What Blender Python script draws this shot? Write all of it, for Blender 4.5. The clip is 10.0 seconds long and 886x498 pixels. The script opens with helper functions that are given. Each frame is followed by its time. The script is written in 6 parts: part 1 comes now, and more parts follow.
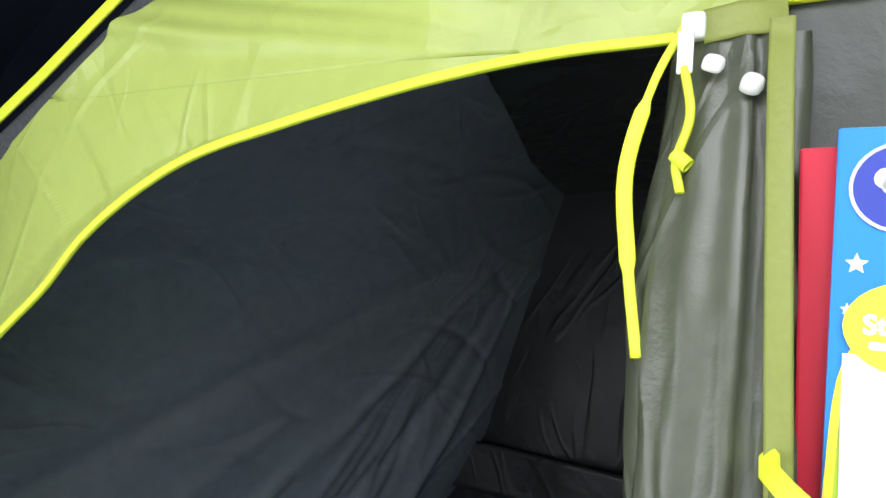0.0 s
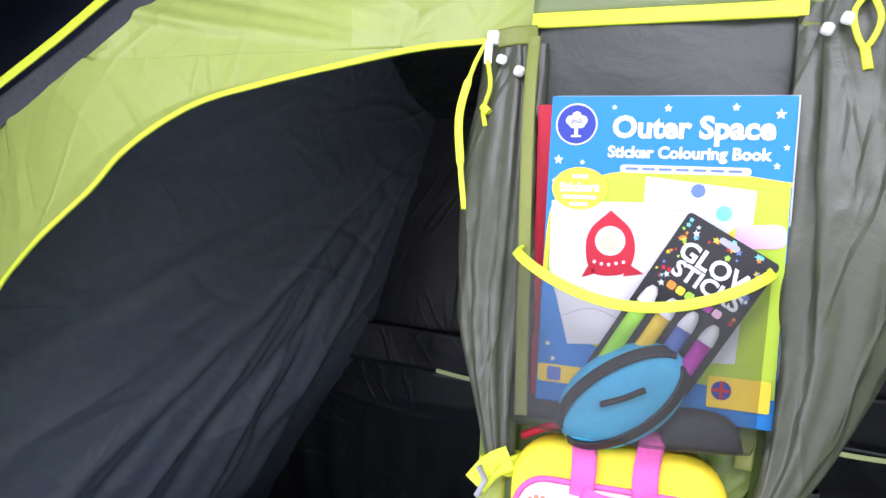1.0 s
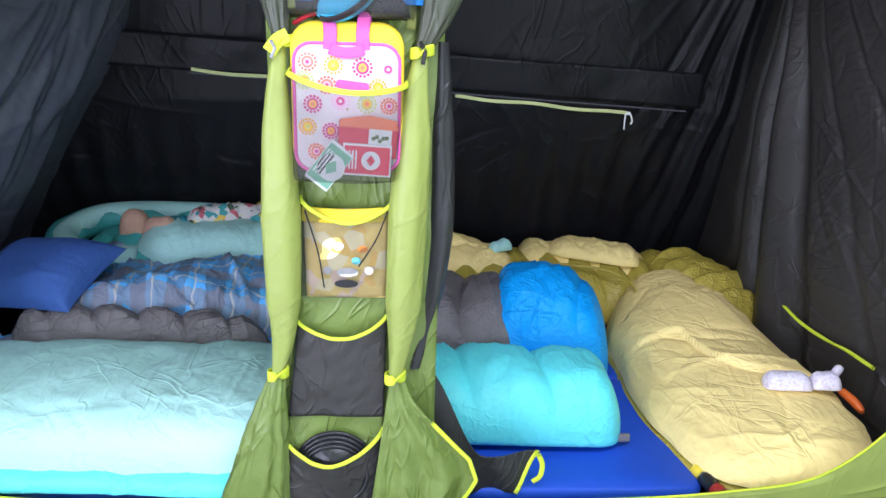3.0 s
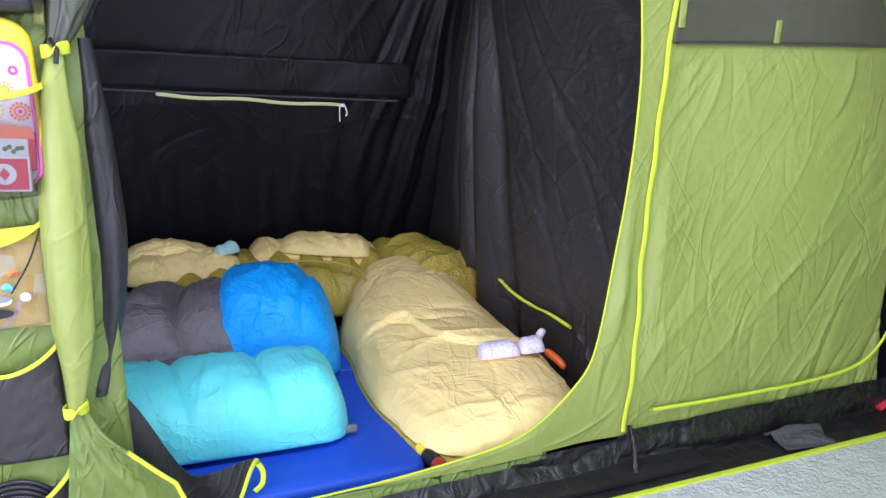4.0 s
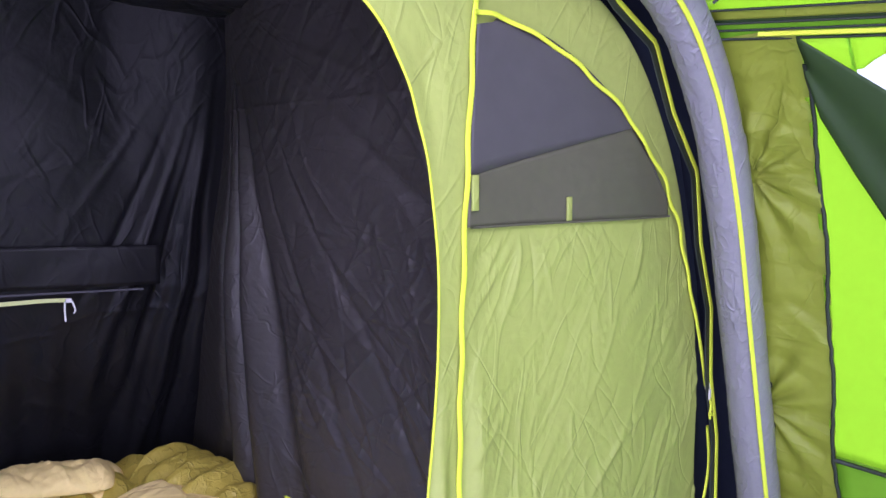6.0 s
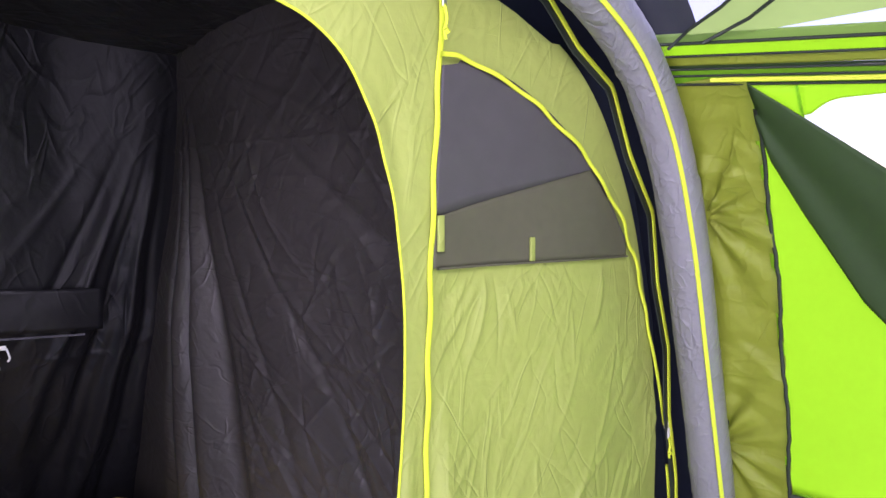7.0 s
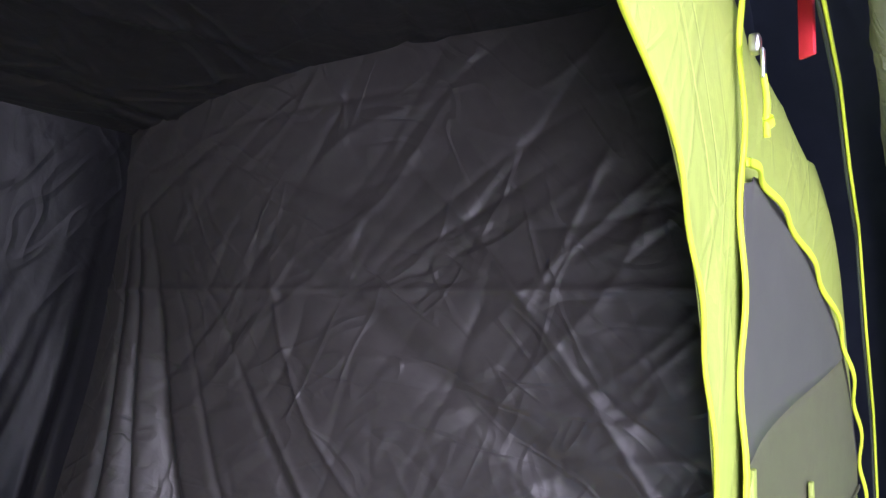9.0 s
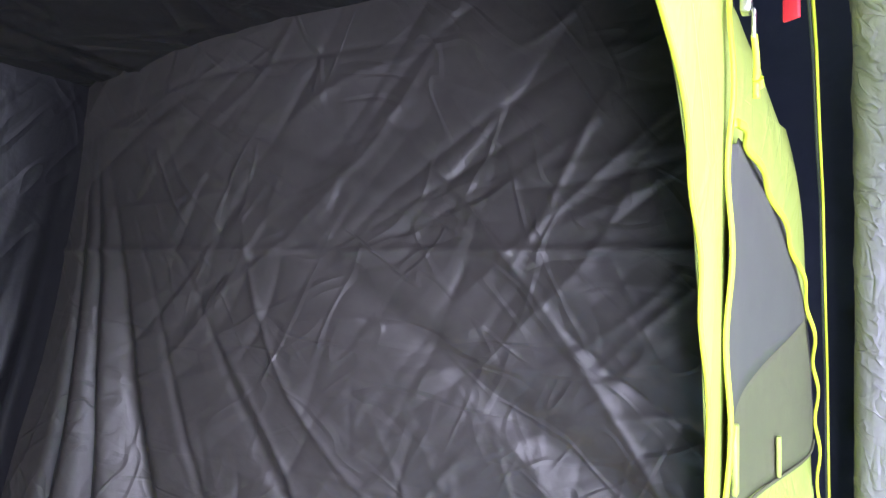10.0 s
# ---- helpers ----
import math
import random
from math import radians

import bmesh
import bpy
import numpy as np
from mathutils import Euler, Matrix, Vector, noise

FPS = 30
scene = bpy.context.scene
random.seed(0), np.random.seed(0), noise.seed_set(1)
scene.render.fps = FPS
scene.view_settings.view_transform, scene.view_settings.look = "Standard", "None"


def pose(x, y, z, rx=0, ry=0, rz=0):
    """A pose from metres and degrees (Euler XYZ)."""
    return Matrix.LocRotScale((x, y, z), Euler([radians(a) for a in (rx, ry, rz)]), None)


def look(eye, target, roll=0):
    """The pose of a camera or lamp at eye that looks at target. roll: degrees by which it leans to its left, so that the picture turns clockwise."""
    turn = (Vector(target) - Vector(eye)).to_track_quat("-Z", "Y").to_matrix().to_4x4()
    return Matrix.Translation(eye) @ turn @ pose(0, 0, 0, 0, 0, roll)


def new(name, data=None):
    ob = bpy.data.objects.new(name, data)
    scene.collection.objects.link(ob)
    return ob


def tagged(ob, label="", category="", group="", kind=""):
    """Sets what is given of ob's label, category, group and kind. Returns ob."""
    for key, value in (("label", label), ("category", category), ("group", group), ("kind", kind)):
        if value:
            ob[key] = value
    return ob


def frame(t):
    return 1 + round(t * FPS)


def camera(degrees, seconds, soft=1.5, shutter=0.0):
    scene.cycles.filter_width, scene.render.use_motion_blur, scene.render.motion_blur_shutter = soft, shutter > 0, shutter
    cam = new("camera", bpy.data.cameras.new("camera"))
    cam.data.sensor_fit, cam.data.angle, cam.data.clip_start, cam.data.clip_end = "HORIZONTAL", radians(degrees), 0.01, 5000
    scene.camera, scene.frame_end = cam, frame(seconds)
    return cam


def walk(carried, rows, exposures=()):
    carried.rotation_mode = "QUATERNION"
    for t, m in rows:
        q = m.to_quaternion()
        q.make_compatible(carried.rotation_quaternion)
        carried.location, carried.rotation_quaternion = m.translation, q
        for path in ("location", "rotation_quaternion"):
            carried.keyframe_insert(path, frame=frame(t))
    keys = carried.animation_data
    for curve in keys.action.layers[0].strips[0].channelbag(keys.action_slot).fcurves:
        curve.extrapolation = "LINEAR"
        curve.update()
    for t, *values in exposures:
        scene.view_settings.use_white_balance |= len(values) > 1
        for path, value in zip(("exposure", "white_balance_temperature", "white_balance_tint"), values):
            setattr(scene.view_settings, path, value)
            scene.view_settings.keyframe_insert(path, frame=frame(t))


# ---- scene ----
cam = camera(63.0, 10.0)
PATH = [
    (0, (0.047, -0.421, 1.345), (-0.944, 1.305, 1.543), 5.3),
    (0.5, (0.061, -0.621, 1.338), (-0.743, 1.207, 1.445), 4.2),
    (1, (0.189, -0.762, 1.289), (-0.488, 1.121, 1.296), 3.6),
    (1.5, (0.191, -0.965, 1.286), (-0.285, 0.975, 1.176), 2.6),
    (2, (0.205, -1.173, 1.228), (-0.153, 0.774, 0.947), 1.9),
    (2.2, (0.230, -1.241, 1.185), (-0.067, 0.708, 0.842), 1.6),
    (3.3, (0.226, -1.412, 1.084), (0.531, 0.468, 0.475), 1.9),
    (3.5, (0.263, -1.413, 1.08), (0.699, 0.442, 0.472), 1.8),
    (4, (0.41, -1.407, 1.104), (1.107, 0.377, 0.526), 1.2),
    (4.5, (0.557, -1.355, 1.093), (1.461, 0.358, 0.597), 0.7),
    (5, (0.6, -1.297, 1.128), (1.664, 0.349, 0.727), 0.5),
    (5.5, (0.559, -1.164, 1.171), (1.751, 0.418, 0.888), 0.2),
    (5.7, (0.558, -1.116, 1.206), (1.781, 0.446, 0.95), -0.0),
    (7, (0.531, -1.028, 1.211), (1.921, 0.406, 1.1), -0.1),
    (7.5, (0.627, -0.866, 1.205), (2.094, 0.489, 1.105), 0.5),
    (8, (0.75, -0.62, 1.227), (2.264, 0.687, 1.188), 1.4),
    (8.5, (0.763, -0.369, 1.266), (2.347, 0.845, 1.388), 1.7),
    (9, (0.733, -0.115, 1.336), (2.386, 0.99, 1.552), 1.6),
    (9.5, (0.741, -0.042, 1.356), (2.442, 0.981, 1.601), 1.8),
    (10, (0.72, -0.064, 1.326), (2.461, 0.911, 1.457), 1.5),
]
walk(cam, [(t, look(eye, target, roll)) for t, eye, target, roll in PATH],
     [(0.0, -0.38, 6300, 22), (0.5, -0.28, 6200, 28), (1.0, -0.45, 6000, 33), (1.5, -0.40, 5900, 31), (2.0, -0.20, 5800, 28), (3.5, -0.28, 5700, 32), (4.5, -0.15, 5550, 46), (5.5, -0.06, 5450, 56), (7.0, 0.0, 6100, 50), (7.5, 0.0, 6250, 46), (8.5, 0.32, 6100, 44), (9.0, 0.68, 5900, 40), (9.5, 1.2, 5750, 36), (10.0, 1.35, 5700, 36)])

# ---- light ----
world = bpy.data.worlds.new("world")
scene.world = world
world.use_nodes = True
wn = world.node_tree.nodes
sky = wn.new("ShaderNodeTexSky")
sky.sky_type, sky.sun_disc = "NISHITA", False
sky.sun_elevation, sky.sun_rotation = radians(48), radians(77)
wn["Background"].inputs["Strength"].default_value = 0.15
world.node_tree.links.new(sky.outputs["Color"], wn["Background"].inputs["Color"])

sun = new("sun", bpy.data.lights.new("sun", "SUN"))
sun.data.energy, sun.data.angle, sun.data.color = 3.0, radians(0.6), (1.0, 0.96, 0.9)
sun.matrix_world = look((9, 2.0, 10.0), (0, 0, 0))

# daylight through the wide open front door of the living area
door_light = new("door_light", bpy.data.lights.new("door_light", "AREA"))
door_light.data.shape, door_light.data.size, door_light.data.size_y = "RECTANGLE", 2.9, 1.7
door_light.data.energy, door_light.data.color = 50.0, (0.93, 0.97, 1.0)
door_light.matrix_world = look((0.6, -3.72, 0.98), (0.6, 0, 0.98))


# fill lamp added out of view on the left, brightens the right inner wall
side_light = new("left_fill_light", bpy.data.lights.new("left_fill_light", "AREA"))
side_light.data.shape, side_light.data.size, side_light.data.size_y = "RECTANGLE", 1.9, 1.35
side_light.data.energy, side_light.data.color = 74.0, (0.93, 0.97, 1.0)
side_light.matrix_world = look((-1.27, -1.75, 0.85), (1.5, -1.2, 0.9))

# daylight through the clear skylight over the bedroom front
sky_light = new("skylight_light", bpy.data.lights.new("skylight_light", "AREA"))
sky_light.data.shape, sky_light.data.size, sky_light.data.size_y = "RECTANGLE", 1.5, 0.5
sky_light.data.energy, sky_light.data.color = 34.0, (0.95, 0.98, 1.0)
sky_light.matrix_world = look((0.6, -0.92, 1.90), (0.6, -0.1, 0.6))

# ---- mesh helpers: a shape is (vertices, faces) ----
ORIGIN = {}


def thing(name, base, label="", category="", group="", kind="", turn=None):
    ob = new(name)
    ob.empty_display_size = 0.05
    m = Matrix.Translation(base) if turn is None else Matrix.Translation(base) @ turn
    ob.matrix_world = m
    ORIGIN[ob.name] = m
    return tagged(ob, label, category, group, kind)


def make(name, shape, mat, smooth=True, thick=0.0):
    v, f = shape
    me = bpy.data.meshes.new(name)
    me.from_pydata([tuple(p) for p in v], [], [tuple(q) for q in f])
    me.materials.append(mat)
    if smooth:
        me.polygons.foreach_set("use_smooth", [True] * len(me.polygons))
    me.update()
    return me


def part(name, shape, mat, parent, label="", smooth=True, local=False, thick=0.0):
    v, f = shape
    m = ORIGIN[parent.name]
    if not local:
        inv = np.array(m.inverted())
        v = np.asarray(v, float) @ inv[:3, :3].T + inv[:3, 3]
    ob = new(name, make(name, (v, f), mat, smooth))
    ob.parent = parent
    ORIGIN[ob.name] = m
    if thick:
        mod = ob.modifiers.new("thickness", "SOLIDIFY")
        mod.thickness, mod.offset = thick, 0
    if label:
        ob["label"] = label
    return ob


def single(name, shape, mat, label, category, group="", kind="", smooth=True, thick=0.0):
    """A thing that is one plain mesh, its origin at its base."""
    v = np.asarray(shape[0], float)
    base = np.r_[(v[:, :2].min(0) + v[:, :2].max(0)) / 2, v[:, 2].min()]
    ob = new(name, make(name, (v - base, shape[1]), mat, smooth))
    ob.location = base
    ORIGIN[ob.name] = Matrix.Translation(base)
    if thick:
        mod = ob.modifiers.new("thickness", "SOLIDIFY")
        mod.thickness, mod.offset = thick, 0
    return tagged(ob, label, category, group, kind)


def join(*shapes):
    vs, fs, n = [], [], 0
    for v, f in shapes:
        vs.append(np.asarray(v, float))
        fs += [tuple(i + n for i in q) for q in f]
        n += len(v)
    return np.concatenate(vs), fs


def placed(shape, m):
    a = np.array(m)
    return np.asarray(shape[0], float) @ a[:3, :3].T + a[:3, 3], shape[1]


def sheet(p, ring_u=False, ring_v=False):
    """Faces over a (nu, nv, 3) array of places."""
    nu, nv = p.shape[:2]
    i = np.arange(nu * nv).reshape(nu, nv)
    iu = np.concatenate([i, i[:1]], 0) if ring_u else i
    iv = np.concatenate([iu, iu[:, :1]], 1) if ring_v else iu
    f = np.stack([iv[:-1, :-1], iv[1:, :-1], iv[1:, 1:], iv[:-1, 1:]], -1).reshape(-1, 4)
    return p.reshape(-1, 3), [tuple(q) for q in f.tolist()]


def spline(pts, n, sharp=False):
    """n places at even steps along a smooth (or sharp) line through pts."""
    p = np.asarray(pts, float)
    if not sharp:
        q = np.concatenate([2 * p[:1] - p[1:2], p, 2 * p[-1:] - p[-2:-1]])
        out = []
        for k in range(len(p) - 1):
            a, b, c, d = q[k:k + 4]
            t = np.linspace(0, 1, 12, endpoint=False)[:, None]
            out.append(0.5 * (2 * b + (c - a) * t + (2 * a - 5 * b + 4 * c - d) * t**2 + (3 * b - a - 3 * c + d) * t**3))
        p = np.concatenate(out + [p[-1:]])
    s = np.r_[0, np.cumsum(np.linalg.norm(np.diff(p, axis=0), axis=1))]
    at = np.linspace(0, s[-1], n)
    return np.stack([np.interp(at, s, p[:, k]) for k in range(p.shape[1])], 1)


def sweep(path, rx, ry, side=None, n=8, power=2.0, closed=False):
    """A tube with an elliptic (or boxy) section along path; ry lies along side."""
    p = np.asarray(path, float)
    t = np.gradient(p, axis=0)
    if closed:
        t = np.roll(p, -1, 0) - np.roll(p, 1, 0)
    t /= np.linalg.norm(t, axis=1, keepdims=True) + 1e-9
    ref = np.array([0, -1.0, 0]) if side is None else np.asarray(side, float)
    b = ref - (t * ref).sum(1, keepdims=True) * t
    b /= np.linalg.norm(b, axis=1, keepdims=True) + 1e-9
    a = np.cross(t, b)
    ang = np.linspace(0, 2 * math.pi, n, endpoint=False) + math.pi / n
    ca, sa = np.cos(ang), np.sin(ang)
    ca, sa = np.sign(ca) * abs(ca) ** (2 / power), np.sign(sa) * abs(sa) ** (2 / power)
    rx, ry = np.broadcast_to(rx, len(p)), np.broadcast_to(ry, len(p))
    ring = p[:, None] + a[:, None] * (ca * rx[:, None])[..., None] + b[:, None] * (sa * ry[:, None])[..., None]
    v, f = sheet(ring, ring_u=closed, ring_v=True)
    if not closed:
        m = len(p)
        f = f + [tuple(range(n))[::-1], tuple((m - 1) * n + k for k in range(n))]
    return v, f


def ribbon(path, width, thick=0.003, side=None):
    return sweep(path, width / 2, thick / 2, side, 8, 6.0)


def block(c, s, bevel=0.0, segs=2):
    bm = bmesh.new()
    bmesh.ops.create_cube(bm, size=1)
    bmesh.ops.scale(bm, vec=s, verts=bm.verts)
    if bevel:
        bmesh.ops.bevel(bm, geom=bm.edges[:], offset=bevel, segments=segs, affect="EDGES", profile=0.6)
    bmesh.ops.translate(bm, vec=c, verts=bm.verts)
    bm.verts.index_update()
    out = np.array([v.co[:] for v in bm.verts]), [tuple(v.index for v in f.verts) for f in bm.faces]
    bm.free()
    return out


def plate(outline, depth, y=0.0):
    """A flat piece in the x-z plane with its front at y - depth."""
    o = np.asarray(outline, float)
    n = len(o)
    front = np.stack([o[:, 0], np.full(n, y - depth), o[:, 1]], 1)
    back = front + (0, depth, 0)
    f = [tuple(range(n)), tuple(range(2 * n - 1, n - 1, -1))] + [(k, n + k, n + (k + 1) % n, (k + 1) % n) for k in range(n)]
    return np.concatenate([front, back]), f


def round_rect(cx, cz, w, h, r=0.005, n=5, tilt=0.0):
    out = []
    for sx, sz, a0 in ((1, 1, 0), (-1, 1, 90), (-1, -1, 180), (1, -1, 270)):
        for k in range(n):
            a = radians(a0 + 90 * k / (n - 1))
            out.append((sx * (w / 2 - r) + r * math.cos(a), sz * (h / 2 - r) + r * math.sin(a)))
    o = np.array(out)
    c, s = math.cos(radians(tilt)), math.sin(radians(tilt))
    return o @ np.array([[c, s], [-s, c]]) + (cx, cz)


def oval(cx, cz, rx, rz=None, n=24):
    a = np.linspace(0, 2 * math.pi, n, endpoint=False)
    return np.stack([cx + rx * np.cos(a), cz + (rz or rx) * np.sin(a)], 1)


def star(cx, cz, r, turn=0.0, inner=0.45):
    a = np.linspace(0, 2 * math.pi, 10, endpoint=False) + math.pi / 2 + turn
    q = np.where(np.arange(10) % 2 == 0, r, r * inner)
    return np.stack([cx + q * np.cos(a), cz + q * np.sin(a)], 1)


def letters(name, text, size, cx, cz, y, mat, parent, tilt=0.0, bold=0.0, label="", squash=1.0):
    cu = bpy.data.curves.new(name, "FONT")
    cu.body, cu.size, cu.extrude, cu.offset = text, size, 0.0004, bold
    cu.align_x, cu.align_y, cu.resolution_u = "CENTER", "CENTER", 3
    tmp = new(name, cu)
    me = bpy.data.meshes.new_from_object(tmp)
    bpy.data.objects.remove(tmp)
    v = np.array([p.co[:] for p in me.vertices])
    f = [tuple(q.vertices) for q in me.polygons]
    c, s = math.cos(radians(tilt)), math.sin(radians(tilt))
    x, z = v[:, 0] * squash, v[:, 1]
    out = np.stack([cx + x * c - z * s, y - v[:, 2], cz + x * s + z * c], 1)
    return part(name, (out, f), mat, parent, label, smooth=False, local=True)


def fbm(x, y, z=0.0, scale=1.0, seed=0, octaves=3):
    """Smooth noise over arrays, about -1 to 1, from a few turned sine products."""
    r = np.random.RandomState(seed)
    out, amp = np.zeros(np.broadcast(x, y).shape), 1.0
    for o in range(octaves):
        for _ in range(4):
            k = r.normal(size=3)
            k *= scale * 2.0**o * (0.7 + 0.6 * r.rand()) / np.linalg.norm(k)
            out = out + amp * 0.42 * np.sin(k[0] * x + k[1] * y + k[2] * z + r.rand() * 6.28)
        amp *= 0.5
    return out


def creases(u, v, n, seed, size=(1.0, 1.0), length=(0.08, 0.4), width=(0.006, 0.02), lean=None, spread=1.6):
    """Straight pinched folds over a cloth of the given size: a height between about -1 and 1."""
    r = np.random.RandomState(seed)
    out = np.zeros(np.broadcast(u, v).shape)
    for _ in range(n):
        cu, cv = r.rand() * size[0], r.rand() * size[1]
        a = (r.rand() - 0.5) * 2 * spread + (lean if lean is not None else 0)
        l, w = r.uniform(*length), r.uniform(*width)
        du, dv = u - cu, v - cv
        along, off = du * math.cos(a) + dv * math.sin(a), -du * math.sin(a) + dv * math.cos(a)
        bend = off + (r.rand() - 0.5) * 0.5 * along**2 / l
        out += (r.rand() * 1.4 - 0.7) * np.exp(-(along / l) ** 4) * np.exp(-abs(bend) / w * (1 + 0.6 * np.sign(bend) * (r.rand() - 0.5)))
    return out


def sstep(x, a, b):
    t = np.clip((x - a) / (b - a), 0, 1)
    return t * t * (3 - 2 * t)


# ---- materials ----
def pinched(nt, tc, normal, axis, height, angles, length=0.30, width=0.055, share=0.5, line=0.07):
    """Sharp press folds in a cloth that lies square to the axis: long thin ridges in a few directions, here and there."""
    nd, ln = nt.nodes, nt.links
    total = None
    for k, angle in enumerate(angles):
        mp, no, gate = nd.new("ShaderNodeMapping"), nd.new("ShaderNodeTexNoise"), nd.new("ShaderNodeTexNoise")
        mp.vector_type = "TEXTURE"
        turn, size = [0.0, 0.0, 0.0], [width, width, width]
        turn["xyz".index(axis)] = radians(angle) * (-1 if axis == "y" else 1)
        size[{"x": 1, "y": 0, "z": 0}[axis]] = length
        mp.inputs["Rotation"].default_value, mp.inputs["Scale"].default_value = turn, size
        mp.inputs["Location"].default_value = (0.37 * k, 0.21 * k, 0.13 * k)
        ln.new(tc.outputs["Object"], mp.inputs["Vector"])
        ln.new(mp.outputs["Vector"], no.inputs["Vector"])
        no.inputs["Scale"].default_value, no.inputs["Detail"].default_value, no.inputs["Distortion"].default_value = 1.0, 1.0, 0.25
        gate.inputs["Scale"].default_value, gate.inputs["Detail"].default_value = 0.45, 1.0
        ln.new(mp.outputs["Vector"], gate.inputs["Vector"])
        off, mag, rid, pick, mul = nd.new("ShaderNodeMath"), nd.new("ShaderNodeMath"), nd.new("ShaderNodeMapRange"), nd.new("ShaderNodeMapRange"), nd.new("ShaderNodeMath")
        off.operation, mag.operation, mul.operation = "SUBTRACT", "ABSOLUTE", "MULTIPLY"
        off.inputs[1].default_value = 0.5
        ln.new(no.outputs["Fac"], off.inputs[0])
        ln.new(off.outputs[0], mag.inputs[0])
        ln.new(mag.outputs[0], rid.inputs["Value"])
        rid.inputs["From Max"].default_value, rid.inputs["To Min"].default_value, rid.inputs["To Max"].default_value = line, 1.0, 0.0
        ln.new(gate.outputs["Fac"], pick.inputs["Value"])
        pick.inputs["From Min"].default_value, pick.inputs["From Max"].default_value = 0.66 - 0.34 * share, 0.78 - 0.34 * share
        ln.new(rid.outputs["Result"], mul.inputs[0])
        ln.new(pick.outputs["Result"], mul.inputs[1])
        if total is None:
            total = mul.outputs[0]
        else:
            add = nd.new("ShaderNodeMath")
            add.operation = "ADD" if k % 3 else "SUBTRACT"
            ln.new(total, add.inputs[0])
            ln.new(mul.outputs[0], add.inputs[1])
            total = add.outputs[0]
    bp = nd.new("ShaderNodeBump")
    bp.inputs["Distance"].default_value = height
    ln.new(total, bp.inputs["Height"])
    ln.new(normal, bp.inputs["Normal"])
    return bp.outputs["Normal"]


def fabric(name, color, rough=0.6, vary=0.12, bump=0.25, scale=9.0, through_light=0.0, weave=900.0, sheen=0.0, spec=0.5, tint=None, crease=0.0, folds=None):
    """Woven tent or bedding cloth: tone in two scales, crumpled relief and a fine weave."""
    mat = bpy.data.materials.new(name)
    mat.use_nodes = True
    nt = mat.node_tree
    nd, ln = nt.nodes, nt.links
    bs = nd["Principled BSDF"]
    tc = nd.new("ShaderNodeTexCoord")
    big, small = nd.new("ShaderNodeTexNoise"), nd.new("ShaderNodeTexNoise")
    big.inputs["Scale"].default_value, small.inputs["Scale"].default_value = scale * 0.4, scale * 7
    big.inputs["Detail"].default_value, small.inputs["Detail"].default_value = 4, 5
    for t in (big, small):
        ln.new(tc.outputs["Object"], t.inputs["Vector"])
    add = nd.new("ShaderNodeMath")
    add.operation = "ADD"
    ln.new(big.outputs["Fac"], add.inputs[0])
    ln.new(small.outputs["Fac"], add.inputs[1])
    ramp = nd.new("ShaderNodeMapRange")
    ramp.inputs["From Min"].default_value, ramp.inputs["From Max"].default_value = 0.6, 1.4
    ramp.inputs["To Min"].default_value, ramp.inputs["To Max"].default_value = 1 - vary, 1 + vary
    ln.new(add.outputs[0], ramp.inputs["Value"])
    col = nd.new("ShaderNodeVectorMath")
    col.operation = "SCALE"
    col.inputs[0].default_value = color
    ln.new(ramp.outputs["Result"], col.inputs["Scale"])
    ln.new(col.outputs["Vector"], bs.inputs["Base Color"])
    # relief: soft crumple plus pinched creases plus weave
    wob = nd.new("ShaderNodeTexNoise")
    wob.inputs["Scale"].default_value = scale * 0.7
    wmix = nd.new("ShaderNodeVectorMath")
    wmix.operation = "MULTIPLY_ADD"
    wmix.inputs[1].default_value = (0.05, 0.05, 0.05)
    ln.new(tc.outputs["Object"], wob.inputs["Vector"])
    ln.new(wob.outputs["Color"], wmix.inputs[0])
    ln.new(tc.outputs["Object"], wmix.inputs[2])
    vor = nd.new("ShaderNodeTexVoronoi")
    vor.feature = "DISTANCE_TO_EDGE"
    vor.inputs["Scale"].default_value = scale
    ln.new(wmix.outputs["Vector"], vor.inputs["Vector"])
    cap = nd.new("ShaderNodeMapRange")
    cap.inputs["From Max"].default_value = 0.055
    cap.interpolation_type = "SMOOTHSTEP"
    ln.new(vor.outputs["Distance"], cap.inputs["Value"])
    soft = nd.new("ShaderNodeTexNoise")
    soft.inputs["Scale"].default_value, soft.inputs["Detail"].default_value = scale * 1.6, 6
    soft.inputs["Distortion"].default_value = 0.6
    ln.new(tc.outputs["Object"], soft.inputs["Vector"])
    h1 = nd.new("ShaderNodeMath")
    h1.operation = "MULTIPLY_ADD"
    h1.inputs[1].default_value = crease
    # creases come and go over the cloth
    pick, gate, keep_ = nd.new("ShaderNodeTexNoise"), nd.new("ShaderNodeMapRange"), nd.new("ShaderNodeMath")
    pick.inputs["Scale"].default_value = scale * 0.9
    gate.inputs["From Min"].default_value, gate.inputs["From Max"].default_value = 0.48, 0.62
    keep_.operation = "MULTIPLY"
    ln.new(tc.outputs["Object"], pick.inputs["Vector"])
    ln.new(pick.outputs["Fac"], gate.inputs["Value"])
    ln.new(gate.outputs["Result"], keep_.inputs[0])
    ln.new(cap.outputs["Result"], keep_.inputs[1])
    ln.new(keep_.outputs[0], h1.inputs[0])
    ln.new(soft.outputs["Fac"], h1.inputs[2])
    fine = nd.new("ShaderNodeTexNoise")
    fine.inputs["Scale"].default_value = weave
    ln.new(tc.outputs["Object"], fine.inputs["Vector"])
    h2 = nd.new("ShaderNodeMath")
    h2.operation = "MULTIPLY_ADD"
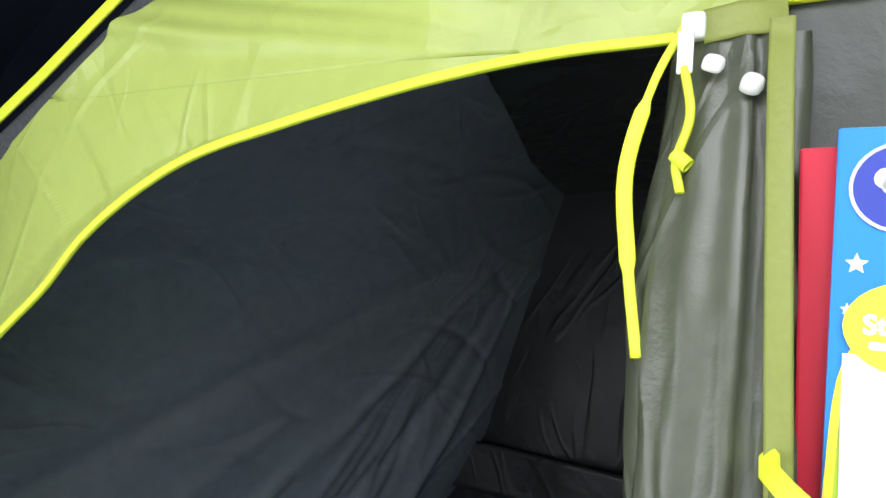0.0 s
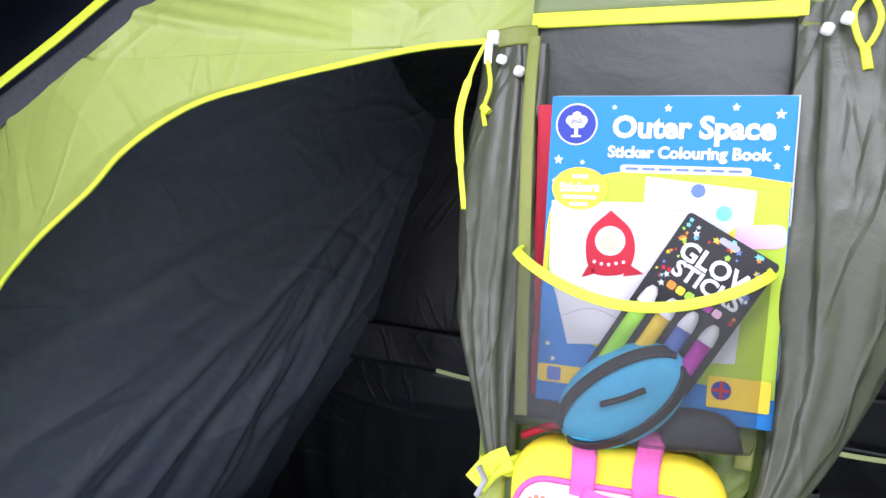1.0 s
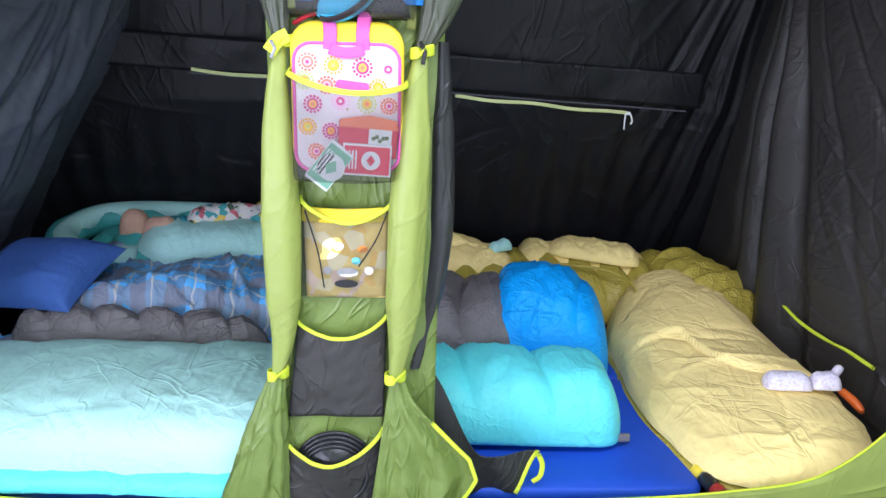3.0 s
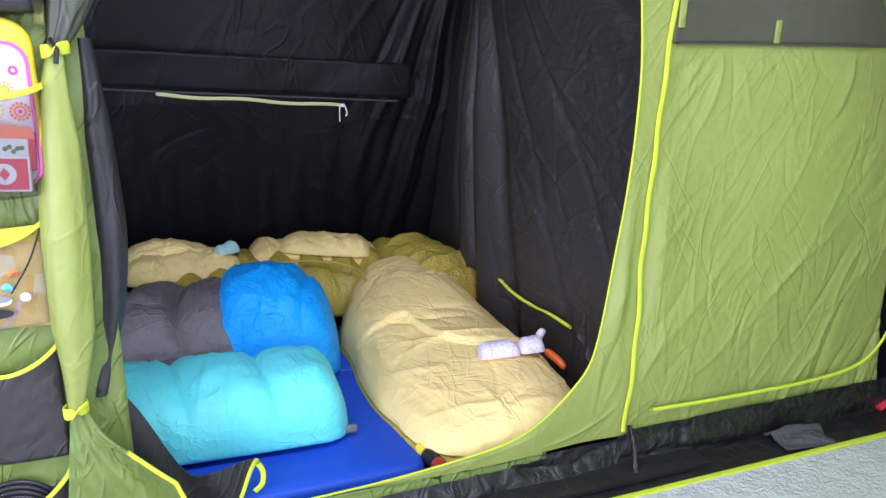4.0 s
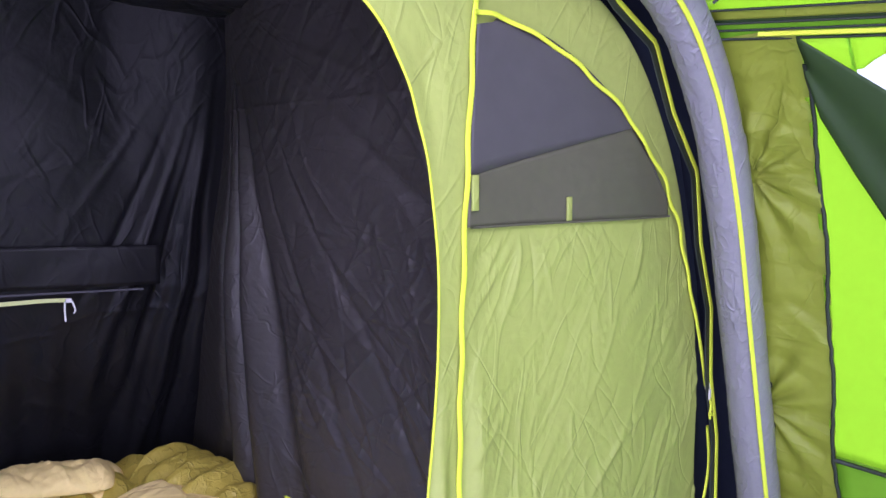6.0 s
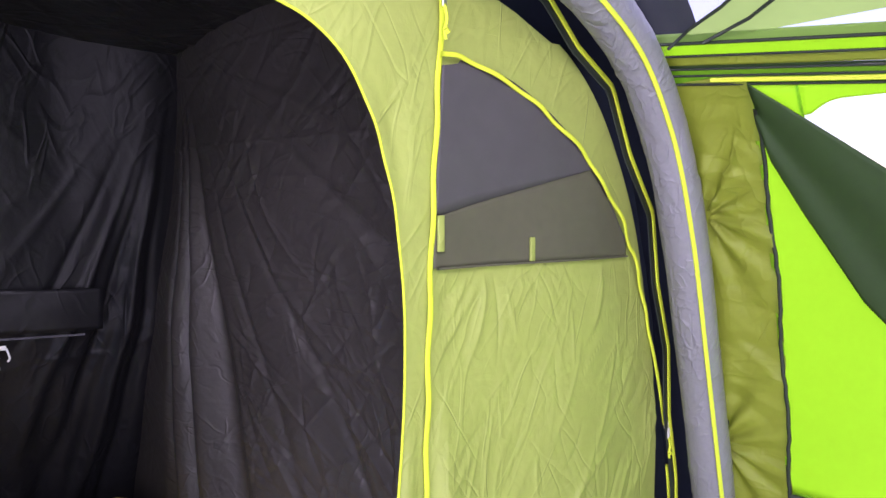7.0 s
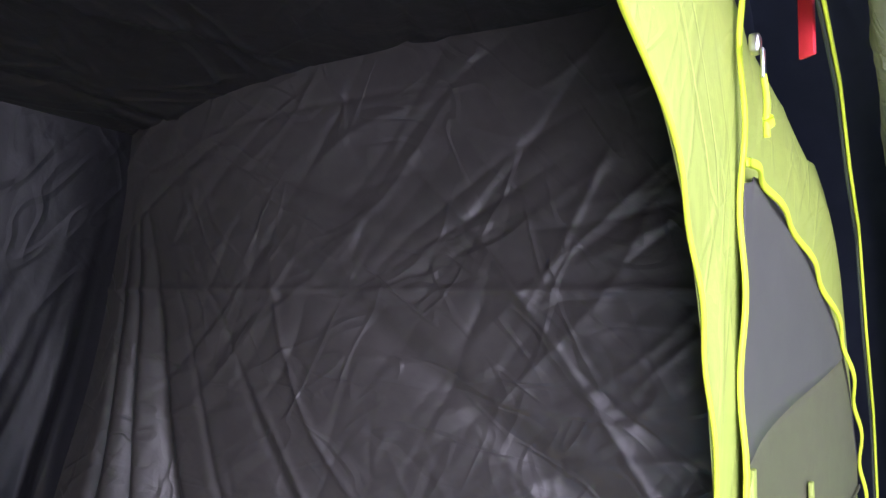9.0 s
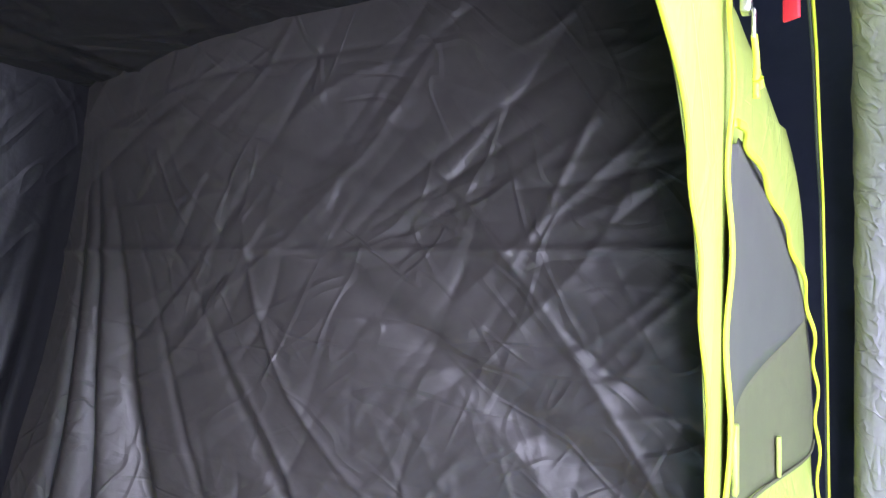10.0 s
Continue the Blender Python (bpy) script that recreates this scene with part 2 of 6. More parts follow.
    h2.inputs[1].default_value = 0.02
    ln.new(fine.outputs["Fac"], h2.inputs[0])
    ln.new(h1.outputs[0], h2.inputs[2])
    bp = nd.new("ShaderNodeBump")
    bp.inputs["Strength"].default_value, bp.inputs["Distance"].default_value = bump, 0.03
    ln.new(h2.outputs[0], bp.inputs["Height"])
    normal = bp.outputs["Normal"]
    if folds:
        normal = pinched(nt, tc, normal, *folds)
    ln.new(normal, bs.inputs["Normal"])
    bs.inputs["Roughness"].default_value = rough
    bs.inputs["Specular IOR Level"].default_value = spec
    if sheen:
        bs.inputs["Sheen Weight"].default_value, bs.inputs["Sheen Roughness"].default_value = sheen, 0.4
    if through_light:
        tr = nd.new("ShaderNodeBsdfTranslucent")
        tr.inputs["Color"].default_value = (*(tint or color), 1)
        ln.new(normal, tr.inputs["Normal"])
        mx = nd.new("ShaderNodeMixShader")
        mx.inputs["Fac"].default_value = through_light
        ln.new(bs.outputs["BSDF"], mx.inputs[1])
        ln.new(tr.outputs["BSDF"], mx.inputs[2])
        ln.new(mx.outputs["Shader"], nd["Material Output"].inputs["Surface"])
    return mat


def plain(name, color, rough=0.45, metal=0.0, vary=0.08, scale=60.0, bump=0.05, coat=0.0):
    """Plastic, card, metal: slight mottling and fine relief."""
    mat = bpy.data.materials.new(name)
    mat.use_nodes = True
    nt = mat.node_tree
    nd, ln = nt.nodes, nt.links
    bs = nd["Principled BSDF"]
    tc, no = nd.new("ShaderNodeTexCoord"), nd.new("ShaderNodeTexNoise")
    no.inputs["Scale"].default_value, no.inputs["Detail"].default_value = scale, 5
    ln.new(tc.outputs["Object"], no.inputs["Vector"])
    mr = nd.new("ShaderNodeMapRange")
    mr.inputs["To Min"].default_value, mr.inputs["To Max"].default_value = 1 - vary, 1 + vary
    ln.new(no.outputs["Fac"], mr.inputs["Value"])
    sc = nd.new("ShaderNodeVectorMath")
    sc.operation = "SCALE"
    sc.inputs[0].default_value = color
    ln.new(mr.outputs["Result"], sc.inputs["Scale"])
    ln.new(sc.outputs["Vector"], bs.inputs["Base Color"])
    bp = nd.new("ShaderNodeBump")
    bp.inputs["Strength"].default_value, bp.inputs["Distance"].default_value = bump, 0.004
    ln.new(no.outputs["Fac"], bp.inputs["Height"])
    ln.new(bp.outputs["Normal"], bs.inputs["Normal"])
    bs.inputs["Roughness"].default_value, bs.inputs["Metallic"].default_value = rough, metal
    bs.inputs["Coat Weight"].default_value = coat
    return mat


def clear(name, alpha_mix, color=(0.8, 0.82, 0.85), rough=0.25):
    """Clear film or open mesh: partly see-through, glossy."""
    mat = bpy.data.materials.new(name)
    mat.use_nodes = True
    nt = mat.node_tree
    nd, ln = nt.nodes, nt.links
    bs = nd["Principled BSDF"]
    bs.inputs["Base Color"].default_value, bs.inputs["Roughness"].default_value = (*color, 1), rough
    tr, mx = nd.new("ShaderNodeBsdfTransparent"), nd.new("ShaderNodeMixShader")
    tc, no, mr = nd.new("ShaderNodeTexCoord"), nd.new("ShaderNodeTexNoise"), nd.new("ShaderNodeMapRange")
    no.inputs["Scale"].default_value, no.inputs["Detail"].default_value = 22, 4
    mr.inputs["To Min"].default_value, mr.inputs["To Max"].default_value = alpha_mix * 0.7, alpha_mix * 1.3
    ln.new(tc.outputs["Object"], no.inputs["Vector"])
    ln.new(no.outputs["Fac"], mr.inputs["Value"])
    ln.new(mr.outputs["Result"], mx.inputs["Fac"])
    ln.new(tr.outputs["BSDF"], mx.inputs[1])
    ln.new(bs.outputs["BSDF"], mx.inputs[2])
    ln.new(mx.outputs["Shader"], nd["Material Output"].inputs["Surface"])
    return mat


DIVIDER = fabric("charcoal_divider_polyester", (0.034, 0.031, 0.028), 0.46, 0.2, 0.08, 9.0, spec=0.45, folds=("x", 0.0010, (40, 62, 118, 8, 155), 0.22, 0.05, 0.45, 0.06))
# sloping wall: the same black polyester, its light put into a paler colour
SLOPE = fabric("lit_slope_polyester", (0.092, 0.099, 0.128), 0.45, 0.2, 0.2, 6.0, spec=0.5, folds=("x", 0.0012, (15, 60, 150), 0.4, 0.09, 0.45))
# ceiling and back wall: same polyester, their shade put into the colour
CEIL = fabric("shaded_ceiling_polyester", (0.014, 0.014, 0.014), 0.40, 0.2, 0.15, 8.0, spec=0.4, folds=("z", 0.0016, (20, 75, 140), 0.3, 0.07, 0.5))
BLACK = fabric("shaded_black_polyester", (0.0082, 0.0085, 0.0098), 0.42, 0.2, 0.12, 7.0, spec=0.22, folds=("y", 0.0012, (55, 80, 115), 0.22, 0.06, 0.45))
NAVY = fabric("dark_lining", (0.014, 0.018, 0.030), 0.7, 0.15, 0.2, 5.0, spec=0.12)
GREEN = fabric("green_polyester", (0.36, 0.43, 0.10), 0.40, 0.08, 0.10, 7.0, through_light=0.15, spec=0.45, folds=("y", 0.0012, (62, 80, 35, 120), 0.22, 0.055, 0.45, 0.06))
STRIP = fabric("dull_green_polyester", (0.15, 0.19, 0.075), 0.45, 0.1, 0.15, 8.0, spec=0.4, folds=("y", 0.0008, (70, 100), 0.2, 0.05, 0.4))
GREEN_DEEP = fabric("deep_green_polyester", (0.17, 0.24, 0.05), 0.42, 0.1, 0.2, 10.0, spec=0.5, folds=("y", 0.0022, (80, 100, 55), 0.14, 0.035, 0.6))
GREEN_GREY = fabric("grey_green_polyester", (0.062, 0.069, 0.044), 0.40, 0.15, 0.2, 9.0, spec=0.5, folds=("y", 0.0016, (85, 100, 70), 0.3, 0.035, 0.6))
OLIVE_WALL = fabric("olive_wall_cloth", (0.38, 0.45, 0.055), 0.5, 0.1, 0.2, 6.0, through_light=0.45, folds=("x", 0.0012, (10, 80, 120), 0.18, 0.05, 0.5))
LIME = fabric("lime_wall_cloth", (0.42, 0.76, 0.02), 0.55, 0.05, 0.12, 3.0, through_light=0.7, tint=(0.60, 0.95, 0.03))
# the lime wall cloth again, with shade put into its colour
LIME_DIM = fabric("shaded_lime_cloth", (0.28, 0.56, 0.03), 0.55, 0.08, 0.2, 4.0, through_light=0.6)
ROOF = fabric("pale_green_roof_cloth", (0.36, 0.55, 0.16), 0.55, 0.06, 0.2, 4.0, through_light=0.6)
CURTAIN = fabric("dark_green_curtain_cloth", (0.05, 0.11, 0.03), 0.6, 0.1, 0.15, 5.0, through_light=0.45)
YELLOW = fabric("neon_yellow_tape", (0.66, 0.78, 0.03), 0.6, 0.06, 0.1, 40.0, weave=2500)
PALE_TAPE = fabric("pale_yellow_tape", (0.55, 0.60, 0.25), 0.6, 0.1, 0.1, 40.0, weave=2500)
MESH = fabric("grey_insect_mesh", (0.066, 0.063, 0.064), 0.7, 0.1, 0.1, 3.0, weave=3000)
MESH_OLIVE = fabric("olive_flap_behind_mesh", (0.085, 0.084, 0.050), 0.65, 0.1, 0.2, 5.0, weave=3000)
DARK = fabric("dark_grey_cloth", (0.030, 0.031, 0.031), 0.5, 0.15, 0.2, 10.0, folds=("y", 0.0016, (60, 85, 110), 0.15, 0.035, 0.5))
CHAR = fabric("charcoal_webbing", (0.045, 0.045, 0.055), 0.6, 0.1, 0.2, 60.0)
SKIRT = fabric("black_groundsheet_skirt", (0.014, 0.014, 0.014), 0.32, 0.2, 0.6, 12.0, spec=0.6)
GROUNDSHEET = fabric("black_groundsheet", (0.020, 0.020, 0.021), 0.38, 0.25, 0.5, 6.0, spec=0.55)
BEAM = fabric("grey_beam_sleeve", (0.22, 0.22, 0.24), 0.34, 0.08, 0.15, 16.0, spec=0.6, folds=("y", 0.0016, (45, 25, 70, 110), 0.12, 0.035, 0.5))
WHITE = plain("white_plastic", (0.75, 0.75, 0.73), 0.35)
STEEL = plain("zip_metal", (0.55, 0.55, 0.55), 0.3, 1.0)
RED_TAB = fabric("red_webbing", (0.75, 0.03, 0.05), 0.6, 0.05, 0.1, 60)
PIPE = plain("dark_piping", (0.02, 0.03, 0.02), 0.6)
FILM = clear("clear_window_film", 0.05)
NET = clear("clear_pocket_net", 0.42, (0.055, 0.055, 0.052), 0.5)
GRASS = fabric("meadow", (0.06, 0.12, 0.03), 0.9, 0.4, 0.5, 3.0)

# ---- plan ----
XC = 0.6                                  # middle of the tent
HOOKS = [(1.875, 0.06), (1.83, 0.44), (1.775, 0.825), (1.68, 1.2), (1.48, 1.51), (1.22, 1.68), (0.80, 1.82), (0.40, 1.88), (0.0, 1.90)]
BEAM_ARC = [(1.975, 0.0), (1.915, 0.2), (1.86, 0.4), (1.75, 0.82), (1.655, 1.16), (1.53, 1.43), (1.32, 1.63), (0.85, 1.80), (0.4, 1.88), (0.0, 1.90)]
SHELL = [(2.08, 0.0), (1.93, 0.45), (1.86, 0.8), (1.735, 1.245), (1.607, 1.48), (1.40, 1.68), (1.0, 1.88), (0.5, 1.98), (0.0, 2.02)]
_h = np.array(spline(HOOKS, 120))


def half(z):
    """Half width of the bedroom front's arch at height z."""
    return np.interp(z, _h[:, 1], _h[:, 0])


LEFT_HOOKS = [(1.80, 0.05), (1.77, 0.41), (1.715, 0.80), (1.64, 1.13), (1.54, 1.365), (1.40, 1.45), (1.09, 1.64), (0.86, 1.75), (0.4, 1.865), (0.0, 1.90)]
_hl = np.array(spline(LEFT_HOOKS, 120))


def half_left(z):
    return np.interp(z, _hl[:, 1], _hl[:, 0])


def crown(x):
    """Height of that arch at x."""
    x = np.asarray(x)
    right, lefth = np.interp(x - XC, _h[::-1, 0], _h[::-1, 1]), np.interp(XC - x, _hl[::-1, 0], _hl[::-1, 1])
    return np.where(x > XC, right, np.minimum(lefth, right))


def arch(pts, y, n=160, sharp=False):
    """The whole arch, right foot to left foot, as places."""
    p = [(XC + h, y, z) for h, z in pts] + [(XC - h, y, z) for h, z in pts[-2::-1]]
    return spline(p, n, sharp)


def belly(x, z):
    """How far the bedroom front hangs inwards."""
    return 0.055 * sstep(x, 0.9, 1.25) * (1 - sstep(x, 1.62, 2.1)) * sstep(z, 0.15, 0.6)


def back_y(z):
    return np.interp(z, [0, 0.3, 0.6, 0.85, 1.2, 1.7], [1.52, 1.42, 1.28, 1.19, 1.13, 1.07])


def left_x(y, z):
    """The bedroom's outer left wall, from the arch at the front to the lower end at the back."""
    front = XC - half_left(np.clip(z, 0.06, 1.85)) - 0.02
    rear = np.interp(z, [0, 0.3, 0.95, 1.1, 1.65, 1.9], [-1.38, -1.22, -0.78, -0.70, -0.52, -0.40])
    return front + (rear - front) * sstep(y, 0.0, 1.2)


def roof_z(x, y):
    drop = 0.052 * np.exp(-(((y - 1.0) / 0.26) ** 2)) * sstep(x, 0.9, 1.42)
    return 1.69 + 0.08 * (1.1 - y) / 1.1 - 0.05 * np.clip((0.0 - x) / 0.6, 0, 1) - drop

# ---- bedroom: black inner walls, ceiling and floor ----
def rays(du, dv, folds, depth):
    """Folds running down from one gathered corner: (angle, width, height) each."""
    th, rr = np.arctan2(du, np.maximum(dv, 1e-4)), np.hypot(du, dv)
    th = th + 0.035 * fbm(du, dv, 0, 6, 77)
    out = np.zeros(rr.shape)
    for c, w, a in folds:
        out = out + a * np.exp(-((th - c) / w) ** 2)
    return out * depth * sstep(rr, 0.06, 0.9)


z_, y_ = np.meshgrid(np.linspace(0, 1, 460), np.linspace(0, 1, 340), indexing="ij")
yy = 0.062 + y_ * (back_y(z_ * 1.72) + 0.018)
zz = z_ * (roof_z(1.5, yy) + 0.045)
low, high = 1 - sstep(zz, 1.0, 1.3), sstep(zz, 1.0, 1.3)
flat = 1 - 0.85 * sstep(yy, 0.66, 0.8)
fan = creases(yy, zz, 420, 5, (1.0, 1.25), (0.03, 0.16), (0.003, 0.007), lean=2.5, spread=1.3) * 0.0060 * low * flat
fan = fan + creases(yy, zz, 50, 6, (1.0, 1.3), (0.12, 0.4), (0.004, 0.009), lean=0.9, spread=0.35) * 0.0085 * flat
fan = fan + creases(yy, zz - 0.95, 150, 7, (0.95, 0.75), (0.05, 0.22), (0.003, 0.010), lean=2.6, spread=0.7) * 0.0052 * high
fan = fan + creases(yy, zz - 0.9, 24, 9, (0.8, 0.8), (0.15, 0.4), (0.005, 0.010), lean=2.2, spread=0.25) * 0.0075 * high
# cloth gathered at the upper back corner falls in deep upright folds
fan = fan + rays(0.99 - yy, 1.66 - zz, ((-0.12, 0.022, 0.9), (-0.035, 0.042, -0.8), (0.03, 0.020, 0.8), (0.115, 0.045, -1.2), (0.21, 0.030, 0.8), (0.38, 0.014, 0.22), (0.57, 0.014, 0.22), (0.94, 0.035, 0.5), (1.15, 0.03, -0.3)), 0.027)
sag = 0.012 * fbm(yy, zz, 0, 5, 11)
seam = -0.005 * np.exp(-abs(zz - 1.385) / 0.006)
xx = 1.555 - 0.105 * sstep(yy, 0.1, 1.0) + fan + sag + seam - 0.03 * sstep(0.25 - zz, 0, 0.25)
single("wall_right_inner", sheet(np.stack([xx, yy, zz], -1)), DIVIDER, "black crumpled polyester inner wall of the bedroom", "wall", kind="structure")

z_, x_ = np.meshgrid(np.linspace(0, 1, 260), np.linspace(0, 1, 340), indexing="ij")
zz0 = z_ * 1.68
x0 = left_x(1.2, zz0) - 0.06
xx = x0 + x_ * (1.66 - x0)
zz = z_ * (roof_z(xx, 1.08) + 0.05)
yy = back_y(zz) + 0.018 * fbm(xx, zz, 0, 4, 3) + 0.008 * creases(xx + 1.4, zz, 260, 8, (2.9, 1.7), (0.04, 0.18), (0.004, 0.010)) * (1 - 0.65 * sstep(zz, 0.95, 1.1))
yy += 0.008 * np.sin((xx - 1.1) * 40) * sstep(xx, 1.12, 1.45) * (1 - sstep(zz, 1.1, 1.6))
yy += rays(1.44 - xx, 1.68 - zz, ((0.04, 0.02, 0.8), (0.11, 0.02, -0.9), (0.19, 0.018, 0.7), (0.29, 0.02, -0.7), (0.42, 0.018, 0.5), (0.6, 0.02, -0.4)), 0.030) * (1 - 0.6 * sstep(zz, 0.9, 1.4)) * sstep(xx, 0.95, 1.25)
yy += 0.008 * np.sin(xx * 55 + 1.5 * np.sin(3 * zz)) * (1 - sstep(zz, 0.55, 0.85))
yy -= 0.075 * sstep(xx, 1.12, 1.42) * sstep(zz, 0.9, 1.6)
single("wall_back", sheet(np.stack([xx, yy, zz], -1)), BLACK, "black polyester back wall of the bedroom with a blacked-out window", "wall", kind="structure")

z_, y_ = np.meshgrid(np.linspace(0, 1, 300), np.linspace(0, 1, 240), indexing="ij")
yy = 0.02 + y_ * (back_y(z_ * 1.68) + 0.06)
zz = z_ * np.minimum(roof_z(-0.5, yy), 1.86)
xx = left_x(yy, zz) + 0.016 * fbm(yy, zz, 0, 4, 21) + 0.010 * creases(yy, zz, 130, 31, (1.4, 1.7), (0.06, 0.3), (0.004, 0.014), lean=0.3, spread=0.8)
xx += rays(0.88 - yy, 1.40 - zz, ((-0.25, 0.04, 0.5), (-0.12, 0.03, -0.8), (0.0, 0.03, 0.8), (0.12, 0.03, -0.8), (0.26, 0.035, 0.7), (0.45, 0.04, -0.6), (0.75, 0.04, 0.4)), 0.030) * (1 - sstep(zz, 1.36, 1.40))
xx += rays(1.08 - yy, 1.68 - zz, ((0.12, 0.03, 0.6), (0.30, 0.04, -0.7), (0.55, 0.03, 0.6), (0.85, 0.03, -0.4)), 0.028)
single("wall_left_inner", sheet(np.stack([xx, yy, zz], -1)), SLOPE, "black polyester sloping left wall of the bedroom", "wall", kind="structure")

x_, y_ = np.meshgrid(np.linspace(0, 1, 220), np.linspace(0, 1, 140), indexing="ij")
yy = 0.02 + y_ * 1.13
xl = left_x(yy, 1.62) - 0.05
xx = xl + x_ * (1.58 - xl)
zz = roof_z(xx, yy) + 0.015 * fbm(xx, yy, 0, 4, 41) + 0.013 * creases(xx + 0.9, yy, 200, 43, (2.5, 1.1), (0.05, 0.25), (0.004, 0.013), spread=0.9)
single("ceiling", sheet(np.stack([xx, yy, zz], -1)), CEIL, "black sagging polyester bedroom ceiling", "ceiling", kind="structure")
single("floor_bedroom", block((0.1, 0.75, 0.012), (3.2, 1.7, 0.012)), GROUNDSHEET, "dark bedroom groundsheet under the mats", "floor", kind="structure", smooth=False)

# blacked-out window in the back wall: band, stitched seam, zip with pull
def on_back(x, z, lift=0.012):
    return np.stack([x, back_y(z) - lift - 0.018, z], -1)


window = thing("window_blind", (0.3, 1.15, 0.85), "black zipped blackout blind over the bedroom window", "window blind", kind="structure")
u, v = np.meshgrid(np.linspace(-0.80, 1.27, 120), np.linspace(0, 1, 10), indexing="ij")
zt = 1.08 - 0.045 * (u + 0.8)
zb = 0.965 - 0.048 * (u + 0.8)
pz = zb + (zt - zb) * v
p = on_back(u, pz)
p[..., 1] += 0.006 * fbm(u, pz, 0, 14, 50)
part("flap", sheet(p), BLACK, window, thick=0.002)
xs = np.linspace(-0.5, 1.22, 60)
part("seam", ribbon(on_back(xs, 0.945 - 0.052 * (xs + 0.5), 0.02), 0.006, 0.002), CHAR, window)
for a, b in ((-0.49, 0.02), (0.40, 1.01)):
    xs = np.linspace(a, b, 40)
    part("zip", ribbon(on_back(xs, 0.955 - 0.075 * (xs + 0.49) + 0.003 * np.sin(xs * 21), 0.02), 0.012, 0.003), PALE_TAPE, window, "pale yellow zip tape")
zx = 1.01
pz0 = 0.842
part("zip_slider", block((zx + 0.004, back_y(pz0) - 0.045, pz0 + 0.002), (0.016, 0.01, 0.012), 0.003), WHITE, window)
for k, dx in enumerate((-0.006, 0.012)):
    path = spline([(zx + dx, 1.145, pz0), (zx + dx * 1.5, 1.14, pz0 - 0.025), (zx + dx * 1.2, 1.145, pz0 - 0.055 + 0.02 * k)], 12)
    part("pull_cord", sweep(path, 0.0028, 0.0028, n=6), WHITE, window)

# yellow cords along the foot of the bedroom's side walls
p = spline([(1.455, 0.78, 0.295), (1.462, 0.64, 0.268), (1.475, 0.52, 0.262), (1.485, 0.42, 0.268), (1.50, 0.32, 0.262)], 30)
single("cord", sweep(p, 0.006, 0.004, n=6), YELLOW, "neon yellow cord along the black side wall", "cord", "cords on the bedroom walls")
p = spline([(-1.215, 0.40, 0.27), (-1.21, 0.6, 0.31), (-1.20, 0.83, 0.37)], 30)
single("cord", sweep(p, 0.006, 0.004, n=6), PALE_TAPE, "pale yellow cord along the black side wall", "cord", "cords on the bedroom walls")

# ---- bedroom front: green panels, trims, doors ----
front = thing("wall_front", (0.13, 0.0, 0.05), "green polyester bedroom front with two open doorways and neon edging", "tent wall", kind="structure")
ER = [(0.30, 0.085), (0.53, 0.085), (0.80, 0.092), (0.99, 0.108), (1.14, 0.130), (1.22, 0.165), (1.31, 0.235), (1.38, 0.32), (1.432, 0.50), (1.460, 0.70), (1.472, 0.90),
      (1.465, 1.10), (1.434, 1.27), (1.387, 1.40), (1.335, 1.48), (1.27, 1.535), (1.19, 1.562), (1.0, 1.585), (0.60, 1.592), (0.30, 1.595)]
EL = [(-0.06, 0.085), (-0.40, 0.088), (-0.70, 0.11), (-0.88, 0.18), (-0.97, 0.32), (-0.985, 0.5), (-0.945, 0.75), (-0.86, 0.95), (-0.785, 1.11), (-0.762, 1.19), (-0.70, 1.256),
      (-0.605, 1.338), (-0.545, 1.396), (-0.44, 1.455), (-0.33, 1.483), (-0.20, 1.507), (-0.12, 1.519), (-0.05, 1.523)]
e = spline(ER, 380)
u, s = np.meshgrid(np.linspace(0, 1, 330), np.arange(380), indexing="ij")
ez, ex = np.maximum.accumulate(e[:, 1])[s], e[:, 0][s]
px = ex + u * (XC + half(ez) - 0.055 - ex)
wr = 0.0062 * creases(px - 1.35, ez, 240, 71, (1.15, 1.15), (0.03, 0.13), (0.003, 0.006), lean=1.1, spread=0.8) + 0.011 * creases(px - 1.45, ez, 34, 73, (0.95, 1.15), (0.12, 0.34), (0.005, 0.011), lean=1.15, spread=0.35) + 0.012 * fbm(px, ez, 0, 5, 72)
seam_x = np.interp(ez, [0.1, 0.5, 1.12, 1.57], [1.478, 1.519, 1.540, 1.568])
wr *= 1 - 0.95 * np.exp(-((px - seam_x) / 0.042) ** 4)
wr *= sstep(px - ex, 0, 0.05) * (1 - 0.92 * sstep(px, 1.44, 1.50) * (1 - sstep(px, 2.22, 2.3)) * sstep(ez, 1.02, 1.07)) * (1 - sstep(ez, 1.36, 1.52))
py = belly(px, ez) + wr
part("panel", sheet(np.stack([px, py, ez], -1)), GREEN, front, thick=0.0015)
edge_r = np.stack([e[:, 0], belly(e[:, 0], e[:, 1]) - 0.002, e[:, 1]], 1)
edge_r[:, 1] += 0.002 * np.sin(e[:, 1] * 36 + 2 * np.sin(e[:, 1] * 9)) * sstep(e[:, 1], 0.9, 1.1)
part("doorway_trim", ribbon(edge_r, 0.0052, 0.004), YELLOW, front, "neon yellow doorway edging")
def forward(x, y, z):
    """The left shoulder of the front, blown a little out towards the living area."""
    w = 0.068 * sstep(-x, 0.03, 0.24) * (1 - sstep(-x, 0.62, 0.9)) * sstep(z, 1.0, 1.3) * (1 - sstep(z, 1.55, 1.75))
    k = 1 - w / 0.762
    return np.stack([0.189 + (x - 0.189) * k, (y + 0.762) * k - 0.762, 1.289 + (z - 1.289) * k], -1)


